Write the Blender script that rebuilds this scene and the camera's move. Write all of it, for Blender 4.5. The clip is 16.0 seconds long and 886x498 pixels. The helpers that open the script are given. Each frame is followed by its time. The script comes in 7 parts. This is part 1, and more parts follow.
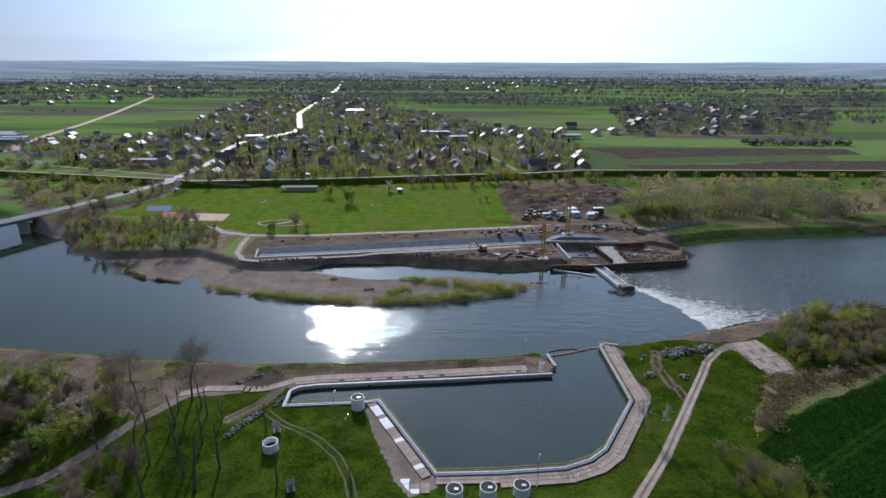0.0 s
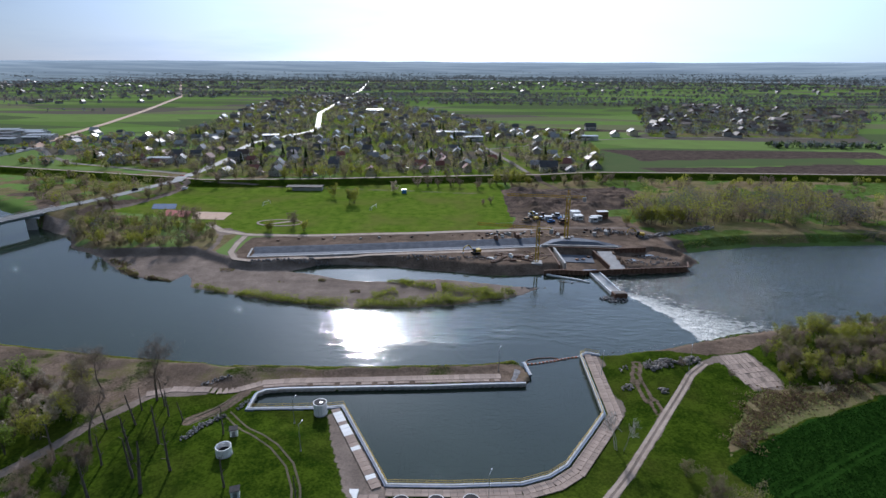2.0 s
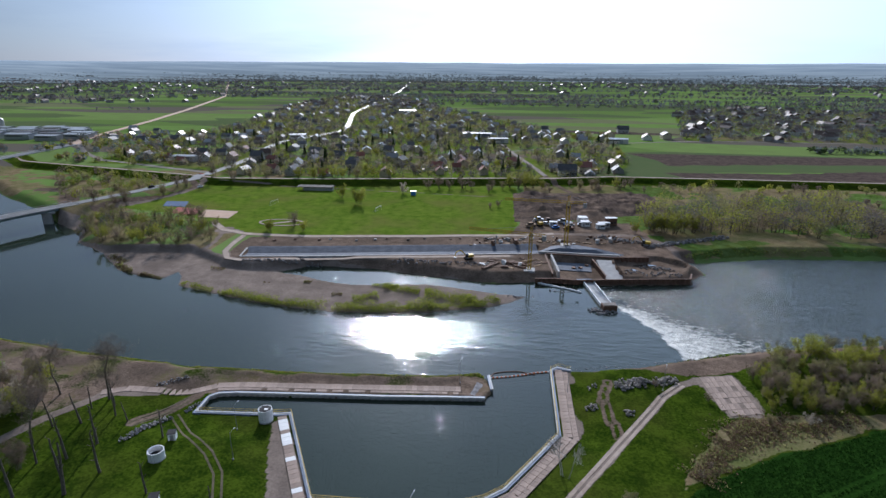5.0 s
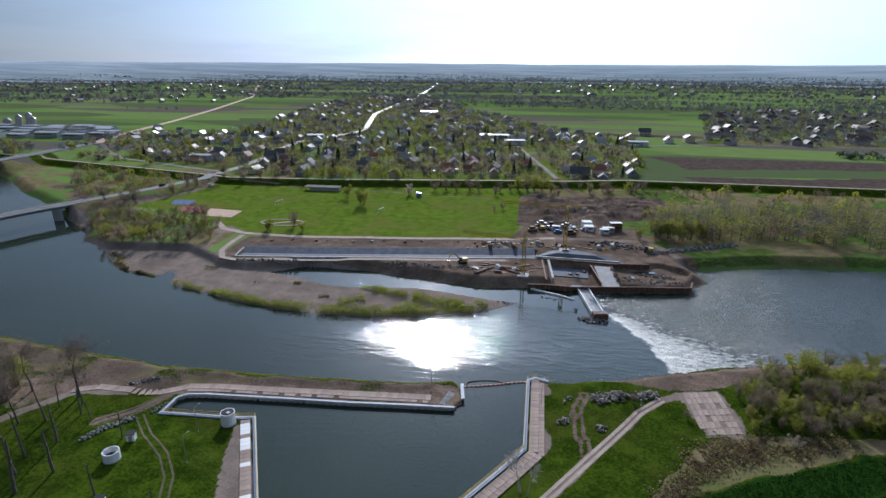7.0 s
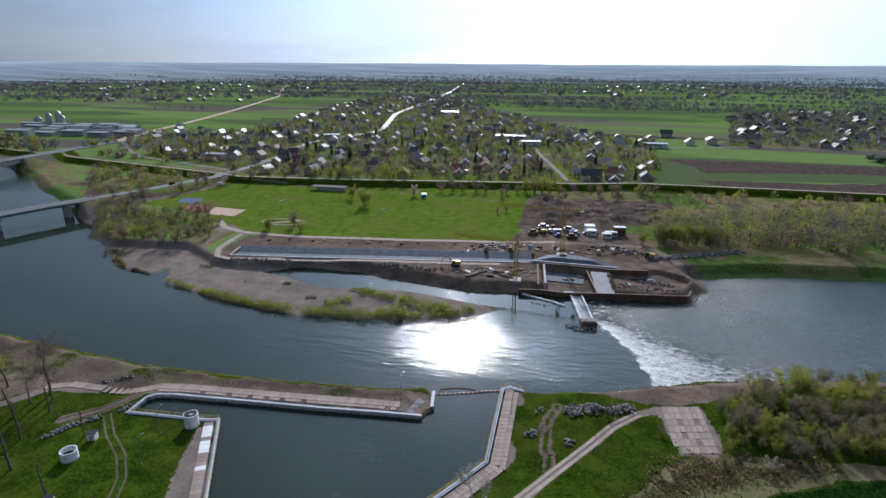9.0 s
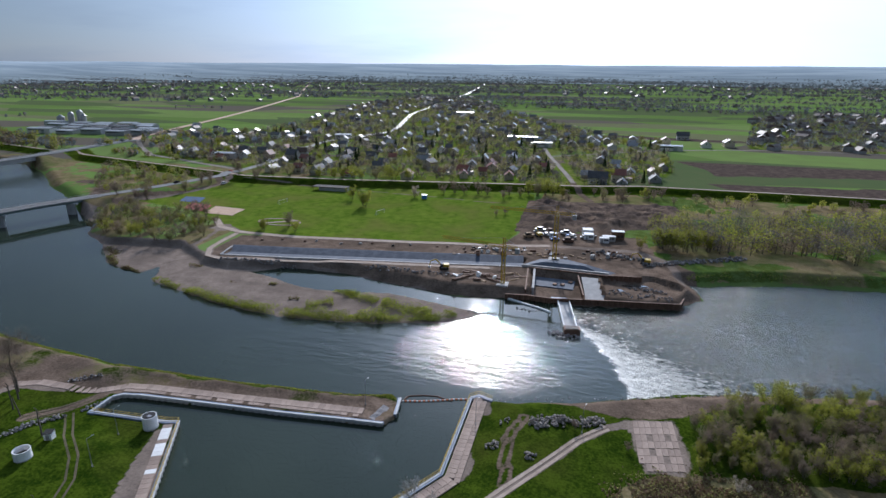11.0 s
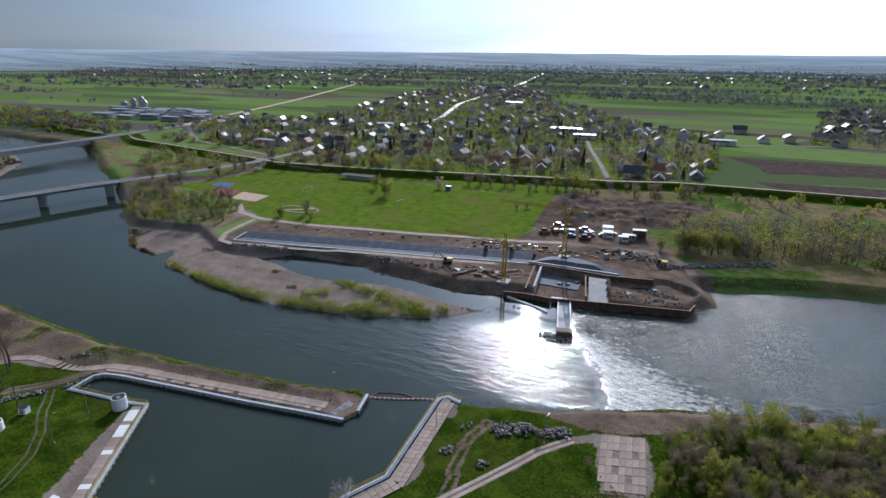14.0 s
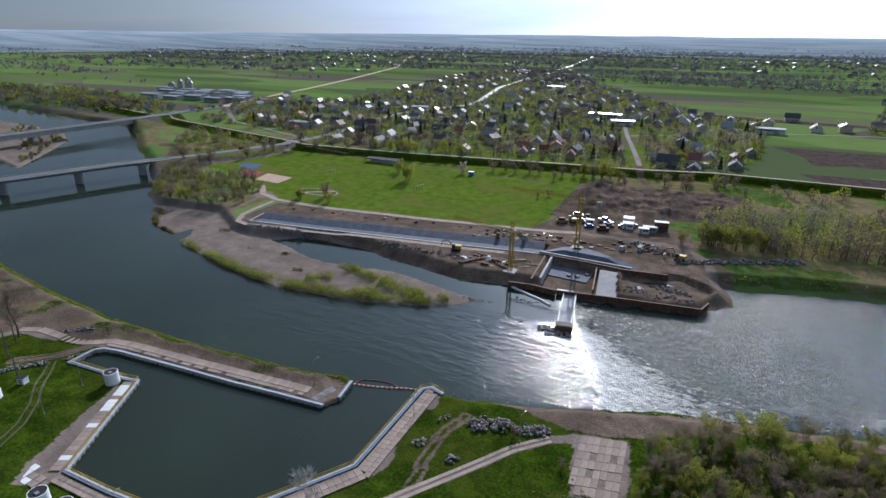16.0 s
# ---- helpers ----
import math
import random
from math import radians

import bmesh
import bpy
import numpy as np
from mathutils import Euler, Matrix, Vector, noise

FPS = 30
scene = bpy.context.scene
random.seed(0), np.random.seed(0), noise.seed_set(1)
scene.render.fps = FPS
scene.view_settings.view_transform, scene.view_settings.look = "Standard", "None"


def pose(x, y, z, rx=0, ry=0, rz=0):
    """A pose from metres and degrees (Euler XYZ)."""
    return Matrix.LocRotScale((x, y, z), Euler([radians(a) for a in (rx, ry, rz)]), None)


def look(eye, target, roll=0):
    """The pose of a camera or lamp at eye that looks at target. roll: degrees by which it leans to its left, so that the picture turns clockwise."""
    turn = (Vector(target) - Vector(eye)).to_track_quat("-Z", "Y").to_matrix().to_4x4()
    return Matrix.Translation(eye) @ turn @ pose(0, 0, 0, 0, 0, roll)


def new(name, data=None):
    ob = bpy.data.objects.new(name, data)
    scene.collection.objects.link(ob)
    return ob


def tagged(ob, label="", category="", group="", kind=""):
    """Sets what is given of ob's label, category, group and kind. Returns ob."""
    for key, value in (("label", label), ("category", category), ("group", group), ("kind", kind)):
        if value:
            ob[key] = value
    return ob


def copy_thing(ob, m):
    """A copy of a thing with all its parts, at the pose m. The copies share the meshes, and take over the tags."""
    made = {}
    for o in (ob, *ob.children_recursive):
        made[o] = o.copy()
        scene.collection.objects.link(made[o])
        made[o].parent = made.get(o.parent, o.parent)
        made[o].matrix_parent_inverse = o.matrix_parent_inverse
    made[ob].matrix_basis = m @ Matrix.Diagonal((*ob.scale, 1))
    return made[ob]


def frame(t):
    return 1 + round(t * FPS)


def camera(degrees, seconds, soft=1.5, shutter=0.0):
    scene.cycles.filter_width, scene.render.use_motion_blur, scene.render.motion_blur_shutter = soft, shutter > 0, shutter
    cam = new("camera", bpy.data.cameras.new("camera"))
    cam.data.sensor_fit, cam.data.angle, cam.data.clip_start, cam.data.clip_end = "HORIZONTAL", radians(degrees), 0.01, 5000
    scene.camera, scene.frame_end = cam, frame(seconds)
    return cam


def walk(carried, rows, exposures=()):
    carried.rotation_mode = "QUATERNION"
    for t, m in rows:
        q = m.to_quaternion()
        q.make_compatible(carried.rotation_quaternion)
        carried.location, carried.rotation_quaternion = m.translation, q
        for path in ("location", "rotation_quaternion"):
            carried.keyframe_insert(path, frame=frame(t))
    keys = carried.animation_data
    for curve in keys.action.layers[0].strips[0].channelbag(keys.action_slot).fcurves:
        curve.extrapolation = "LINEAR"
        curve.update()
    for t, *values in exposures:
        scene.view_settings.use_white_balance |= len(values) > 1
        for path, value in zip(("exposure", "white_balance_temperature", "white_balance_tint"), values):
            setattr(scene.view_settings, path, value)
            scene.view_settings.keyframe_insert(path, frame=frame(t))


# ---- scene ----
cam = camera(76.9, 16.0)
METRES, EYE, TILT, LEAN, TURN = 123.0, 85.0, -18.3, 0.3, 0.0
PATH = [
    (0, (0.28, 0.215, 86.079), (0.29, 2.113, 85.447), 0.2),
    (0.5, (4.09, 1.158, 86.069), (4.077, 3.055, 85.437), 0.2),
    (1, (7.94, 2.161, 86.069), (7.905, 4.058, 85.437), 0.2),
    (1.5, (11.725, 3.215, 86.048), (11.665, 5.112, 85.417), 0.2),
    (2, (15.514, 4.393, 86.019), (15.429, 6.288, 85.387), 0.2),
    (2.5, (19.247, 5.566, 85.98), (19.135, 7.461, 85.348), 0.2),
    (3, (22.938, 6.753, 85.955), (22.801, 8.646, 85.324), 0.2),
    (3.5, (26.647, 8.011, 85.935), (26.486, 9.902, 85.304), 0.2),
    (4, (30.303, 9.379, 85.901), (30.117, 11.268, 85.27), 0.2),
    (6.5, (47.914, 16.825, 85.474), (47.607, 18.699, 84.848), 0.3),
    (7, (51.448, 18.453, 85.432), (51.116, 20.323, 84.806), 0.3),
    (7.5, (54.932, 20.121, 85.379), (54.576, 21.987, 84.753), 0.3),
    (8, (58.322, 21.707, 85.345), (57.943, 23.568, 84.72), 0.3),
    (8.5, (61.648, 23.341, 85.353), (61.246, 25.198, 84.728), 0.3),
    (9, (64.91, 25.008, 85.341), (64.485, 26.86, 84.715), 0.3),
    (11.5, (80.922, 34.085, 85.04), (80.394, 35.911, 84.415), 0.4),
    (12, (84.065, 35.949, 85.023), (83.505, 37.764, 84.398), 0.4),
    (12.5, (87.246, 37.88, 85.048), (86.654, 39.685, 84.423), 0.4),
    (13, (90.403, 39.834, 85.063), (89.779, 41.626, 84.43), 0.4),
    (13.5, (93.5, 41.825, 85.065), (92.845, 43.601, 84.419), 0.5),
    (14, (96.581, 43.936, 85.066), (95.895, 45.695, 84.406), 0.5),
    (14.5, (99.593, 46.139, 85.06), (98.871, 47.879, 84.387), 0.5),
    (15, (102.511, 48.385, 85.06), (101.756, 50.104, 84.373), 0.6),
    (15.5, (105.362, 50.644, 85.07), (104.574, 52.344, 84.37), 0.6),
    (16, (108.21, 52.887, 85.079), (107.39, 54.566, 84.365), 0.6),
]
walk(cam, [(t, look(eye, target, roll)) for t, eye, target, roll in PATH], exposures=[(0.0, 0.04, 5600, 15), (16.0, 0.04, 5600, 15)])

# ---- light ----
SUN_AZ, SUN_EL = radians(-11.5), radians(26.0)
sun_dir = Vector((math.sin(SUN_AZ) * math.cos(SUN_EL), math.cos(SUN_AZ) * math.cos(SUN_EL), math.sin(SUN_EL)))
sun = new("sun", bpy.data.lights.new("sun", "SUN"))
sun.data.energy, sun.data.angle, sun.data.color = 4.4, radians(0.53), (1.0, 0.93, 0.82)
sun.matrix_world = look(sun_dir * 800, (0, 0, 0))

# the veil of high cloud is thickest a little to the west of the sun
VEIL_AZ = SUN_AZ + radians(18.0)
veil_dir = Vector((math.sin(VEIL_AZ) * math.cos(SUN_EL), math.cos(VEIL_AZ) * math.cos(SUN_EL), math.sin(SUN_EL)))

world = bpy.data.worlds.new("sky")
scene.world = world
world.use_nodes = True
wn, wl = world.node_tree.nodes, world.node_tree.links
wn.clear()
sky = wn.new("ShaderNodeTexSky")
sky.sky_type, sky.sun_disc = "NISHITA", False
sky.sun_elevation, sky.sun_rotation = SUN_EL, SUN_AZ
sky.air_density, sky.dust_density, sky.ozone_density = 1.0, 0.5, 3.5
# thin high cloud, drawn out sideways
tc = wn.new("ShaderNodeTexCoord")
mp = wn.new("ShaderNodeMapping")
mp.inputs["Scale"].default_value = (1.2, 1.2, 9.0)
cn = wn.new("ShaderNodeTexNoise")
cn.inputs["Scale"].default_value, cn.inputs["Detail"].default_value, cn.inputs["Roughness"].default_value = 2.2, 6.0, 0.55
cr = wn.new("ShaderNodeMapRange")
cr.inputs["From Min"].default_value, cr.inputs["From Max"].default_value = 0.48, 0.75
cr.inputs["To Min"].default_value, cr.inputs["To Max"].default_value = 0.72, 0.92
cm = wn.new("ShaderNodeMixRGB")
cm.inputs["Color2"].default_value = (3.2, 3.9, 4.5, 1)
bg = wn.new("ShaderNodeBackground")
bg.inputs["Strength"].default_value = 0.06
wo = wn.new("ShaderNodeOutputWorld")
wl.new(tc.outputs["Generated"], mp.inputs["Vector"])
wl.new(mp.outputs["Vector"], cn.inputs["Vector"])
wl.new(cn.outputs["Fac"], cr.inputs["Value"])
wl.new(cr.outputs["Result"], cm.inputs["Fac"])
wl.new(sky.outputs["Color"], cm.inputs["Color1"])
# the veil scatters light forward: a broad pale aureole round the sun
dt = wn.new("ShaderNodeVectorMath")
dt.operation = "DOT_PRODUCT"
dt.inputs[1].default_value = veil_dir
pw = wn.new("ShaderNodeMath")
pw.operation, pw.use_clamp = "POWER", False
pw.inputs[1].default_value = 4.4
mx0 = wn.new("ShaderNodeMath")
mx0.operation = "MAXIMUM"
mx0.inputs[1].default_value = 0.0
au = wn.new("ShaderNodeMixRGB")
au.blend_type = "ADD"
au.inputs["Fac"].default_value = 1.0
gl = wn.new("ShaderNodeMixRGB")
gl.inputs["Color1"].default_value, gl.inputs["Color2"].default_value = (0, 0, 0, 1), (19.5, 24.0, 29.5, 1)
wl.new(tc.outputs["Generated"], dt.inputs[0])
wl.new(dt.outputs["Value"], mx0.inputs[0])
wl.new(mx0.outputs["Value"], pw.inputs[0])
wl.new(pw.outputs["Value"], gl.inputs["Fac"])
wl.new(cm.outputs["Color"], au.inputs["Color1"])
wl.new(gl.outputs["Color"], au.inputs["Color2"])
# the bright inner ring close round the sun
d2 = wn.new("ShaderNodeVectorMath")
d2.operation = "DOT_PRODUCT"
d2.inputs[1].default_value = sun_dir
m2 = wn.new("ShaderNodeMath")
m2.operation = "MAXIMUM"
m2.inputs[1].default_value = 0.0
p2 = wn.new("ShaderNodeMath")
p2.operation = "POWER"
p2.inputs[1].default_value = 100.0
g2 = wn.new("ShaderNodeMixRGB")
g2.inputs["Color1"].default_value, g2.inputs["Color2"].default_value = (0, 0, 0, 1), (40.0, 39.0, 37.0, 1)
a2 = wn.new("ShaderNodeMixRGB")
a2.blend_type = "ADD"
a2.inputs["Fac"].default_value = 1.0
wl.new(tc.outputs["Generated"], d2.inputs[0])
wl.new(d2.outputs["Value"], m2.inputs[0])
wl.new(m2.outputs["Value"], p2.inputs[0])
wl.new(p2.outputs["Value"], g2.inputs["Fac"])
wl.new(au.outputs["Color"], a2.inputs["Color1"])
wl.new(g2.outputs["Color"], a2.inputs["Color2"])
wl.new(a2.outputs["Color"], bg.inputs["Color"])
wl.new(bg.outputs["Background"], wo.inputs["Surface"])


# ---- materials ----
def nodes_of(name):
    m = bpy.data.materials.new(name)
    m.use_nodes = True
    nt = m.node_tree
    return m, nt, nt.nodes["Principled BSDF"]


def noise_node(nt, scale, detail=4.0, stretch=None, rough=0.55):
    n = nt.nodes.new("ShaderNodeTexNoise")
    n.inputs["Scale"].default_value, n.inputs["Detail"].default_value, n.inputs["Roughness"].default_value = scale, detail, rough
    c = nt.nodes.new("ShaderNodeTexCoord")
    if stretch:
        q = nt.nodes.new("ShaderNodeMapping")
        q.inputs["Scale"].default_value = stretch
        nt.links.new(c.outputs["Object"], q.inputs["Vector"])
        nt.links.new(q.outputs["Vector"], n.inputs["Vector"])
    else:
        nt.links.new(c.outputs["Object"], n.inputs["Vector"])
    return n


def ranged(nt, sock, a, b, lo=0.0, hi=1.0):
    r = nt.nodes.new("ShaderNodeMapRange")
    r.inputs["From Min"].default_value, r.inputs["From Max"].default_value = a, b
    r.inputs["To Min"].default_value, r.inputs["To Max"].default_value = lo, hi
    nt.links.new(sock, r.inputs["Value"])
    return r.outputs["Result"]


def mixed(nt, fac, a, b):
    x = nt.nodes.new("ShaderNodeMixRGB")
    for key, v in (("Fac", fac), ("Color1", a), ("Color2", b)):
        if isinstance(v, bpy.types.NodeSocket):
            nt.links.new(v, x.inputs[key])
        elif isinstance(v, tuple):
            x.inputs[key].default_value = (*v, 1)
        else:
            x.inputs[key].default_value = v
    return x.outputs["Color"]


def mathed(nt, op, a, b=0.0):
    x = nt.nodes.new("ShaderNodeMath")
    x.operation = op
    for i, v in enumerate((a, b)):
        if isinstance(v, bpy.types.NodeSocket):
            nt.links.new(v, x.inputs[i])
        else:
            x.inputs[i].default_value = v
    return x.outputs["Value"]


def bumped(nt, sock, strength, distance, bsdf):
    b = nt.nodes.new("ShaderNodeBump")
    b.inputs["Strength"].default_value, b.inputs["Distance"].default_value = strength, distance
    nt.links.new(sock, b.inputs["Height"])
    nt.links.new(b.outputs["Normal"], bsdf.inputs["Normal"])


def surface(name, c1, c2, scale=0.5, rough=0.85, metal=0.0, bump=0.05, fine=8.0, per_object=0.0):
    """Two-scale mottled surface; per_object varies its lightness from piece to piece."""
    m, nt, b = nodes_of(name)
    big, small = noise_node(nt, scale), noise_node(nt, scale * fine, 6.0)
    f = mathed(nt, "ADD", mathed(nt, "MULTIPLY", big.outputs["Fac"], 0.6), mathed(nt, "MULTIPLY", small.outputs["Fac"], 0.4))
    col = mixed(nt, ranged(nt, f, 0.36, 0.64), c1, c2)
    if per_object:
        oi = nt.nodes.new("ShaderNodeObjectInfo")
        hv = nt.nodes.new("ShaderNodeHueSaturation")
        nt.links.new(ranged(nt, oi.outputs["Random"], 0, 1, 1 - per_object, 1 + per_object), hv.inputs["Value"])
        nt.links.new(col, hv.inputs["Color"])
        col = hv.outputs["Color"]
    nt.links.new(col, b.inputs["Base Color"])
    b.inputs["Roughness"].default_value, b.inputs["Metallic"].default_value = rough, metal
    b.inputs["Specular IOR Level"].default_value = 0.5 if rough < 0.4 or metal else 0.15
    if bump:
        bumped(nt, small.outputs["Fac"], 0.6, bump, b)
    return m


def foliage(name, c1, c2, through_light=0.45):
    """Leaves: every leaf its own tone, light passes through."""
    m, nt, b = nodes_of(name)
    g = nt.nodes.new("ShaderNodeNewGeometry")
    oi = nt.nodes.new("ShaderNodeObjectInfo")
    col = mixed(nt, g.outputs["Random Per Island"], c1, c2)
    hv = nt.nodes.new("ShaderNodeHueSaturation")
    nt.links.new(ranged(nt, oi.outputs["Random"], 0, 1, 0.75, 1.25), hv.inputs["Value"])
    nt.links.new(col, hv.inputs["Color"])
    d, t = (nt.nodes.new("ShaderNodeBsdf" + k) for k in ("Diffuse", "Translucent"))
    mx = nt.nodes.new("ShaderNodeMixShader")
    mx.inputs["Fac"].default_value = through_light
    nt.links.new(hv.outputs["Color"], d.inputs["Color"])
    nt.links.new(hv.outputs["Color"], t.inputs["Color"])
    nt.links.new(d.outputs[0], mx.inputs[1])
    nt.links.new(t.outputs[0], mx.inputs[2])
    nt.links.new(mx.outputs[0], nt.nodes["Material Output"].inputs["Surface"])
    nt.nodes.remove(b)
    return m


M = {
    "track": surface("pale_dirt_track", (0.27, 0.21, 0.165), (0.42, 0.34, 0.28), 0.3, 0.95, bump=0.03),
    "rut": surface("wheel_rut", (0.06, 0.06, 0.028), (0.13, 0.105, 0.07), 0.4, 0.95, bump=0.03),
    "coping": surface("new_coping", (0.42, 0.42, 0.42), (0.56, 0.56, 0.55), 0.6, 0.7),
    "puddle": surface("muddy_puddle", (0.05, 0.045, 0.038), (0.08, 0.07, 0.06), 0.3, 0.06, bump=0.0),
    "lane": surface("dusty_lane", (0.15, 0.13, 0.11), (0.24, 0.21, 0.18), 0.1, 0.95, bump=0.01),
    "canal_floor": surface("blue_grey_lining", (0.085, 0.098, 0.125), (0.14, 0.155, 0.185), 0.25, 0.8),
    "canal_slope": surface("stone_lined_slope", (0.055, 0.065, 0.088), (0.105, 0.12, 0.15), 0.35, 0.85, bump=0.12),
    "concrete": surface("pale_concrete", (0.34, 0.33, 0.32), (0.47, 0.455, 0.44), 0.4, 0.8, per_object=0.12),
    "slab": surface("weathered_slab", (0.26, 0.197, 0.16), (0.36, 0.28, 0.232), 0.5, 0.85, per_object=0.16),
    "new_slab": surface("new_slab", (0.68, 0.67, 0.66), (0.78, 0.77, 0.75), 0.5, 0.7, per_object=0.06),
    "white": surface("white_paint", (0.66, 0.66, 0.66), (0.82, 0.82, 0.81), 0.6, 0.6),
    "blue_edge": surface("blue_grey_coping", (0.18, 0.22, 0.30), (0.27, 0.31, 0.39), 0.5, 0.5),
    "yellow": surface("yellow_paint", (0.42, 0.28, 0.035), (0.52, 0.36, 0.05), 1.0, 0.5, bump=0.0),
    "steel": surface("galvanised_steel", (0.30, 0.31, 0.32), (0.42, 0.43, 0.44), 1.0, 0.45, 0.6, bump=0.0),
    "rust": surface("rusty_sheet_piles", (0.10, 0.055, 0.035), (0.20, 0.11, 0.07), 0.6, 0.8, 0.2),
    "orange": surface("orange_float", (0.60, 0.13, 0.03), (0.70, 0.20, 0.06), 2.0, 0.5, bump=0.0),
    "black": surface("black_rubber", (0.015, 0.015, 0.016), (0.03, 0.03, 0.03), 2.0, 0.7, bump=0.0),
    "roofing": surface("dark_felt_roof", (0.022, 0.022, 0.024), (0.045, 0.042, 0.042), 0.8, 0.8),
    "stone": surface("quarry_stone", (0.17, 0.15, 0.135), (0.34, 0.30, 0.27), 0.7, 0.9, per_object=0.25),
    "riprap": surface("dark_riprap", (0.15, 0.14, 0.14), (0.30, 0.28, 0.27), 0.8, 0.9, per_object=0.25),
    "asphalt": surface("grey_asphalt", (0.13, 0.125, 0.12), (0.20, 0.19, 0.18), 0.1, 0.5, bump=0.01),
    "bark": surface("grey_bark", (0.09, 0.075, 0.06), (0.18, 0.15, 0.125), 1.5, 0.95),
    "birch": surface("pale_birch_bark", (0.40, 0.38, 0.35), (0.60, 0.58, 0.55), 1.5, 0.9),
    "wood": surface("timber", (0.25, 0.17, 0.10), (0.38, 0.27, 0.17), 1.0, 0.8, per_object=0.2),
    "glass": surface("window_glass", (0.03, 0.035, 0.04), (0.05, 0.055, 0.06), 0.5, 0.12, bump=0.0),
    "brick": surface("red_brick", (0.26, 0.10, 0.07), (0.36, 0.16, 0.11), 1.0, 0.9),
    "red": surface("red_paint", (0.42, 0.035, 0.03), (0.52, 0.06, 0.05), 1.0, 0.5, bump=0.0),
    "blue": surface("blue_paint", (0.05, 0.16, 0.42), (0.08, 0.22, 0.52), 1.0, 0.5, bump=0.0),
    "blue_court": surface("blue_court", (0.05, 0.085, 0.16), (0.07, 0.11, 0.2), 0.3, 0.85),
    "red_court": surface("red_court", (0.22, 0.045, 0.04), (0.28, 0.07, 0.06), 0.3, 0.85),
    "sand_court": surface("sand_court", (0.40, 0.27, 0.19), (0.50, 0.36, 0.27), 0.3, 0.9),
    "green_steel": surface("green_girder", (0.12, 0.17, 0.17), (0.18, 0.23, 0.23), 0.5, 0.5, 0.2),
    "twig": foliage("bare_twigs", (0.15, 0.115, 0.085), (0.30, 0.235, 0.18), 0.35),
    "spring": foliage("spring_leaves", (0.20, 0.215, 0.03), (0.35, 0.355, 0.065), 0.5),
    "green": foliage("green_leaves", (0.09, 0.14, 0.02), (0.20, 0.27, 0.045), 0.55),
    "olive": foliage("olive_leaves", (0.16, 0.165, 0.06), (0.30, 0.28, 0.11), 0.5),
    "blossom": foliage("white_blossom", (0.36, 0.31, 0.24), (0.58, 0.51, 0.41), 0.4),
    "conifer": foliage("conifer_needles", (0.03, 0.05, 0.022), (0.06, 0.09, 0.035), 0.25),
    "reed": foliage("river_reed", (0.13, 0.19, 0.02), (0.27, 0.31, 0.045), 0.5),
    "dry": foliage("dry_stalks", (0.13, 0.088, 0.055), (0.24, 0.165, 0.11), 0.3),
    "crop": foliage("crop_leaves", (0.013, 0.038, 0.006), (0.024, 0.062, 0.010), 0.2),
    "lawn": foliage("lawn_blades", (0.035, 0.075, 0.005), (0.07, 0.12, 0.012), 0.3),
    # haze put into the colour: both woods lightened, the far one also bluish
    "bare_wood": foliage("bare_garden_wood", (0.085, 0.078, 0.076), (0.19, 0.175, 0.165), 0.4),
    "hazed_wood": foliage("far_woods", (0.10, 0.12, 0.125), (0.19, 0.21, 0.205), 0.5),
}
for k, c1, c2, r in (("roof_grey", (0.07, 0.07, 0.075), (0.12, 0.12, 0.125), 0.5), ("roof_red", (0.17, 0.06, 0.045), (0.25, 0.10, 0.07), 0.5),
                     ("roof_brown", (0.08, 0.055, 0.045), (0.13, 0.09, 0.07), 0.5), ("roof_pale", (0.22, 0.225, 0.235), (0.33, 0.335, 0.34), 0.35),
                     ("wall_white", (0.50, 0.48, 0.45), (0.64, 0.62, 0.58), 0.9), ("wall_cream", (0.48, 0.40, 0.29), (0.58, 0.50, 0.38), 0.9),
                     ("wall_grey", (0.30, 0.29, 0.28), (0.40, 0.39, 0.37), 0.9)):
    M[k] = surface(k, c1, c2, 0.5, r, per_object=0.2)


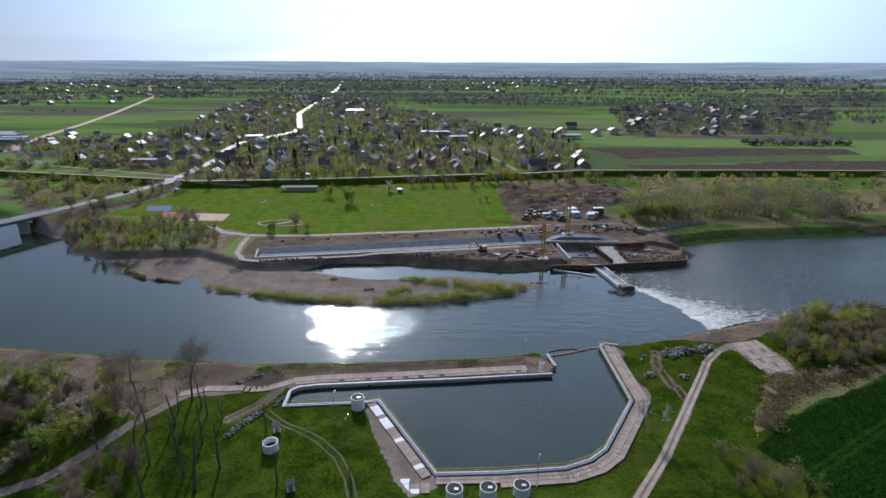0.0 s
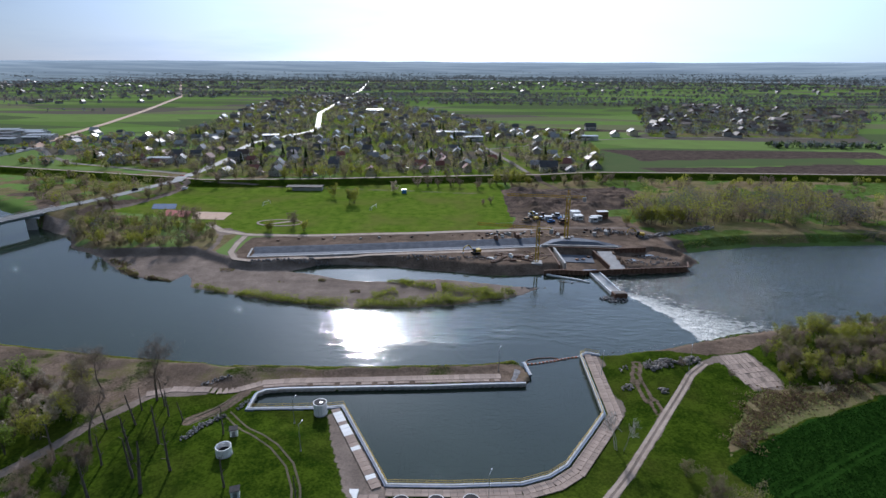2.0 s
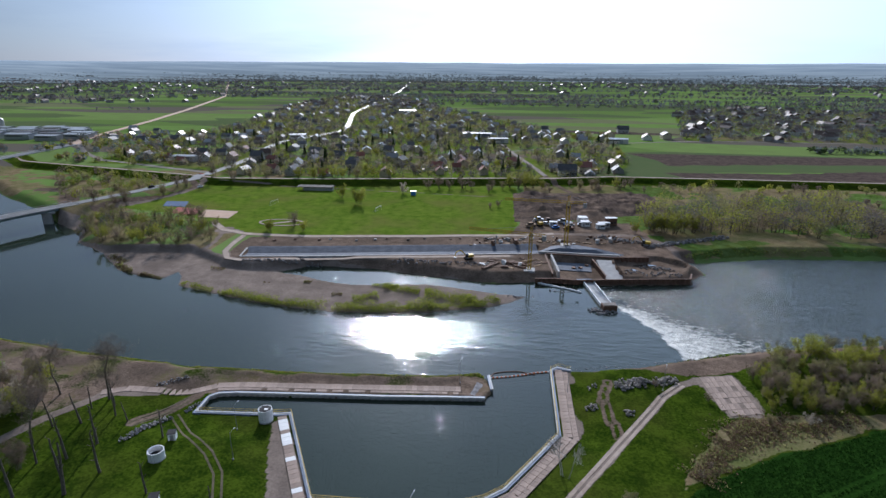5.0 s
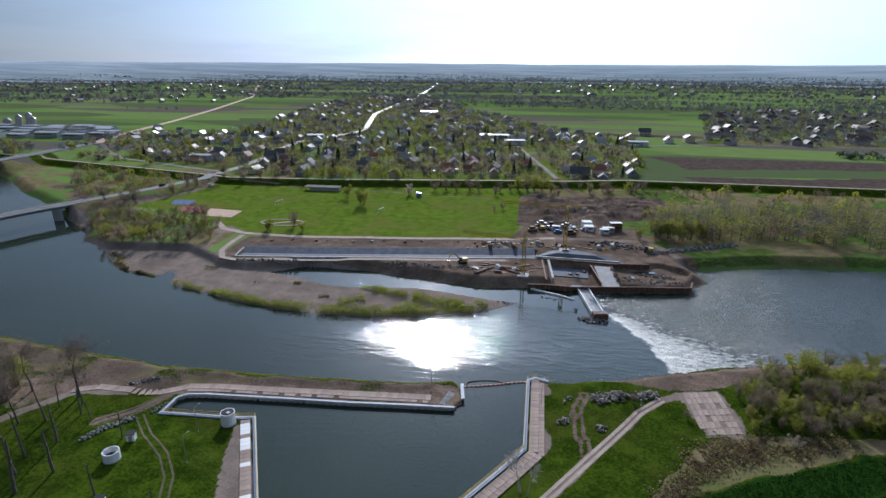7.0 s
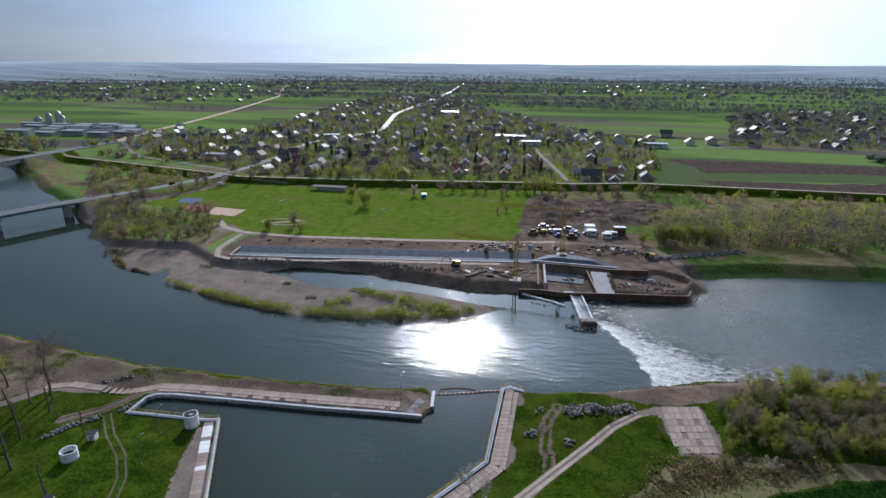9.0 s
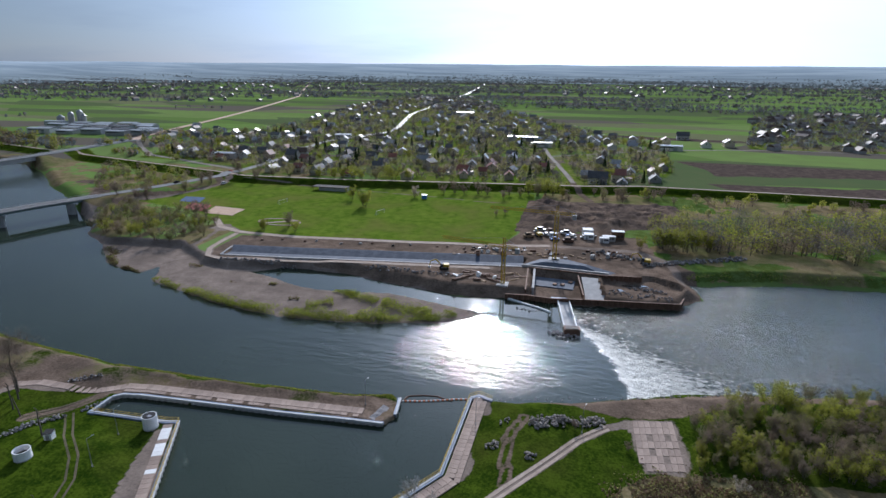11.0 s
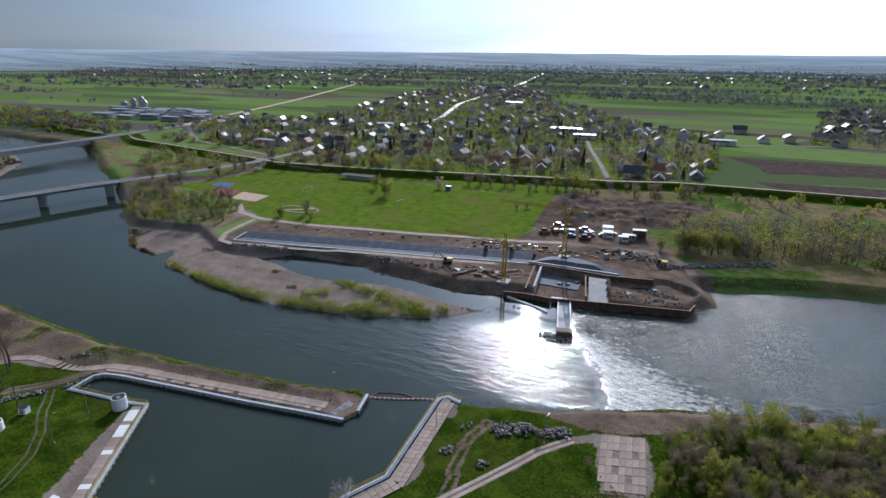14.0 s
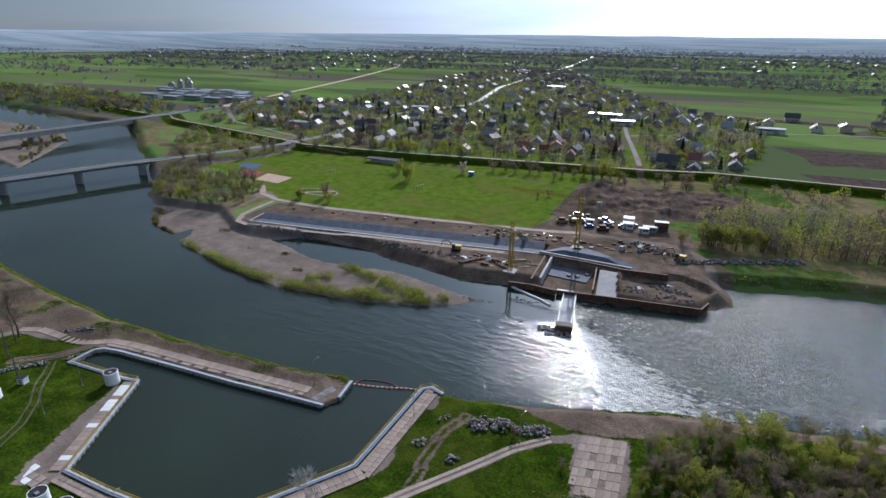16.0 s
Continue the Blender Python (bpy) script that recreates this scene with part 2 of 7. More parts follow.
def ground_material():
    m, nt, b = nodes_of("ground_cover")
    tex = lambda s, d=5.0, st=None: noise_node(nt, s, d, st).outputs["Fac"]
    fine, mid, big, wide = tex(1.6), tex(0.22), tex(0.045), tex(0.006)
    fm = mathed(nt, "ADD", mathed(nt, "MULTIPLY", fine, 0.5), mathed(nt, "MULTIPLY", mid, 0.5))
    # strip fields of the plain; haze put into their lightened, greyed tones
    c = nt.nodes.new("ShaderNodeTexCoord")
    mpn = nt.nodes.new("ShaderNodeMapping")
    mpn.inputs["Scale"].default_value, mpn.inputs["Rotation"].default_value = (0.0035, 0.016, 0.0), (0, 0, radians(4))
    vo = nt.nodes.new("ShaderNodeTexVoronoi")
    vo.inputs["Scale"].default_value, vo.inputs["Randomness"].default_value = 1.0, 0.8
    nt.links.new(c.outputs["Object"], mpn.inputs["Vector"])
    nt.links.new(mpn.outputs["Vector"], vo.inputs["Vector"])
    sep = nt.nodes.new("ShaderNodeSeparateColor")
    nt.links.new(vo.outputs["Color"], sep.inputs["Color"])
    rampn = nt.nodes.new("ShaderNodeValToRGB")
    rampn.color_ramp.interpolation = "CONSTANT"
    stops = ((0.0, (0.085, 0.115, 0.05)), (0.2, (0.15, 0.215, 0.065)), (0.38, (0.11, 0.175, 0.045)), (0.58, (0.145, 0.155, 0.08)), (0.70, (0.135, 0.215, 0.055)), (0.88, (0.115, 0.10, 0.085)))
    els = rampn.color_ramp.elements
    for i, (p, col) in enumerate(stops):
        e = els[i] if i < 2 else els.new(p)
        e.position, e.color = p, (*col, 1)
    nt.links.new(sep.outputs["Red"], rampn.inputs["Fac"])
    base = mixed(nt, ranged(nt, big, 0.4, 0.7, 0, 0.35), rampn.outputs["Color"], (0.12, 0.12, 0.06))
    at = {}
    for n in ("cover_a", "cover_b"):
        a = nt.nodes.new("ShaderNodeAttribute")
        a.attribute_name = n
        s = nt.nodes.new("ShaderNodeSeparateColor")
        nt.links.new(a.outputs["Color"], s.inputs["Color"])
        at[n] = s.outputs
    edge = mathed(nt, "MULTIPLY", mathed(nt, "SUBTRACT", fm, 0.5), 0.9)
    w = lambda s: ranged(nt, mathed(nt, "ADD", s, edge), 0.38, 0.62)
    layers = (
        (at["cover_a"]["Red"], mixed(nt, ranged(nt, fm, 0.41, 0.60), (0.015, 0.031, 0.003), (0.052, 0.080, 0.007)), (0.066, 0.068, 0.014), 0.45),
        (at["cover_b"]["Green"], mixed(nt, ranged(nt, fm, 0.38, 0.62), (0.13, 0.10, 0.05), (0.24, 0.185, 0.11)), (0.09, 0.12, 0.03), 0.75),
        (at["cover_b"]["Blue"], mixed(nt, ranged(nt, fm, 0.4, 0.6), (0.055, 0.042, 0.036), (0.115, 0.088, 0.074)), (0.075, 0.06, 0.05), 0.4),
        (at["cover_a"]["Green"], mixed(nt, ranged(nt, fm, 0.36, 0.64), (0.080, 0.058, 0.043), (0.225, 0.167, 0.128)), (0.070, 0.055, 0.044), 0.75),
        (at["cover_a"]["Blue"], mixed(nt, ranged(nt, fm, 0.36, 0.64), (0.15, 0.12, 0.10), (0.27, 0.217, 0.182)), (0.12, 0.097, 0.082), 0.75),
        (at["cover_b"]["Red"], mixed(nt, ranged(nt, fm, 0.36, 0.64), (0.010, 0.030, 0.004), (0.022, 0.055, 0.008)), (0.014, 0.040, 0.006), 0.4),
    )
    # brighter green for the far grass: its backlit sheen is put into the colour
    am = nt.nodes.new("ShaderNodeAttribute")
    am.attribute_name = "cover_c"
    layers = layers[:1] + ((am.outputs["Fac"], mixed(nt, ranged(nt, fm, 0.40, 0.62), (0.066, 0.112, 0.012), (0.135, 0.185, 0.024)), (0.135, 0.132, 0.036), 0.65),) + layers[1:]
    for mask, col, patch, amount in layers:
        col = mixed(nt, ranged(nt, big, 0.45, 0.68, 0, amount), col, patch)
        base = mixed(nt, w(mask), base, col)
    nt.links.new(base, b.inputs["Base Color"])
    b.inputs["Roughness"].default_value = 0.95
    b.inputs["Specular IOR Level"].default_value = 0.0
    bumped(nt, fm, 0.8, 0.3, b)
    return m


def water_material():
    m, nt, b = nodes_of("river_water")
    a = nt.nodes.new("ShaderNodeAttribute")
    a.attribute_name = "water"
    s = nt.nodes.new("ShaderNodeSeparateColor")
    nt.links.new(a.outputs["Color"], s.inputs["Color"])
    foam_glint, chop, ripple = s.outputs["Red"], s.outputs["Green"], s.outputs["Blue"]
    streak = noise_node(nt, 0.9, 7.0, (0.5, 1.0, 1.0), 0.68).outputs["Fac"]
    fmask = ranged(nt, mathed(nt, "ADD", mathed(nt, "MULTIPLY", foam_glint, 0.62), mathed(nt, "MULTIPLY", streak, 0.8)), 0.70, 1.02)
    depth = mixed(nt, ranged(nt, noise_node(nt, 0.012, 3.0).outputs["Fac"], 0.35, 0.65), (0.015, 0.023, 0.014), (0.026, 0.037, 0.024))
    nt.links.new(mixed(nt, fmask, depth, (0.66, 0.65, 0.60)), b.inputs["Base Color"])
    nt.links.new(mathed(nt, "ADD", ranged(nt, fmask, 0, 1, 0.035, 0.5), mathed(nt, "MULTIPLY", chop, 0.16)), b.inputs["Roughness"])
    b.inputs["IOR"].default_value = 1.33
    w1, w2, w3 = noise_node(nt, 1.2, 2.0, (1.7, 0.3, 1.0)), noise_node(nt, 0.55, 3.0, (1.1, 0.8, 1.0)), noise_node(nt, 3.2, 2.0, (1.5, 0.36, 1.0))
    w4 = noise_node(nt, 2.3, 3.0, (1.0, 0.75, 1.0))
    calm = mathed(nt, "ADD", mathed(nt, "MULTIPLY", w1.outputs["Fac"], 0.085), mathed(nt, "MULTIPLY", w3.outputs["Fac"], 0.045))
    calm = mathed(nt, "MULTIPLY", calm, ranged(nt, ripple, 0, 1, 0.02, 1.2))
    gusts = noise_node(nt, 0.16, 4.0, (0.8, 2.2, 1.0)).outputs["Fac"]
    calm = mathed(nt, "MULTIPLY", calm, ranged(nt, gusts, 0.38, 0.62, 0.15, 1.7))
    rough = mathed(nt, "ADD", mathed(nt, "MULTIPLY", w4.outputs["Fac"], 0.7), mathed(nt, "MULTIPLY", w2.outputs["Fac"], 1.0))
    specks = ranged(nt, noise_node(nt, 2.6, 1.0).outputs["Fac"], 0.64, 0.74, 0.0, 0.045)
    calm = mathed(nt, "ADD", calm, specks)
    h = mathed(nt, "ADD", calm, mathed(nt, "MULTIPLY", rough, mathed(nt, "MULTIPLY", chop, 1.0)))
    bumped(nt, h, 1.0, 1.0, b)
    return m


# ---- plan ----
NEAR_BANK = [(-1500, 620), (-700, 345), (-420, 250), (-250, 188), (-140, 159), (-120, 156), (-100, 152.5), (-78, 150.5), (-55, 148.5), (-27, 148.8), (4, 151.2), (21, 153.3), (30, 156.0), (32.9, 151.2),
             (50.4, 156.8), (53, 159.4), (60, 160.8), (75, 163.6), (88, 169.5), (101, 174.3), (120, 180.6), (135, 184), (153, 188), (200, 196), (320, 206), (1500, 260), (5000, 300)]
FAR_BANK = [(5000, 420), (1500, 350), (400, 297), (240, 286.5), (185, 281), (153, 277), (132, 270.8), (117, 266), (121, 252), (113, 244), (111.4, 239.8), (87.5, 236), (77.7, 234.2), (66, 231.4),
            (49, 230.5), (34, 226.8), (14, 229.4), (-7, 233.8), (-21, 237.4), (-50, 237.4), (-62, 228), (-48, 224), (-32, 219), (-14, 217.5), (-7, 220.5), (4, 222), (19, 219.5), (32, 217), (44, 214), (37, 207), (27, 200.6), (0, 193),
            (-23, 190.8), (-54, 194.2), (-79, 202), (-94, 206.6), (-104, 222), (-106, 213.4), (-119, 216.3), (-131, 220), (-142, 230.5), (-154, 241), (-177, 254), (-190, 272), (-204, 277), (-245, 308)]
FAR_BANK_WEST = [(-297, 338), (-357, 381), (-420, 414), (-485, 418), (-553, 429), (-700, 450), (-1500, 800)]
RIVER = NEAR_BANK + FAR_BANK + FAR_BANK_WEST
GRAVEL_ISLE = [(-620, 392), (-549, 371), (-482, 366), (-424, 357), (-379, 335), (-352, 306), (-305, 255), (-340, 262), (-430, 300), (-560, 350)]
BASIN = [(-40.3, 126.0), (-40.7, 132.2), (-38.7, 134.6), (-33.9, 135.6), (-12.1, 137.5), (5.8, 138.9), (20.2, 140.5), (32.8, 141.7), (34.6, 145.9), (33.3, 153.0), (31.9, 159.9), (51.0, 159.9),
         (51.2, 128.3), (46.1, 120.1), (38.6, 108.4), (34.3, 104.8), (28.0, 102.2), (12.9, 100.8), (-0.6, 100.4), (-16.0, 128.5), (-18.4, 127.8), (-22.7, 127.3)]
SAND = [(-200, 290), (-176, 255), (-154, 246), (-112, 250), (-90, 236), (-74, 231), (-50, 240), (-30, 238), (-8, 234.5), (20, 229), (48, 222), (60, 205), (0, 185), (-80, 190), (-150, 215), (-230, 280)]
CANAL_WALL = [(-82.4, 236.8), (-50, 241.6), (-18, 247.2), (17, 253.0), (40, 257.2), (52, 259.2)]
CANAL = CANAL_WALL + [(52, 271.0), (38, 269.0), (17, 264.9), (-18, 258.9), (-50, 253.3), (-82.4, 248.6)]
PIT = [(57.5, 233.2), (86, 236.5), (82, 255), (55.5, 257)]
SHELF = [(86, 236.5), (111, 240), (116, 255), (104, 262), (84, 256)]
HEAPS = [(40, 312), (38, 385), (128, 396), (134, 342), (96, 330), (92, 316), (72, 318), (60, 316)]
SITE = [(-90, 228), (-92, 266), (-60, 272), (36, 283), (44, 316), (104, 318), (108, 290), (122, 272), (122, 240), (50, 226), (-20, 232)]
LEVEE = [(-900, 560), (-520, 470), (-340, 428), (-205, 399), (-174, 390), (-98, 397), (20, 417), (70, 424), (110, 436), (198, 438), (353, 438), (900, 445), (2500, 500)]
MEADOW = [(-200, 312), (-176, 386), (-60, 396), (40, 404), (44, 330), (38, 288), (-10, 279.5), (-60, 272.5), (-98, 273), (-112, 280), (-150, 302)]
CROP = [(72.8, 107.8), (87.2, 118.2), (105, 128), (126, 137), (190, 160), (260, 120), (200, 20), (90, 40), (78, 97)]
SCRUB_NEAR = [(76, 112), (80, 121), (89, 134), (101, 141), (112, 143), (140, 146), (160, 152), (170, 158), (150, 146), (126, 138), (100, 126), (86, 118.5)]
BANK_DIRT = [(-400, 238), (-250, 184.5), (-142, 157), (-120, 153.6), (-100, 150.2), (-78, 148.2), (-55, 146.3), (-27, 146.5), (4, 148.7), (22, 151.2), (35, 153.5), (35.5, 141), (-10, 136.5), (-40, 134.5), (-54, 132), (-64, 131), (-71, 125), (-77, 116), (-88, 124), (-110, 132), (-160, 132), (-400, 170)]
ROAD_NEAR = [(14, 50), (40.3, 90.8), (51.4, 104.9), (65.9, 126.1), (74, 138), (79.6, 146.5), (86, 153), (94, 157.5), (100, 157)]
SITE_LOOP = [(-96, 268), (-95, 255), (-93, 243), (-87.5, 234), (-80, 232.2), (-62, 236.2), (-36, 241.2), (-8, 245.6), (18, 249.6), (38, 253.2)]
TOE_PATH = [(-181, 385), (-139, 386), (-101, 382), (-79, 382), (-9, 374), (24, 371)]
ROAD_NORTH = [(-124, 289), (-111, 276), (-97, 270.8), (-64, 270.2), (-30, 275.5), (-10, 277.5), (31, 285), (46, 288), (60, 292), (100, 294), (112, 282), (116, 262)]
MAIN_ROAD = [(-190, 384), (-199, 425), (-201, 515), (-214, 560), (-218, 610), (-184, 720), (-190, 770), (-243, 985), (-330, 1830), (-500, 3000)]
ROAD_BRIDGE = [(-262, 170, 8.2), (-241, 225, 8.2), (-226, 272, 8.2), (-214, 300, 8.0), (-203, 335, 7.2), (-196, 365, 6.6), (-191, 388, 6.0), (-199, 425, 3.6)]
ROAD_FAR = [(-396, 200, 10), (-386, 300, 10), (-384, 400, 10), (-395, 520, 8.5), (-420, 560, 7), (-446, 620, 5), (-500, 800, 3.6), (-566, 1008, 3.4), (-710, 1423, 3.4), (-1300, 2600, 3.4)]
VILLAGE = [(-330, 455), (-215, 440), (-205, 412), (-120, 420), (60, 432), (116, 452), (140, 520), (150, 700), (90, 760), (20, 900), (-90, 1100), (-240, 1500), (-420, 1500), (-420, 1150), (-345, 780), (-345, 640)]
VILLAGE_EAST = [(232, 690), (470, 690), (700, 1010), (690, 1100), (500, 1200), (330, 1120), (260, 820)]
SIDE_ROAD = [(77, 392), (66, 422), (63, 450), (50, 510), (35, 574), (22, 640)]


def lattice(seed):
    return np.random.RandomState(seed).rand(256, 256)


LAT = [lattice(11), lattice(23)]


def vnoise(X, Y, scale, k=0):
    """Smooth value noise, 0 to 1."""
    u, v = np.asarray(X, float) / scale, np.asarray(Y, float) / scale
    i, j = np.floor(u).astype(int), np.floor(v).astype(int)
    a, c = u - i, v - j
    a, c = a * a * (3 - 2 * a), c * c * (3 - 2 * c)
    L = LAT[k]
    p = lambda di, dj: L[(i + di) % 256, (j + dj) % 256]
    return (p(0, 0) * (1 - a) + p(1, 0) * a) * (1 - c) + (p(0, 1) * (1 - a) + p(1, 1) * a) * c


def fbm(X, Y, scale, k=0):
    return 0.55 * vnoise(X, Y, scale, k) + 0.28 * vnoise(X, Y, scale * 0.43, 1 - k) + 0.17 * vnoise(X, Y, scale * 0.19, k)


def line_dist(pts, X, Y):
    """Distance to a line of points, and the share of z where they carry one."""
    best, zz = np.full(np.shape(X), 1e9), np.zeros(np.shape(X))
    for p, q in zip(pts, pts[1:]):
        dx, dy = q[0] - p[0], q[1] - p[1]
        t = np.clip(((X - p[0]) * dx + (Y - p[1]) * dy) / (dx * dx + dy * dy), 0, 1)
        d = np.hypot(X - p[0] - t * dx, Y - p[1] - t * dy)
        near = d < best
        best = np.where(near, d, best)
        if len(p) > 2:
            zz = np.where(near, p[2] + t * (q[2] - p[2]), zz)
    return best, zz


def inside(poly, X, Y):
    """Signed distance to a polygon, positive inside."""
    d = line_dist(poly + poly[:1], X, Y)[0]
    c = np.zeros(np.shape(X), bool)
    for (x0, y0), (x1, y1) in zip(poly, poly[1:] + poly[:1]):
        if y0 != y1:
            c ^= ((y0 > Y) != (y1 > Y)) & (X < (x1 - x0) * (Y - y0) / (y1 - y0) + x0)
    return np.where(c, d, -d)


def smooth(a, b, x):
    t = np.clip((x - a) / (b - a), 0, 1)
    return t * t * (3 - 2 * t)


def land(X, Y):
    """Height of the ground."""
    X, Y = np.asarray(X, float), np.asarray(Y, float)
    jx, jy = (fbm(X, Y, 9) - 0.5) * 2.4, (fbm(X, Y, 9, 1) - 0.5) * 2.4
    wet = inside(RIVER, X + jx, Y + jy)
    isle = inside(GRAVEL_ISLE, X + jx, Y + jy)
    wet = np.where(isle > 0, -isle, np.minimum(wet, -isle + 1e-6))
    basin = inside(BASIN, X, Y)
    north = smooth(200, 232, Y)
    base = 2.3 + 0.9 * north + 0.5 * (fbm(X, Y, 30) - 0.5) + 0.15 * (fbm(X, Y, 4) - 0.5)
    dry = -wet
    h = np.where(wet > 0, -0.1 - np.minimum(wet * 0.35, 2.6), np.minimum(base, 0.02 + dry * 0.55))
    low = np.maximum(inside(SAND, X, Y), isle)
    flat = 0.10 + np.minimum(dry * 0.05, 0.45) + 0.5 * (fbm(X, Y, 12) - 0.42)
    h = np.where((low > 0) & (wet <= 0), h + (np.minimum(flat, h) - h) * smooth(0, 5, low), h)
    h = np.where(basin > -0.1, np.minimum(h, -2.5), h)
    edge = -basin
    h = np.where((edge > 0) & (edge < 16) & (wet < -1), np.minimum(h, 0.82 + smooth(5.5, 16, edge) * 1.9), h)
    can = inside(CANAL, X, Y)
    h = np.where(can > 0, 1.6, h)
    pit = inside(PIT, X, Y)
    h = np.where(pit > 0, 0.35, h)
    sh = inside(SHELF, X, Y)
    h = np.where(sh > 0, np.minimum(h, 0.5 + 1.3 * fbm(X, Y, 8) + smooth(8, 0, sh) * 0.4), h)
    hp = inside(HEAPS, X, Y)
    h = h + smooth(0, 10, hp) * (1.0 + 5.0 * np.maximum(fbm(X, Y, 14) - 0.35, 0) + 4.5 * np.maximum(fbm(X, Y, 5, 1) - 0.4, 0)) * smooth(0, 12, line_dist([(50, 310), (47, 345)], X, Y)[0] + 2)
    lp = line_dist(SITE_LOOP, X, Y)[0]
    h = np.where((lp < 4.2) & (can <= 0), np.maximum(h, np.where(wet > -0.6, -9, 2.7 - 1.0 * np.maximum(lp - 1.7, 0))), h)
    lv = line_dist(LEVEE, X, Y)[0]
    h = np.where(lv < 11.5, np.maximum(h, 3.0 + 3.6 * (1 - smooth(2.2, 11.5, lv))), h)
    for road in (ROAD_BRIDGE[2:], ROAD_FAR[2:]):
        d, z = line_dist(road, X, Y)
        h = np.where(d < 30, np.maximum(h, np.where(wet > -2, -9, z - 0.1 - np.maximum(d - 6.0, 0) * 0.5)), h)
    far = np.hypot(X, Y)
    h = h + smooth(3000, 4950, far) * 62 + smooth(2600, 4900, far) * 16 * (fbm(X, Y, 900) - 0.5)
    return h


SHEET = {}


def ground_z(x, y):
    """Height of the ground sheet at one place, between its grid points."""
    xs, ys, Z = SHEET["x"], SHEET["y"], SHEET["z"]
    i = min(max(int(np.searchsorted(xs, x)) - 1, 0), len(xs) - 2)
    j = min(max(int(np.searchsorted(ys, y)) - 1, 0), len(ys) - 2)
    a, b = (x - xs[i]) / (xs[i + 1] - xs[i]), (y - ys[j]) / (ys[j + 1] - ys[j])
    return float((Z[j, i] * (1 - a) + Z[j, i + 1] * a) * (1 - b) + (Z[j + 1, i] * (1 - a) + Z[j + 1, i + 1] * a) * b)


def mesh_object(name, verts, faces, material, parent=None, label="", smooth_faces=False):
    me = bpy.data.meshes.new(name)
    me.from_pydata(verts if isinstance(verts, list) else verts.tolist(), [], faces if isinstance(faces, list) else faces.tolist())
    me.materials.append(material)
    if smooth_faces:
        me.polygons.foreach_set("use_smooth", [True] * len(me.polygons))
    ob = new(name, me)
    if parent:
        ob.parent = parent
    if label:
        ob["label"] = label
    return ob


def spaced(stops):
    out = []
    for a, b, step in stops:
        n = max(1, round((b - a) / step))
        out += list(np.linspace(a, b, n, endpoint=False))
    return np.array(out + [stops[-1][1]])


def grown(a, b, first, ratio):
    """Steps from a to b that widen."""
    out, s, x = [], first, a
    sign = 1 if b > a else -1
    while (b - x) * sign > s:
        x += s * sign
        out.append(x)
        s *= ratio
    return np.array(out + [b])


def grid_faces(nx, ny):
    k = np.arange(nx * ny).reshape(ny, nx)
    return np.stack([k[:-1, :-1], k[:-1, 1:], k[1:, 1:], k[1:, :-1]], -1).reshape(-1, 4)


def colours(ob, name, rgb):
    at = ob.data.attributes.new(name, "FLOAT_COLOR", "POINT")
    at.data.foreach_set("color", np.concatenate([rgb, np.ones((len(rgb), 1))], 1).astype(np.float32).ravel())


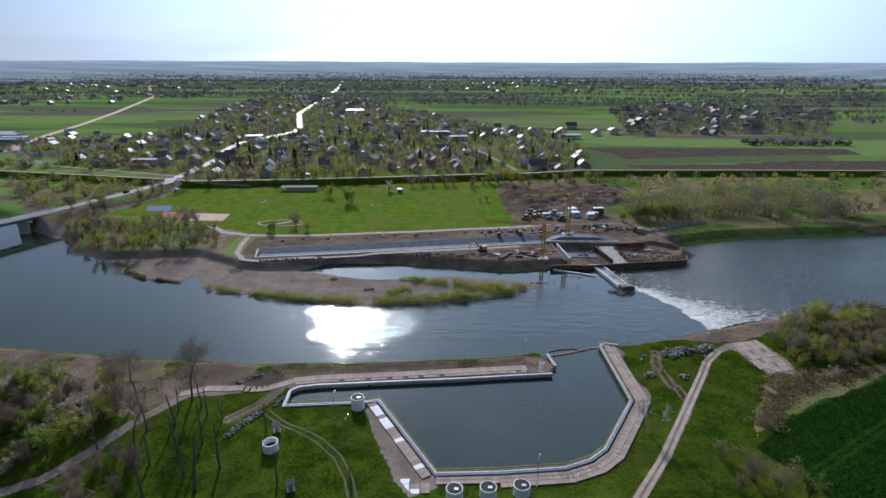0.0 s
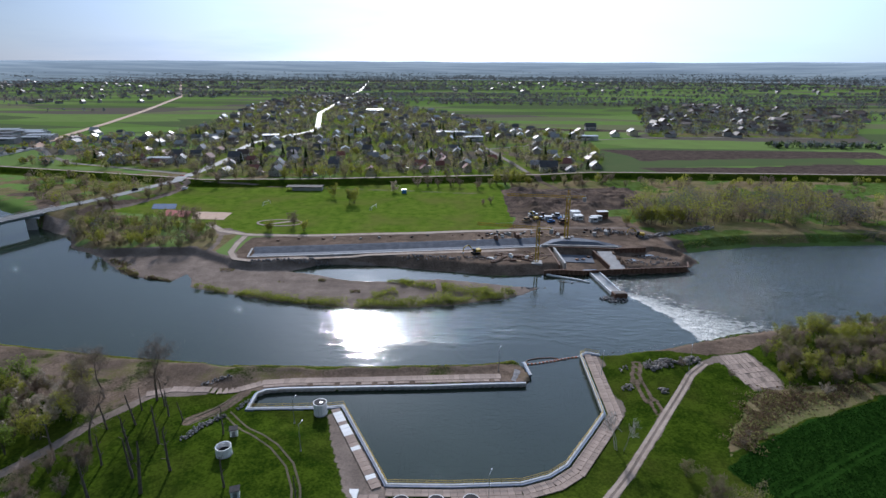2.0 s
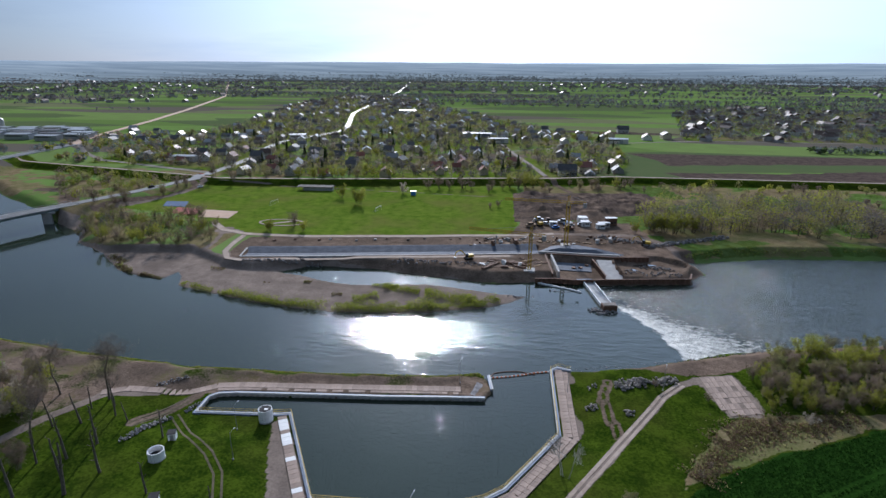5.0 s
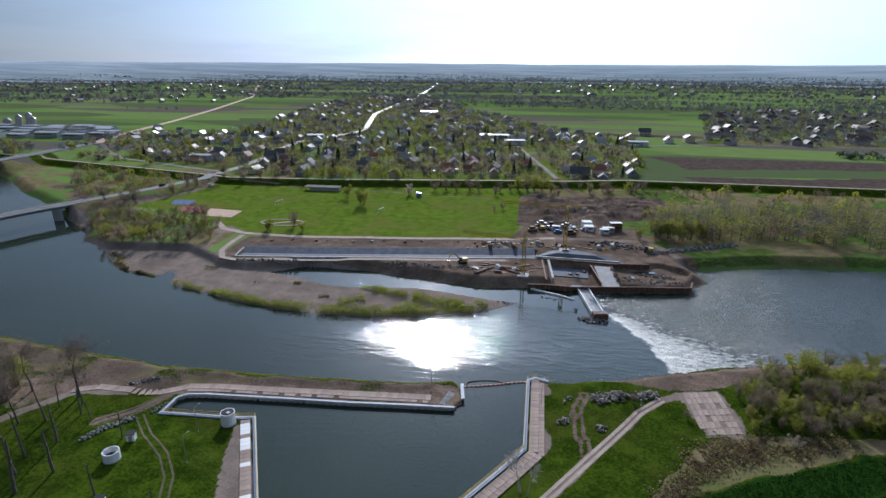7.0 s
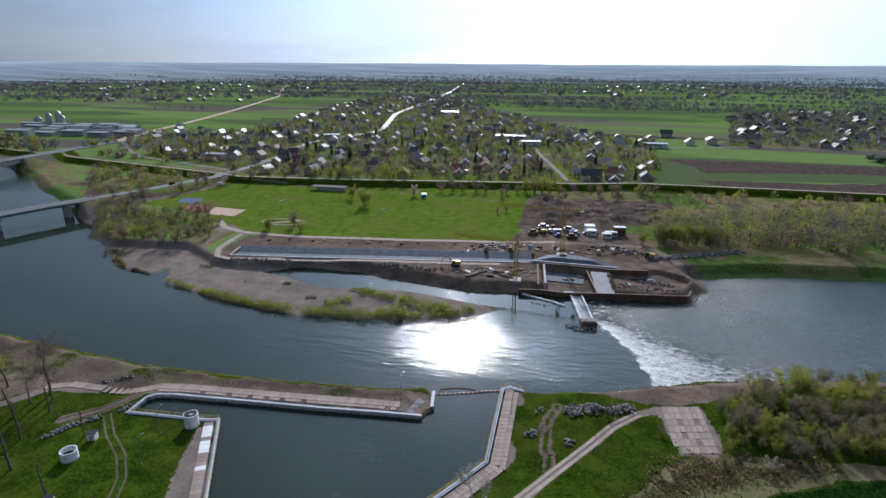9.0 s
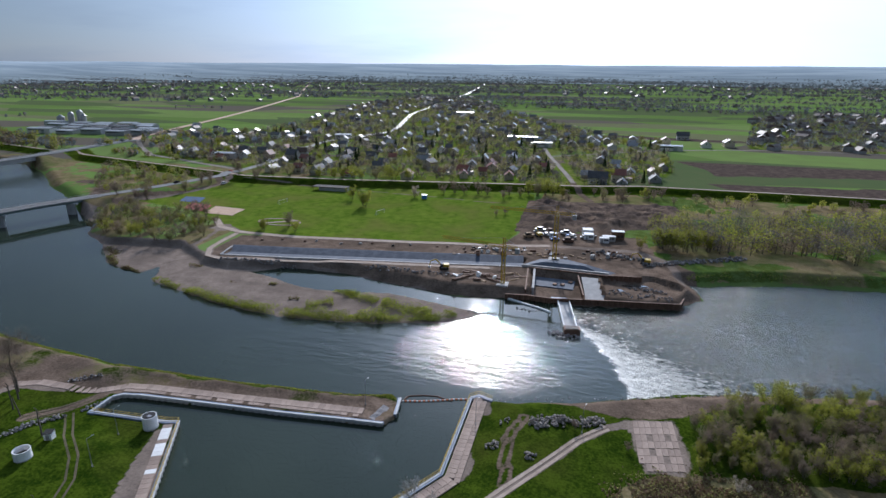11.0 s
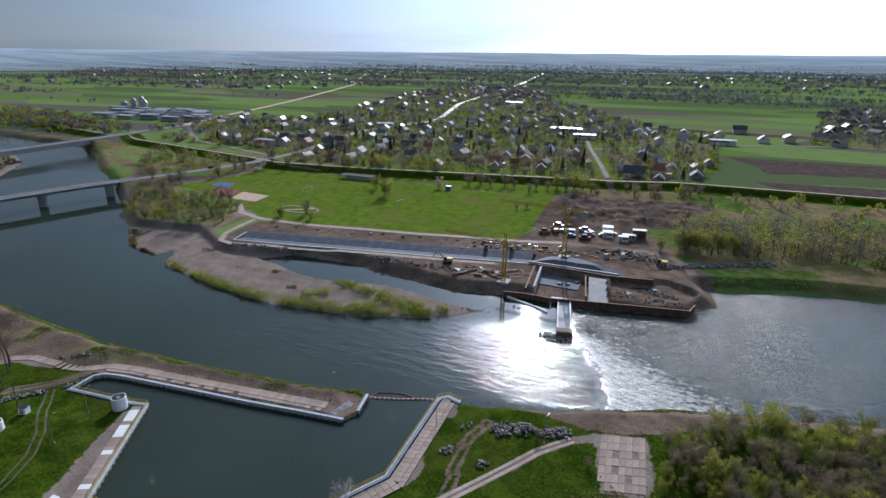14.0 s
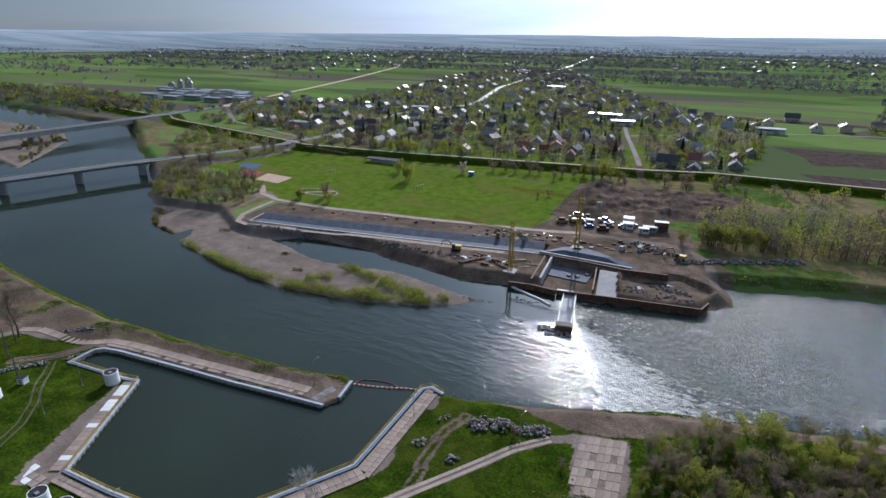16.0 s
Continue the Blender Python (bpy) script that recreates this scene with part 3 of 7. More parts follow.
def build_ground():
    xs = np.concatenate([grown(-420, -4990, 6, 1.17)[::-1], spaced([(-420, -150, 2.5), (-150, 170, 1.0), (170, 420, 2.5)]), grown(420, 4990, 6, 1.17)])
    ys = np.concatenate([grown(60, -4990, 4, 1.35)[::-1], spaced([(60, 300, 1.0), (300, 480, 2.0), (480, 1100, 7.0)]), grown(1100, 4990, 10, 1.12)])
    X, Y = np.meshgrid(xs, ys)
    X, Y = X.ravel(), Y.ravel()
    Z = land(X, Y)
    SHEET.update(x=xs, y=ys, z=Z.reshape(len(ys), len(xs)))
    ob = mesh_object("ground", np.stack([X, Y, Z], 1), grid_faces(len(xs), len(ys)), ground_material(), smooth_faces=True)
    wx, wy = X + (fbm(X, Y, 6) - 0.5) * 3, Y + (fbm(X, Y, 6, 1) - 0.5) * 3
    ins = lambda poly, w=0.8: smooth(-w, w, inside(poly, wx, wy))
    nx, ny = X + (fbm(X, Y, 6) - 0.5) * 0.8, Y + (fbm(X, Y, 6, 1) - 0.5) * 0.8
    on = lambda pts, half, w=0.7: 1 - smooth(half - w, half + w, line_dist(pts, nx, ny)[0])
    ruts = lambda pts, gap, half: 1 - smooth(half - 0.4, half + 0.4, np.abs(line_dist(pts, nx, ny)[0] - gap))
    south = (Y < 200) & (X < 700)
    wet = inside(RIVER, X, Y)
    grass = np.where(south, 1.0, 0.0)
    grass = np.maximum(grass, ins(MEADOW))
    lv = line_dist(LEVEE, X, Y)[0]
    grass = np.maximum(grass, (lv < 13) * 1.0)
    grass = np.maximum(grass, ((Y > 225) & (Y < 436) & (X > 45) & (wet < 0)) * 0.5)
    dry = ins(SCRUB_NEAR) * 1.0
    dry = np.maximum(dry, ins(BANK_DIRT) * 0.7 * (fbm(X, Y, 7, 1) > 0.47))
    plain = (Y > 225) & (lv > 12) & (Y < 436) & (wet < 0)
    dry = np.maximum(dry, np.where(plain & (X > 45), 0.28 + 0.42 * (fbm(X, Y, 25) > 0.5), 0))
    dry = np.maximum(dry, np.where(plain & (X < -100) & (grass < 0.5), 0.8 * (fbm(X, Y, 18) > 0.4), 0))
    dirt = np.maximum.reduce([ins(SITE) * (0.75 + 0.25 * (fbm(X, Y, 10) > 0.4)), ins(BANK_DIRT) * (0.55 + 0.9 * (fbm(X, Y, 11) - 0.42)), ins(HEAPS) * 0.9, on(ROAD_NEAR, 1.15, 0.5), on(ROAD_NORTH, 2.0), on(SIDE_ROAD, 2.2), on([(46.6, 350), (49, 305)], 3.5),
                              on([(92, 330), (86, 358)], 4), ruts([(65.9, 126.1), (64.4, 133), (63.5, 143), (66, 152)], 1.0, 0.65) * 0.8, on([(-52, 118), (-47, 126), (-44, 133)], 1.8) * 0.7,
                              on([(-196, 385), (-180, 372), (-184, 345), (-198, 318), (-202, 300)], 3.0),
                              on([(-280, 350), (-262, 352), (-236, 320), (-222, 300)], 6), ins([(89, 158), (100, 161), (122, 174), (160, 184), (160, 190), (118, 181), (95, 172), (84, 167), (60, 159), (60, 163)], 1.2) * 0.9])
    sand = np.maximum.reduce([on(ROAD_NEAR, 1.3, 0.5) * 0.9, on(ROAD_NORTH, 2.0) * 0.9, on(SITE_LOOP, 1.8) * 0.85, on(TOE_PATH, 0.9, 0.6) * 0.8, on([(-110, 275), (-104.6, 254), (-104, 241), (-108, 234)], 1.5) * 0.75, on([(-199, 404), (-187, 396), (-180, 373), (-181, 354), (-189, 328), (-200, 308)], 2.2) * 0.85, ins([(-116, 272), (-104, 270), (-98, 274), (-112, 282)], 1.0) * 0.9, ins(SAND) * (wet < 3), (inside(GRAVEL_ISLE, X, Y) > -4) * 1.0,
                              ins([(90, 158), (102, 161), (104, 150), (103, 141), (94, 138), (92, 147)], 1) * 0.7,
                              ins([(-6, 93), (-9.5, 98), (-19.5, 125), (-16, 126), (1, 99)], 0.6) * 0.95, ins([(53, 126), (57, 128), (57.5, 134), (55, 140), (52, 140)], 0.6), ins([(52, 152), (57, 153), (56, 159), (52, 158)], 0.6),
                              on([(-100, 88), (-84, 97), (-78.6, 107.5), (-74.6, 117), (-67, 129), (-54, 131)], 1.5)])
    field = lambda poly: smooth(-1.5, 1.5, inside(poly, X, Y))
    plough = np.maximum.reduce([field([(146, 583), (230, 580), (420, 580), (410, 540), (292, 534), (170, 512), (168, 540)]), field([(158, 478), (240, 482), (330, 505), (520, 510), (520, 450), (330, 449), (176, 447)]),
                                field([(60, 770), (140, 740), (250, 745), (240, 760), (120, 775)])])
    heap = ins(HEAPS)
    plough = np.maximum(plough, heap * 0.9)
    vill = np.maximum(inside(VILLAGE, X, Y), inside(VILLAGE_EAST, X, Y))
    dry = np.maximum(dry, smooth(-10, 10, vill) * (0.15 + 0.55 * fbm(X, Y, 40)))
    grass = np.maximum(grass, smooth(-10, 10, vill) * 0.9 * (fbm(X, Y, 55, 1) > 0.4))
    dirt = np.where(heap > 0.5, dirt * (0.45 + 0.5 * (fbm(X, Y, 8) > 0.55)), dirt)
    crop = ins(CROP)
    grass = np.where((dry > 0.5) & south, grass * 0.4, grass)
    # grass beyond y 260, off the levee, takes the painted-in sheen tone
    sheen_grass = np.where(Y > 260, grass, 0.0) * (lv > 12) * np.where((X > 45) & (Y < 436), 0.25, 1.0)
    colours(ob, "cover_c", np.stack([sheen_grass, sheen_grass, sheen_grass], 1))
    colours(ob, "cover_a", np.stack([grass, dirt, sand], 1))
    colours(ob, "cover_b", np.stack([crop, dry, plough], 1))
    tagged(ob, "spring grass, strip fields, bare soil and gravel of a flat river plain", "ground", kind="structure")
    return ob


ground = build_ground()


WEIR = [(70, 215), (77.5, 209), (82, 200), (87, 192), (89.5, 182), (90.5, 174), (93, 168)]


def build_water():
    xs = np.concatenate([grown(-60, -4900, 6, 1.15)[::-1], spaced([(-60, 60, 3.0), (60, 190, 0.75)]), grown(190, 4900, 1.5, 1.12)])
    ys = np.concatenate([grown(95, -60, 20, 1.3)[::-1], spaced([(95, 160, 3.0), (160, 290, 0.75)]), grown(290, 4000, 6, 1.2)])
    X, Y = np.meshgrid(xs, ys)
    X, Y = X.ravel(), Y.ravel()
    d = line_dist(WEIR, X, Y)[0]
    # downstream side of the weir
    xw = np.interp(Y, [160, 172, 182, 192, 200, 209, 232, 236], [93, 90.5, 89.5, 87, 82, 77.5, 71, 71])
    xw = xw + 5.0 * (fbm(X, Y, 7) - 0.5)
    down = np.clip(X - xw, -50, 400) * ((Y > 150) & (Y < 330))
    near = (X > 55) & (X < 260) & (Y > 150) & (Y < 300)
    step = smooth(0, 5, down) * near
    taper = np.exp(-np.maximum(down, 0) / 80.0)
    wave = (fbm(X, Y * 1.3, 3.2) - 0.5) * (0.25 + 0.9 * taper) * smooth(0, 4, down) * near
    Z = -0.75 * step + wave * 0.9
    # white water below the weir, widened to paint in sun glint off the chop
    foam_glint = np.where(near & (down > -0.5), np.exp(-np.maximum(down - 4, 0) / (16 + 34 * smooth(208, 176, Y))) * 1.0, 0) * (down > -0.8)
    foam_glint = np.maximum(foam_glint * smooth(221, 206, Y) * smooth(-0.8, 2.5, down), 0.5 * taper * (down > 0) * near)
    chop = smooth(-1, 6, down) * ((Y > 150) & (Y < 400)) * (0.2 + 0.8 * taper)
    ripple = smooth(0.36, 0.62, fbm(X, Y, 45)) * (0.04 + 0.1 * smooth(-110, -40, X)) + 0.5 * smooth(-60, 0, X) * (X < 95) * smooth(160, 172, Y) * smooth(214, 202, Y)
    ripple = np.where(inside(BASIN, X, Y) > -3, 0.03, ripple)
    ob = mesh_object("river_water", np.stack([X, Y, Z], 1), grid_faces(len(xs), len(ys)), water_material(), smooth_faces=True)
    colours(ob, "water", np.stack([foam_glint, np.clip(chop, 0, 1), ripple], 1))
    return tagged(ob, "calm grey-green river that breaks into white water below a weir", "water", kind="structure")


build_water()


# ---- shapes ----
def part(name, bm, material, parent=None, label=""):
    """Links a bmesh as one mesh object under a thing."""
    me = bpy.data.meshes.new(name)
    bm.to_mesh(me)
    bm.free()
    me.materials.append(material)
    ob = new(name, me)
    if parent:
        ob.parent = parent
    if label:
        ob["label"] = label
    return ob


def box(size, at=(0, 0, 0), bevel=0.0, turn=0.0, bm=None):
    """A box standing on at, turned about z."""
    bm = bm or bmesh.new()
    m = pose(at[0], at[1], at[2] + size[2] / 2, 0, 0, turn) @ Matrix.Diagonal((*size, 1))
    r = bmesh.ops.create_cube(bm, size=1, matrix=m)
    if bevel:
        es = list({e for v in r["verts"] for e in v.link_edges})
        bmesh.ops.bevel(bm, geom=es, offset=bevel, segments=1, affect="EDGES")
    return bm


def cone(r0, r1, h, at=(0, 0, 0), n=24, bm=None, turn=None):
    bm = bm or bmesh.new()
    m = Matrix.Translation(at) @ (turn or Matrix.Identity(4)) @ Matrix.Translation((0, 0, h / 2))
    bmesh.ops.create_cone(bm, cap_ends=True, segments=n, radius1=r0, radius2=r1, depth=h, matrix=m)
    return bm


def thing(name, label, category, group="", at=(0, 0, 0), turn=0.0):
    e = new(name)
    e.matrix_basis = pose(at[0], at[1], at[2], 0, 0, turn)
    return tagged(e, label, category, group)


def tubes(segs, n):
    """Tapered prisms for segments (p, q, r0, r1)."""
    if not len(segs):
        return np.zeros((0, 3)), np.zeros((0, 4), int)
    P, Q = np.array([s[0] for s in segs], float), np.array([s[1] for s in segs], float)
    r0, r1 = np.array([s[2] for s in segs]), np.array([s[3] for s in segs])
    D = Q - P
    D /= np.linalg.norm(D, axis=1)[:, None] + 1e-9
    U = np.cross(D, np.where(np.abs(D[:, 2:3]) > 0.9, [[1.0, 0, 0]], [[0, 0, 1.0]]))
    U /= np.linalg.norm(U, axis=1)[:, None] + 1e-9
    V = np.cross(D, U)
    a = np.arange(n) * 2 * np.pi / n
    ring = U[:, None] * np.cos(a)[None, :, None] + V[:, None] * np.sin(a)[None, :, None]
    verts = np.concatenate([P[:, None] + ring * r0[:, None, None], Q[:, None] + ring * r1[:, None, None]], 1).reshape(-1, 3)
    k = np.arange(n)
    f = np.stack([k, (k + 1) % n, (k + 1) % n + n, k + n], 1)
    faces = (f[None] + (np.arange(len(segs)) * 2 * n)[:, None, None]).reshape(-1, 4)
    return verts, faces


def leaves(points, size, rng, flat=0.0):
    """A small four-cornered leaf at every point."""
    n = len(points)
    a, b = rng.normal(size=(n, 3)), rng.normal(size=(n, 3))
    a[:, 2] *= 1 - flat
    b[:, 2] *= 1 - flat
    a /= np.linalg.norm(a, axis=1)[:, None]
    b = np.cross(a, b)
    b /= np.linalg.norm(b, axis=1)[:, None]
    s = (size * rng.uniform(0.6, 1.35, n))[:, None]
    verts = np.stack([points - a * s, points - b * s * 0.55, points + a * s, points + b * s * 0.55], 1).reshape(-1, 3)
    return verts, (np.arange(n)[:, None] * 4 + np.arange(4)[None]).astype(int)


def limbs(rng, start, way, length, radius, depth, spread, segs, tips, lift=0.15):
    """Grows a limb and its side limbs."""
    p, d = np.array(start, float), np.array(way, float)
    steps = 3
    for i in range(steps):
        d = d + rng.normal(size=3) * 0.13
        d[2] += lift * 0.35
        d /= np.linalg.norm(d)
        q = p + d * length / steps
        ra, rb = radius * (1 - 0.28 * i / steps * 1.6), radius * (1 - 0.28 * (i + 1) / steps * 1.6)
        segs.append((p, q, ra, rb))
        if depth > 0 and (i > 0 or depth < 3):
            for _ in range(rng.randint(1, 3)):
                e = rng.normal(size=3)
                e -= e.dot(d) * d
                e /= np.linalg.norm(e) + 1e-9
                w = d * (1 - spread) + e * spread * 1.15
                w /= np.linalg.norm(w)
                limbs(rng, q, w, length * rng.uniform(0.5, 0.72), rb * 0.55, depth - 1, spread, segs, tips, lift)
        p = q
    tips.append(p)
    if depth > 0:
        limbs(rng, p, d, length * 0.6, radius * 0.5, depth - 1, spread, segs, tips, lift)


def place_mesh(name, vf, material, parent, label=""):
    return mesh_object(name, vf[0], vf[1], material, parent, label)


def slivers(points, ways, lengths, width, rng):
    """A thin flat twig at every point."""
    side = np.cross(ways, rng.normal(size=ways.shape))
    side /= np.linalg.norm(side, axis=1)[:, None] + 1e-9
    side *= width
    q = points + ways * lengths[:, None]
    verts = np.stack([points - side, points + side, q + side * 0.5, q - side * 0.5], 1).reshape(-1, 3)
    return verts, (np.arange(len(points))[:, None] * 4 + np.arange(4)[None]).astype(int)


def tree(seed, height, label, category="tree", crown="twig", bark="bark", leaf=0.22, count=900, spread=0.5, stems=1, bole=0.3, puff=1.0, depth=3, twigs=500):
    """One tree or bush: trunk with limbs, and a crown of twigs and leaves."""
    rng = np.random.RandomState(seed)
    segs, tips = [], []
    for k in range(stems):
        a = rng.uniform(0, 6.28)
        tilt = 0.06 if stems == 1 else rng.uniform(0.15, 0.5)
        way = np.array((math.cos(a) * tilt, math.sin(a) * tilt, 1.0))
        way /= np.linalg.norm(way)
        foot = np.array((math.cos(a), math.sin(a), 0)) * (0 if stems == 1 else rng.uniform(0, 0.14 * height))
        r = height * (0.018 if stems == 1 else 0.009)
        top = foot + way * height * bole
        if bole > 0.05:
            segs.append((foot - (0, 0, 0.3), top, r * 1.25, r))
        limbs(rng, top, way, height * (1 - bole) * 0.52, r, depth, spread, segs, tips)
    e = thing(category.replace(" ", "_"), label, category)
    big = [s for s in segs if s[2] > 0.05]
    fine = [(s[0], s[1], max(s[2], 0.028), max(s[3], 0.018)) for s in segs if s[2] <= 0.05]
    v1, f1 = tubes(big, 6)
    v2, f2 = tubes(fine, 3)
    place_mesh("trunk", (np.concatenate([v1, v2]), f1.tolist() + (f2 + len(v1)).tolist()), M[bark], e)
    T = np.array(tips)
    if twigs:
        i = rng.randint(0, len(T), twigs)
        d = rng.normal(size=(twigs, 3)) + (0, 0, 0.5)
        d /= np.linalg.norm(d, axis=1)[:, None]
        p = T[i] + rng.normal(size=(twigs, 3)) * 0.03 * height * puff
        ln = height * rng.uniform(0.03, 0.08, twigs)
        tv = slivers(p, d, ln, 0.02, rng)
        tagged(place_mesh("twig_mass", tv, M["twig"], e), kind="stuff")
    if count:
        i = rng.randint(0, len(T), count)
        p = T[i] + rng.normal(size=(count, 3)) * np.array((1, 1, 0.8)) * 0.055 * height * puff
        p[:, 2] = np.maximum(p[:, 2], 0.1)
        tagged(place_mesh("crown", leaves(p, leaf, rng), M[crown], e), kind="stuff")
    return e


def thicket(seed, height, label, category="bush", crown="olive", leaf=0.17, count=1000, stems=6, wide=0.38, twigs=700, bole=0.0, low=0.25):
    """A bush of many upright stems with fine twigs and small leaves up their length."""
    rng = np.random.RandomState(seed)
    segs, pts, ways = [], [], []
    for _ in range(stems):
        a, reach, h = rng.uniform(0, 6.28), wide * height * rng.uniform(0.15, 1.0), height * rng.uniform(0.6, 1.0)
        foot = np.array((math.cos(a), math.sin(a), 0)) * reach * 0.35 * (bole == 0)
        p = foot - (0, 0, 0.2)
        for k in range(1, 5):
            t = k / 4
            bend = max(0.0, (t - bole) / (1 - bole))
            q = foot + np.array((math.cos(a) * reach * bend ** 1.3, math.sin(a) * reach * bend ** 1.3, h * t)) + rng.normal(size=3) * 0.02 * height
            segs.append((p, q, 0.013 * height * (1.1 - 0.25 * k + 0.25), 0.013 * height * (1.1 - 0.25 * k)))
            if t > max(low, bole):
                for _ in range(4):
                    b = rng.uniform(0, 6.28)
                    d = np.array((math.cos(b), math.sin(b), rng.uniform(0.3, 1.3)))
                    d /= np.linalg.norm(d)
                    L = height * rng.uniform(0.12, 0.27) * (1.15 - 0.5 * t)
                    m = p + (q - p) * rng.uniform(0.1, 1.0)
                    segs.append((m, m + d * L, 0.004 * height, 0.0015 * height))
                    for u in (0.35, 0.65, 0.9, 1.05):
                        pts.append(m + d * L * u)
                        ways.append(d)
            p = q
        pts.append(p)
        ways.append(np.array((0, 0, 1.0)))
    e = thing(category.replace(" ", "_"), label, category)
    place_mesh("trunk", tubes(segs, 3), M["bark"], e)
    P, D = np.array(pts), np.array(ways)
    if twigs:
        i = rng.randint(0, len(P), twigs)
        d = D[i] * 0.7 + rng.normal(size=(twigs, 3)) * 0.45 + (0, 0, 0.45)
        d /= np.linalg.norm(d, axis=1)[:, None]
        tagged(place_mesh("twig_mass", slivers(P[i] + rng.normal(size=(twigs, 3)) * 0.035 * height, d, height * rng.uniform(0.05, 0.12, twigs), 0.022, rng), M["twig"], e), kind="stuff")
    i = rng.randint(0, len(P), count)
    p = P[i] + rng.normal(size=(count, 3)) * 0.045 * height
    p[:, 2] = np.maximum(p[:, 2], 0.1)
    tagged(place_mesh("crown", leaves(p, leaf, rng), M[crown], e), kind="stuff")
    return e


def drop_on(ob, x, y, s=1.0, turn=None, rng=random, sink=0.0):
    """A copy of a thing set on the ground."""
    c = copy_thing(ob, pose(x, y, ground_z(x, y) - sink, 0, 0, rng.uniform(0, 360) if turn is None else turn))
    c.scale = (s, s, s)
    return c


def settle(ob, x, y, s=1.0, turn=0.0):
    """Sets the thing itself on the ground."""
    ob.matrix_basis = pose(x, y, ground_z(x, y), 0, 0, turn)
    ob.scale = (s, s, s)
    return ob


class Kind:
    """A few variants of one kind; the first use takes the original, the next ones copies."""

    def __init__(self, makers):
        self.made, self.used, self.n = makers, set(), 0

    def put(self, x, y, s=1.0, turn=None, rng=random):
        k = rng.randrange(len(self.made))
        turn = rng.uniform(0, 360) if turn is None else turn
        if k not in self.used:
            self.used.add(k)
            return settle(self.made[k], x, y, s, turn)
        return drop_on(self.made[k], x, y, s, turn)

    def finish(self):
        for k, ob in enumerate(self.made):
            if k not in self.used:
                for o in (*ob.children_recursive, ob):
                    bpy.data.objects.remove(o)


def offset_line(pts, d):
    """A line beside the line, d metres to its left."""
    out = []
    for i, p in enumerate(pts):
        a, b = pts[max(i - 1, 0)], pts[min(i + 1, len(pts) - 1)]
        u = Vector((p[0] - a[0], p[1] - a[1])) if i else Vector((b[0] - p[0], b[1] - p[1]))
        w = Vector((b[0] - p[0], b[1] - p[1])) if i < len(pts) - 1 else u
        n = (u.normalized() + w.normalized()).normalized()
        k = d / max(0.5, n.dot(w.normalized()))
        out.append((p[0] - n.y * k, p[1] + n.x * k))
    return out


def along(pts, step):
    """Points and headings at even steps on a line."""
    out, left = [], step / 2
    for p, q in zip(pts, pts[1:]):
        L = math.hypot(q[0] - p[0], q[1] - p[1])
        while left <= L:
            t = left / L
            out.append((p[0] + (q[0] - p[0]) * t, p[1] + (q[1] - p[1]) * t, math.degrees(math.atan2(q[1] - p[1], q[0] - p[0]))))
            left += step
        left -= L
    return out


def band(pts, d0, d1, z0, z1):
    """A solid band between two offsets of a line, from z0 to z1."""
    a, b = offset_line(pts, d0), offset_line(pts, d1)
    n = len(pts)
    v = [(x, y, z0) for x, y in a] + [(x, y, z1) for x, y in a] + [(x, y, z1) for x, y in b] + [(x, y, z0) for x, y in b]
    f = []
    for i in range(n - 1):
        for k in range(4):
            j = (k + 1) % 4
            f.append((k * n + i, k * n + i + 1, j * n + i + 1, j * n + i))
    f += [(0, n, 2 * n, 3 * n), (n - 1, 4 * n - 1, 3 * n - 1, 2 * n - 1)]
    return v, f


def ribbon(name, pts, half, material, label, lift=0.07, step=4.0, follow=True):
    """A road sheet that lies on the ground or runs at its own height."""
    dense = []
    for p, q in zip(pts, pts[1:]):
        n = max(1, int(math.dist(p[:2], q[:2]) / step))
        for i in range(n):
            dense.append(tuple(a + (b - a) * i / n for a, b in zip(p, q)))
    dense.append(pts[-1])
    L, R = offset_line([p[:2] for p in dense], half), offset_line([p[:2] for p in dense], -half)
    if follow:
        zc = np.maximum(land(np.array([p[0] for p in L]), np.array([p[1] for p in L])), land(np.array([p[0] for p in R]), np.array([p[1] for p in R])))
    else:
        zc = np.array([p[2] for p in dense])
    zc = zc + lift
    n = len(dense)
    v = [(x, y, z) for (x, y), z in zip(L, zc)] + [(x, y, z) for (x, y), z in zip(R, zc)]
    v += [(x, y, z - 0.3) for x, y, z in v]
    f = [(i, i + n, i + n + 1, i + 1) for i in range(n - 1)] + [(i, i + 1, i + 1 + 2 * n, i + 2 * n) for i in range(n - 1)] + [(i + n, i + 3 * n, i + 1 + 3 * n, i + 1 + n) for i in range(n - 1)]
    ob = mesh_object(name, v, f, material)
    return tagged(ob, label, "road", kind="structure")


# ---- roads ----
ribbon("road", MAIN_ROAD, 3.6, M["asphalt"], "grey asphalt village road that shines in low sun", 0.12, 8.0)
ribbon("road", ROAD_FAR[3:], 4.5, M["sand_court"], "unpaved approach road of the new bridge", 0.15, 8.0, follow=False)
ribbon("road", ROAD_BRIDGE[3:], 3.6, M["asphalt"], "asphalt approach road on its embankment", 0.12, 4.0, follow=False)
ribbon("road", SIDE_ROAD[2:], 1.8, M["lane"], "narrow village lane", 0.12, 5.0)
ribbon("pavement", [p for p in LEVEE[1:11]], 1.3, M["slab"], "pale path along the top of the levee", 0.08, 6.0)
ribbon("road", [(-330, 560), (-270, 545), (-214, 560)], 2.2, M["lane"], "narrow village lane", 0.12, 5.0)
ribbon("road", [(-200, 425), (-260, 445), (-330, 470), (-420, 545)], 2.4, M["lane"], "narrow village lane", 0.12, 5.0)
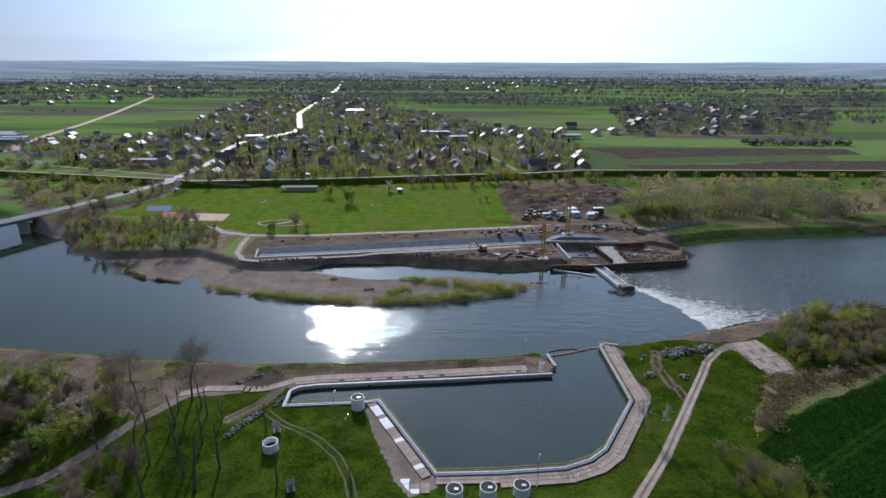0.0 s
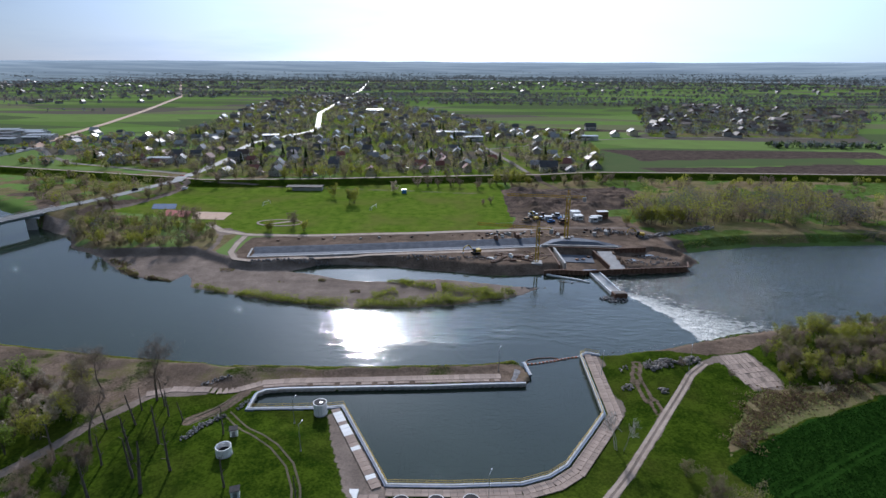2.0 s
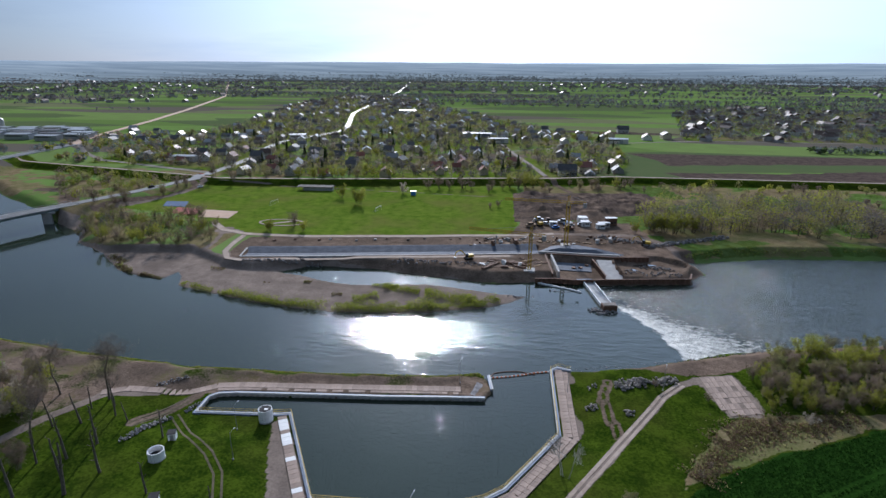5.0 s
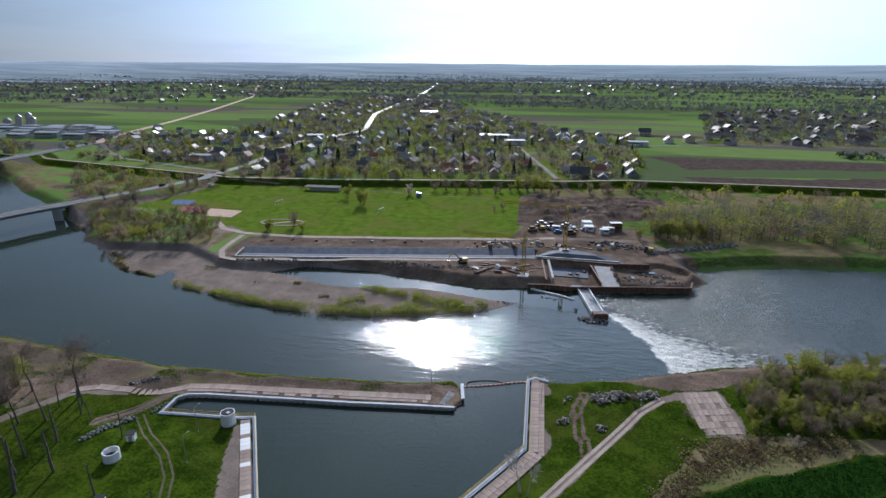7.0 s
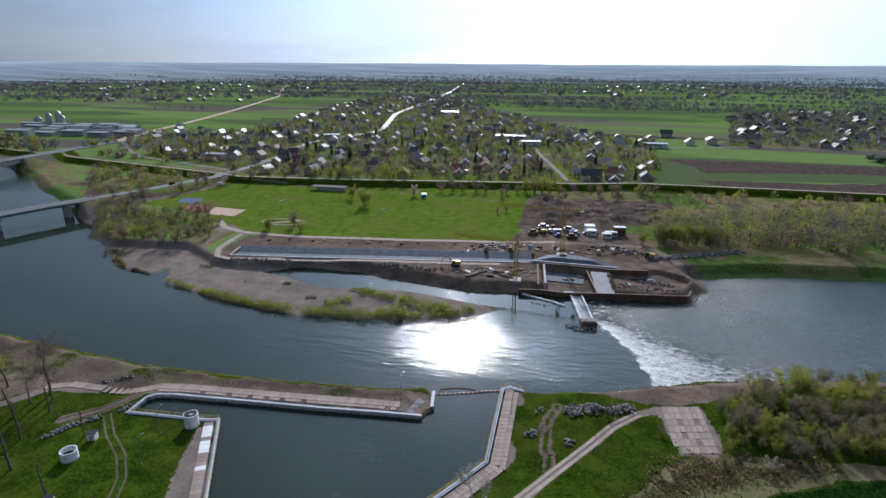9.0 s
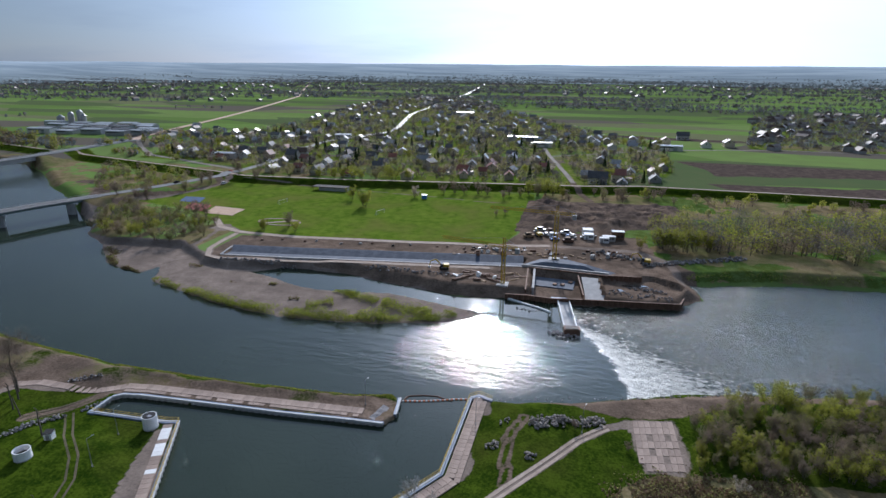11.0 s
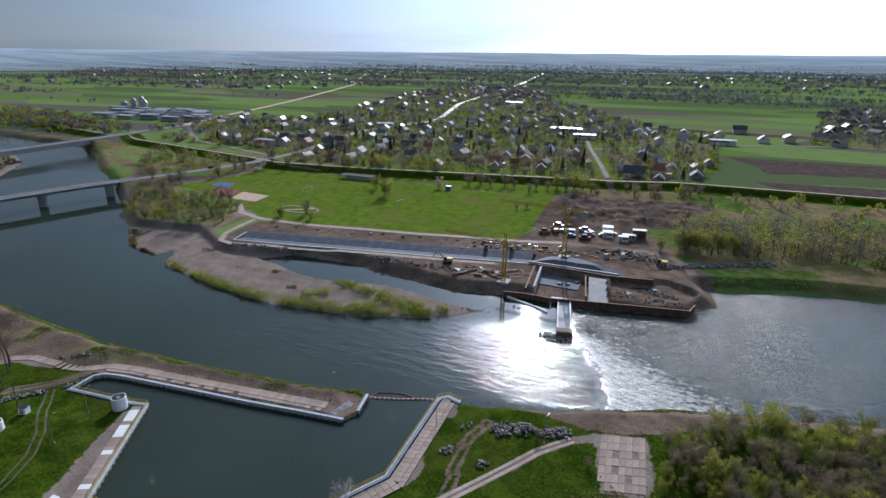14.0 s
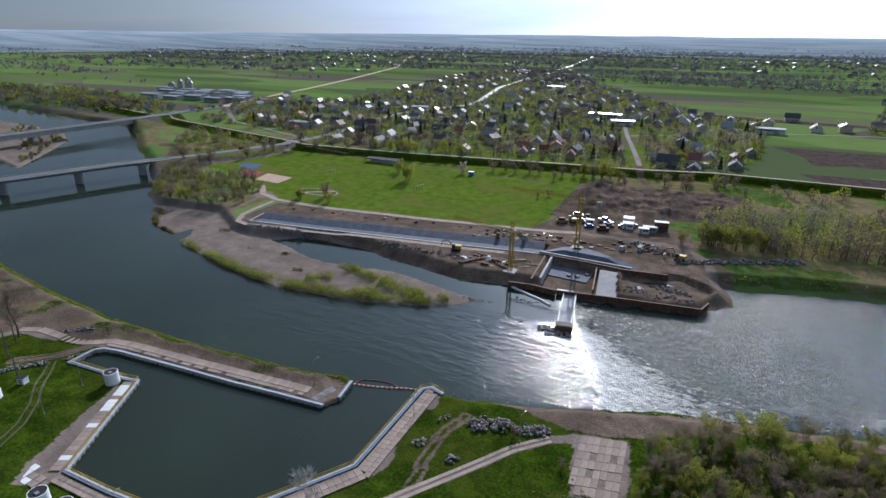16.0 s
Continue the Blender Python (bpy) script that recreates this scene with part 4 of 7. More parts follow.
ribbon("road", [(35, 574), (140, 650), (260, 690), (420, 690)], 1.8, M["lane"], "narrow village lane", 0.12, 5.0)

ribbon("road", ROAD_NORTH[:9], 1.7, M["track"], "pale dirt road along the meadow", 0.06, 3.0)
ribbon("road", SITE_LOOP, 1.2, M["track"], "pale dirt track round the channel", 0.06, 3.0)
for d in (-0.72, 0.72):
    ribbon("wheel_track", offset_line(ROAD_NEAR[:-2], d), 0.42, M["track"], "pale wheel track of a gravel lane", 0.05, 2.0)
for line in ([(-16.5, 84), (-17, 90), (-19, 97), (-22.5, 104), (-28, 110), (-37, 116.5), (-45, 124)], [(-52, 117), (-48, 125), (-45, 132)]):
    for d in (-0.85, 0.85):
        ribbon("wheel_track", offset_line(line, d), 0.24, M["rut"], "worn wheel track in the grass", 0.04, 1.5)

# ---- basin ----
Z_DECK = 1.1
WALL_SOUTH = [(-40.5, 132.8), (-40.3, 126.0), (-22.7, 127.3), (-18.4, 127.8), (-16.0, 128.5), (-0.6, 100.4), (12.9, 100.8), (28.0, 102.2), (34.3, 104.8), (38.6, 108.4), (46.1, 120.1), (51.2, 128.3), (51.0, 158.5), (53.0, 160.3), (56.9, 159.1)]
WALL_NORTH = [(32.8, 141.7), (20.2, 140.5), (5.8, 138.9), (-12.1, 137.5), (-33.9, 135.6), (-38.7, 134.6), (-40.5, 132.8)]
WALL_PIER = [(33.3, 153.2), (34.6, 145.9)]


def quay(line, z_top, name_label):
    """Sheet-pile quay with a white coping and a blue-grey edge; the water lies to the left of the line."""
    e = thing("quay_wall", name_label, "quay wall")
    zig = []
    for k, (x, y, a) in enumerate(along(line, 0.45)):
        s = 0.24 if (k // 2) % 2 else -0.02
        zig.append((x - math.sin(radians(a)) * s, y + math.cos(radians(a)) * s))
    zig = [line[0]] + zig + [line[-1]]
    n = len(zig)
    v = [(x, y, -2.2) for x, y in zig] + [(x, y, z_top - 0.25) for x, y in zig]
    mesh_object("sheet_piling", v, [(i, i + 1, i + 1 + n, i + n) for i in range(n - 1)], M["wall_grey"], e, "grey-white corrugated steel piling")
    mesh_object("coping", *band(line, 0.26, -0.15, z_top - 0.35, z_top + 0.12), M["coping"], e, "white concrete coping")
    mesh_object("edge_strip", *band(line, -0.154, -0.62, z_top - 0.6, z_top + 0.02), M["blue_edge"], e, "blue-grey edge strip")
    return tagged(e, kind="structure")


quay(WALL_SOUTH, Z_DECK, "white coped sheet-pile quay round a harbour basin")
quay(WALL_NORTH, Z_DECK, "white coped sheet-pile quay along the pier")
quay(WALL_PIER, Z_DECK + 0.1, "short white retaining wall at the pier head")


def guard_rail(line, off, label):
    e = thing("guard_rail", label, "railing")
    L = offset_line(line, off)
    for p, q in zip(L, L[1:]):
        for h in (0.6, 1.12):
            place_mesh("rail", tubes([((p[0], p[1], Z_DECK + h), (q[0], q[1], Z_DECK + h), 0.06, 0.06)], 5), M["yellow"], e)
    first = None
    for x, y, a in along(L, 2.0):
        if first is None:
            first = part("post", cone(0.045, 0.045, 1.12, n=6), M["yellow"], e)
            o = first
        else:
            o = new("post", first.data)
            o.parent = e
        o.location = (x, y, Z_DECK)
    return e


guard_rail(WALL_SOUTH[1:], 0.1, "yellow steel guard rail along the basin edge")

PIER_PATH = [(-93.1, 91.1), (-85.0, 98.2), (-79.5, 108.8), (-75.5, 118.4), (-68.8, 129.0), (-62.7, 131.8), (-51.6, 132.2), (-46.0, 134.8), (-40.5, 138.6), (-33.4, 139.9), (-12.1, 141.7), (20.2, 144.9), (25.3, 145.3)]


def slab_mesh(lx, ly, h=0.22):
    bm = box((lx, ly, h), (0, 0, -h), 0.025)
    me = bpy.data.meshes.new("slab")
    bm.to_mesh(me)
    bm.free()
    me.materials.append(M["slab"])
    return me


def slab_row(owner, line, off, lx, ly, z, rng, new_ones=(), follow=False, gaps=0.0):
    me, fresh = slab_mesh(lx - 0.04, ly - 0.04), slab_mesh(lx - 0.04, ly - 0.04)
    fresh.materials.clear()
    fresh.materials.append(M["new_slab"])
    for k, (x, y, a) in enumerate(along(offset_line(line, off), lx)):
        if rng.random() < gaps:
            continue
        o = new("slab", fresh if any(p <= k < q for p, q in new_ones) else me)
        o.parent = owner
        zz = (ground_z(x, y) + 0.1 if follow else z) + rng.uniform(-0.012, 0.012)
        o.matrix_basis = pose(x, y, zz, rng.uniform(-0.5, 0.5), rng.uniform(-0.5, 0.5), a + rng.uniform(-0.5, 0.5))


# ---- round tanks, huts and lamp posts of the water works ----
def round_tank(x, y, r, h, label, roof=False, z=None):
    t = thing("water_tank", label, "tank", "round tanks by the basin", (x, y, ground_z(x, y) - 0.1 if z is None else z))
    bm = bmesh.new()
    n = 40
    rings = [(r, 0), (r, h), (r - 0.18, h), (r - 0.18, h - 1.5 if not roof else h - 0.05)]
    vs = [[bm.verts.new((math.cos(i * 2 * math.pi / n) * q, math.sin(i * 2 * math.pi / n) * q, zz)) for i in range(n)] for q, zz in rings]
    for a, b in zip(vs, vs[1:]):
        for i in range(n):
            bm.faces.new((a[i], a[(i + 1) % n], b[(i + 1) % n], b[i]))
    part("shell", bm, M["white"], t)
    # felt cover; in the open tank its dark colour stands in for inner shade
    part("lid", cone(r - 0.17, r - 0.17, 0.08, (0, 0, h - 1.45 if not roof else h - 0.06), 40), M["roofing"], t, "dark felt cover; in the open tank a dark disc for inner shade")
    if roof:
        part("hatch", box((0.9, 0.7, 0.14), (0.35, -0.3, h - 0.67 if not roof else h + 0.02), 0.02), M["steel"], t, "grey steel hatch")
    part("band", cone(r + 0.05, r + 0.05, 0.18, (0, 0, 0.1), 40), M["concrete"], t, "pale concrete foot ring")
    for a in (0.6, 1.0):
        part("rung", cone(0.025, 0.025, h, ((r + 0.1) * math.cos(a - 2.2), (r + 0.1) * math.sin(a - 2.2), 0), 6), M["steel"], t)
    return t


round_tank(-38.2, 106.6, 1.75, 2.3, "round white open-topped concrete tank on the grass")
for x, y in ((3.3, 93.2), (10.3, 93.7), (17.3, 94.3)):
    round_tank(x, y, 1.75, 2.6, "round white tank with a dark cover beside the basin deck", True)
round_tank(-21.0, 124.9, 1.7, 3.4, "round white valve tower with dark flat cap at the quay corner", True, 0.9)


def small_hut(x, y, w, h, turn, label):
    t = thing("service_hut", label, "hut", "", (x, y, ground_z(x, y) - 0.1), turn)
    part("wall", box((w, w, h), (0, 0, 0), 0.03), M["white"], t)
    bm = box((w + 0.3, w + 0.3, 0.14), (0, 0, h + 0.004), 0.02)
    part("roof", bm, M["roofing"], t, "dark flat roof")
    d = part("door", box((0.8, 0.06, min(1.7, h - 0.3)), (0, -w / 2 - 0.02, 0.05), 0.01), M["steel"], t, "grey steel door")
    part("handle", box((0.06, 0.06, 0.14), (0.28, -w / 2 - 0.07, 0.8)), M["black"], d)
    return t


small_hut(-38.8, 113.6, 1.7, 1.9, 20, "small white service hut with a dark roof on grass")
small_hut(-30.6, 94.2, 1.7, 1.8, 20, "small white service hut with a dark roof on grass")


def lamp_post(x, y, h, z=None, label="slim grey steel lamp post"):
    t = thing("lamp_post", label, "lamp post", "lamp posts round the basin", (x, y, ground_z(x, y) if z is None else z), 70)
    part("pole", cone(0.085, 0.05, h, n=8), M["steel"], t)
    part("base", cone(0.2, 0.17, 0.35, n=10), M["concrete"], t)
    a = part("arm", cone(0.035, 0.03, 1.2, (0, 0, h - 0.02), 6, turn=Matrix.Rotation(radians(78), 4, "Y")), M["steel"], t)
    part("lamp_head", box((0.55, 0.22, 0.1), (1.35, 0, h + 0.2), 0.03), M["steel"], t)
    return t


for x, y in ((-21.3, 108.5), (20.9, 96.6), (25.4, 148.2), (54.9, 147.4), (80.2, 149.4), (-26.5, 120.5)):
    lamp_post(x, y, 7.0)

pitch = thing("stone_pitching", "grey stone-pitched slope at the pier head", "slope")
bm = bmesh.new()
rows = [[bm.verts.new((28.6 + 4.6 * u + 1.6 * v + 0.08 * math.sin(9 * u + 5 * v), 142.6 - 0.6 * u + 6.2 * v, 1.35 - 1.9 * u * (1 - 0.25 * v) + 0.06 * math.sin(14 * v + 7 * u))) for u in (0, 0.2, 0.4, 0.6, 0.8, 1.0)] for v in (0, 0.2, 0.4, 0.6, 0.8, 1.0)]
for a, b in zip(rows, rows[1:]):
    for i in range(5):
        bm.faces.new((a[i], a[i + 1], b[i + 1], b[i]))
part("facing", bm, M["riprap"], pitch)
tagged(pitch, kind="structure")

# ---- floating boom across the entrance ----
boom = thing("floating_boom", "orange and white float chain across the harbour entrance", "boom")
BOOM = [(33.6, 153.4), (37.4, 154.4), (42.5, 156.1), (46.6, 157.9), (50.8, 159.1)]
first = {}
for k, (x, y, a) in enumerate(along(BOOM, 0.62)):
    key = "orange" if k % 2 else "white"
    if key not in first:
        bm = cone(0.27, 0.27, 0.5, (0, 0, -0.25), 10)
        bmesh.ops.bevel(bm, geom=[e for e in bm.edges if len(e.link_faces) == 2 and e.calc_face_angle() > 1], offset=0.07, segments=1, affect="EDGES")
        o = first[key] = part("float", bm, M[key], boom)
    else:
        o = new("float", first[key].data)
        o.parent = boom
    o.matrix_basis = pose(x, y, 0.12, 0, 90, a)
hose = thing("hose_boom", "dark oil-barrier hose floating on the river", "boom")
HL = [(33.3, 152.6), (34.5, 156.2), (38, 157.6), (42, 158.2), (45, 157.4), (46.5, 156.9)]
place_mesh("hose", tubes([((p[0], p[1], 0.08), (q[0], q[1], 0.08), 0.17, 0.17) for p, q in zip(HL, HL[1:])], 8), M["rust"], hose)


# ---- stones ----
def stone_meshes(material, seed, n=6):
    rng = random.Random(seed)
    out = []
    for _ in range(n):
        bm = bmesh.new()
        bmesh.ops.create_icosphere(bm, subdivisions=1, radius=0.5)
        for v in bm.verts:
            v.co *= rng.uniform(0.72, 1.15)
            v.co.z *= 0.75
        me = bpy.data.meshes.new("stone")
        bm.to_mesh(me)
        bm.free()
        me.materials.append(material)
        out.append(me)
    return out


STONES, DARK_STONES = stone_meshes(M["stone"], 3), stone_meshes(M["riprap"], 4)


def stone_pile(spots, label, meshes, size, height, seed, name="rock_pile"):
    """Loose boulders in a heap; spots are (x, y, radius, count)."""
    rng = random.Random(seed)
    e = thing(name, label, "rock pile")
    for cx, cy, r, n in spots:
        for _ in range(n):
            a, q = rng.uniform(0, 6.28), r * math.sqrt(rng.random())
            x, y = cx + q * math.cos(a), cy + q * math.sin(a) * 0.8
            o = new("stone", rng.choice(meshes))
            o.parent = e
            s = rng.uniform(*size)
            z = max(ground_z(x, y), -0.3) + height * (1 - q / r) * rng.random() + s * 0.2
            o.matrix_basis = pose(x, y, z, rng.uniform(0, 360), rng.uniform(-40, 40), rng.uniform(0, 360)) @ Matrix.Diagonal((s * rng.uniform(0.8, 1.4), s, s * rng.uniform(0.7, 1.0), 1))
    return e


stone_pile([(71, 151.2, 3.2, 60), (75.5, 152.6, 3.0, 55), (80, 153.5, 2.6, 40), (83.5, 154.6, 2.2, 25), (69.5, 149.5, 2.0, 18)], "long heap of pale quarry boulders on grass", STONES, (0.5, 1.15), 1.2, 5)
stone_pile([(60.4, 140.2, 1.7, 26)], "small heap of pale boulders beside a dirt track", STONES, (0.45, 0.95), 0.8, 6)
stone_pile([(69.6, 137.8, 1.7, 22)], "small heap of pale boulders on the grass verge", STONES, (0.45, 0.95), 0.8, 7)
stone_pile([(61.7, 149.6, 1.6, 7)], "few scattered pale boulders on bare soil", STONES, (0.6, 1.1), 0.3, 8)
stone_pile([(-50 + k * 0.55, 111.5 + k * 1.35, 1.1, 11) for k in range(9)], "long ridge of dark rubble stones on grass", DARK_STONES, (0.4, 0.9), 0.7, 9)
stone_pile([(-55.5 + k * 1.2, 134.5 + k * 1.1, 1.0, 8) for k in range(5)], "row of dark rubble stones beside the path", DARK_STONES, (0.4, 0.8), 0.6, 10)
stone_pile([(-42.5 + k * 0.3, 126.0 + k * 1.1, 1.0, 8) for k in range(4)], "row of dark rubble stones by the quay end", DARK_STONES, (0.4, 0.8), 0.6, 12)
stone_pile([(70.5, 204.5, 3.4, 42), (75, 204, 2.4, 24)], "dark boulders round the foot of the weir pier", DARK_STONES, (0.7, 1.6), 0.9, 13)
stone_pile([(54 + k * 1.0, 221.5 + 0.8 * math.sin(k), 0.9, 3) for k in range(9)], "low dark rocks standing out of the shallow river", DARK_STONES, (0.5, 1.2), 0.3, 14)
stone_pile([(38 + k * 1.5, 213.2 + 0.2 * k, 1.0, 4) for k in range(7)], "dark stones at the tip of the gravel island", DARK_STONES, (0.3, 0.9), 0.2, 15)
stone_pile([(56 + k * 3.0, 160.3 + k * 0.95, 1.4, 7) for k in range(11)], "broken stones along the river bank", DARK_STONES, (0.25, 0.7), 0.15, 16)
stone_pile([(90 + k * 2.6, 170.6 + k * 0.92, 1.3, 5) for k in range(24)], "broken stones along the river bank below the weir", DARK_STONES, (0.25, 0.75), 0.15, 17)
stone_pile([(104 + k * 3.1, 276 + k * 1.55, 2.8, 16) for k in range(14)], "long bank of grey riprap stones above the river", DARK_STONES, (0.7, 1.6), 1.0, 18)
stone_pile([(84 + k * 3.0, 287.5 - k * 0.9, 2.4, 12) for k in range(7)], "heaps of grey riprap on the building site", DARK_STONES, (0.7, 1.5), 1.0, 19)
stone_pile([(96 + k * 2.2, 252 - 0.4 * k, 2.0, 8) for k in range(6)], "loose rubble on the cofferdam fill", DARK_STONES, (0.5, 1.2), 0.6, 20)


# ---- bridges ----
def bridge(line, half, piers, depth, label, girder):
    e = thing("bridge", label, "bridge")
    dense = [tuple(a + (b - a) * i / 8 for a, b in zip(p, q)) for p, q in zip(line, line[1:]) for i in range(8)] + [line[-1]]
    flat = [p[:2] for p in dense]

    def run(name, d0, d1, za, zb, mat, lab=""):
        a, b = offset_line(flat, d0), offset_line(flat, d1)
        n = len(flat)
        z = [p[2] for p in dense]
        v = [(x, y, q + za) for (x, y), q in zip(a, z)] + [(x, y, q + zb) for (x, y), q in zip(a, z)] + [(x, y, q + zb) for (x, y), q in zip(b, z)] + [(x, y, q + za) for (x, y), q in zip(b, z)]
        f = [(k * n + i, k * n + i + 1, (k + 1) % 4 * n + i + 1, (k + 1) % 4 * n + i) for i in range(n - 1) for k in range(4)]
        return mesh_object(name, v, f, mat, e, lab)

    run("deck", half, -half, -0.35, 0.0, M["concrete"])
    run("carriageway", half - 1.3, -half + 1.3, 0.004, 0.06, M["asphalt"], "grey asphalt carriageway")
    for s in (1, -1):
        run("girder", s * (half - 0.5), s * (half - 1.4), -depth, -0.354, girder, "painted steel girder")
        run("kerb", s * half, s * (half - 0.35), 0.004, 0.25, M["concrete"])
        run("handrail", s * (half - 0.08), s * (half - 0.16), 1.0, 1.1, M["steel"])
        L = offset_line(flat, s * (half - 0.12))
        first = None
        for x, y, a in along(L, 3.0):
            z = min(dense, key=lambda p: math.dist(p[:2], (x, y)))[2]
            if first is None:
                first = o = part("rail_post", box((0.08, 0.08, 0.85), (0, 0, 0)), M["steel"], e)
            else:
                o = new("rail_post", first.data)
                o.parent = e
            o.location = (x, y, z + 0.2)
    for x, y, z, a in piers:
        bm = box((half * 1.1, 1.5, z + 2.0 - depth - 0.4), (0, 0, -2.0), 0.25)
        box((half * 1.75, 1.8, 0.9), (0, 0, z - depth - 0.9), 0.1, bm=bm)
        o = part("pier", bm, M["concrete"], e, "wall-like concrete pier")
        o.matrix_basis = pose(x, y, 0, 0, 0, a)
    return e


bridge([(-300, 70, 8.2)] + ROAD_BRIDGE[:4], 4.6, [(-218.5, 283, 8.2, 17), (-231, 250, 8.2, 18), (-243, 215, 8.2, 18)], 1.5, "low concrete road bridge with grey-green girders over the river", M["green_steel"])
bridge([(-420, 60, 10.2)] + [(x, y, z + 0.2) for x, y, z in ROAD_FAR[:4]], 5.6, [(-384, 398, 10, 4), (-386, 310, 10, 4), (-393, 220, 10, 6), (-389, 455, 9.4, 0)], 3.6, "new haunched concrete road bridge", M["concrete"])

# ---- building site: canal, power-house pit and cofferdam ----
canal = thing("concrete_channel", "newly cast fish-pass channel with pale concrete walls", "channel")
mesh_object("side_wall", *band(CANAL_WALL, 0.0, -0.7, 0.2, 3.4), M["concrete"], canal, "pale concrete wall")
mesh_object("wall_kerb", *band(CANAL_WALL[:4], 1.9, 1.5, 1.0, 2.75), M["concrete"], canal)
mesh_object("floor_slab", *band(CANAL_WALL, 6.6, 0.004, 0.6, 2.35), M["canal_floor"], canal, "smooth blue-grey lining")
rails = [(offset_line(CANAL_WALL, d), z) for d, z in ((6.604, 0.6), (6.604, 2.35), (7.1, 2.5), (11.9, 3.75), (12.6, 3.8), (12.6, 0.6))]
nw = len(CANAL_WALL)
mesh_object("lined_slope", [(x, y, z) for L, z in rails for x, y in L], [(k * nw + i, k * nw + i + 1, (k + 1) * nw + i + 1, (k + 1) * nw + i) for k in range(5) for i in range(nw - 1)], M["canal_slope"], canal, "blue-grey stone lining of the far slope")
mesh_object("end_wall", *band([(-82.4, 236.8), (-84.6, 248.6)], 0.0, 0.7, 0.4, 3.4), M["concrete"], canal)
tagged(canal, kind="structure")


def piling(line, z0, z1, label, name="sheet_pile_wall", wave=0.3):
    """A rusty corrugated steel wall with a capping beam."""
    e = thing(name, label, "sheet piling")
    zig = []
    for k, (x, y, a) in enumerate(along(line, 0.5)):
        s = wave if (k // 2) % 2 else 0.0
        zig.append((x - math.sin(radians(a)) * s, y + math.cos(radians(a)) * s))
    zig = [line[0]] + zig + [line[-1]]
    n = len(zig)
    v = [(x, y, z0) for x, y in zig] + [(x, y, z1) for x, y in zig]
    mesh_object("piling", v, [(i, i + 1, i + 1 + n, i + n) for i in range(n - 1)], M["rust"], e)
    mesh_object("capping_beam", *band(line, 0.4, -0.12, z1 - 0.1, z1 + 0.2), M["rust"], e)
    return tagged(e, kind="structure")


piling([(48.6, 229.4), (57.2, 230.6), (66, 229.8)], -1.5, 2.0, "rusty sheet-pile cofferdam wall on the river")
piling([(66, 230.6), (77.7, 232.7), (87.5, 234.4), (112.6, 238.2), (114.6, 244.5)], -2.5, 1.7, "long rusty sheet-pile cofferdam wall on the river")
piling([(56.0, 233.0), (54.0, 257.5)], -0.5, 3.2, "rusty pit wall of the power-house excavation")
piling([(54.0, 257.8), (70, 257.2), (84, 256.2), (100, 258.5)], -0.5, 3.6, "rusty back wall of the power-house excavation")
piling([(74.5, 256), (77.5, 234.6)], -0.5, 2.8, "rusty dividing wall inside the excavation")

site = thing("weir_structure", "half-built concrete weir and power house", "weir")
part("base_slab", box((17, 10, 0.5), (65.2, 250, 0.2), 0.05, -3), M["canal_floor"], site, "cast concrete floor")
bm = bmesh.new()
vs = [bm.verts.new(p) for p in ((78.6, 236.2, 0.5), (86.4, 237.2, 0.5), (83, 254, 3.0), (76.2, 254, 3.0), (78.6, 236.2, 0.2), (86.4, 237.2, 0.2), (83, 254, 0.2), (76.2, 254, 0.2))]
for f in ((0, 1, 2, 3), (7, 6, 5, 4), (0, 4, 5, 1), (1, 5, 6, 2), (2, 6, 7, 3), (3, 7, 4, 0)):
    bm.faces.new([vs[i] for i in f])
part("spillway", bm, M["concrete"], site, "smooth pale sloping spillway")
bm = bmesh.new()
top = [(49, 259.5), (86, 258.4), (90, 262), (70, 272), (57, 271)]
lo = [bm.verts.new((x, y, 3.1)) for x, y in top]
hi = [bm.verts.new((69 + (x - 69) * 0.45, 264.5 + (y - 264.5) * 0.45, 5.2)) for x, y in top]
bm.faces.new(hi)
for i in range(5):
    bm.faces.new((lo[i], lo[(i + 1) % 5], hi[(i + 1) % 5], hi[i]))
part("apron", bm, M["canal_floor"], site, "sloping grey concrete apron")
part("wall", box((0.9, 22, 3.4), (57.6, 246, 0.2), 0.03, 5), M["concrete"], site)
part("wall", box((36, 0.9, 1.2), (69, 258.9, 3.0), 0.03, -1.5), M["concrete"], site)
for x, y in ((66, 248), (69, 248.5), (72, 252)):
    bm = cone(0.9, 0.9, 0.5, (x, y, 0.704), 20)
    part("pipe_ring", bm, M["rust"], site)
part("gate_frame", box((6.2, 1.0, 2.0), (68.8, 232.6, -0.4), 0.05, 6), M["blue_edge"], site, "blue-grey steel gate")
tagged(site, kind="structure")

chute = thing("weir_pier", "rusty sheet-pile pier with a pale concrete chute in the river", "pier")
cx = [(70.6, 231.5), (74.6, 208.2)]
mesh_object("side_wall", *band(cx, 2.3, 1.9, -2.0, 1.2), M["white"], chute)
mesh_object("side_wall", *band(cx, -1.9, -2.3, -2.0, 1.2), M["white"], chute)
mesh_object("chute_floor", *band(cx, 1.89, -1.89, -1.5, 0.6), M["concrete"], chute)
bm = box((5.2, 3.4, 4.2), (74.9, 207.0, -2.2), 0.0, 10)
part("head", bm, M["rust"], chute, "rusty sheet-pile head")
part("head_slab", box((4.4, 2.6, 0.2), (74.9, 207.0, 2.004), 0.03, 10), M["stone"], chute)


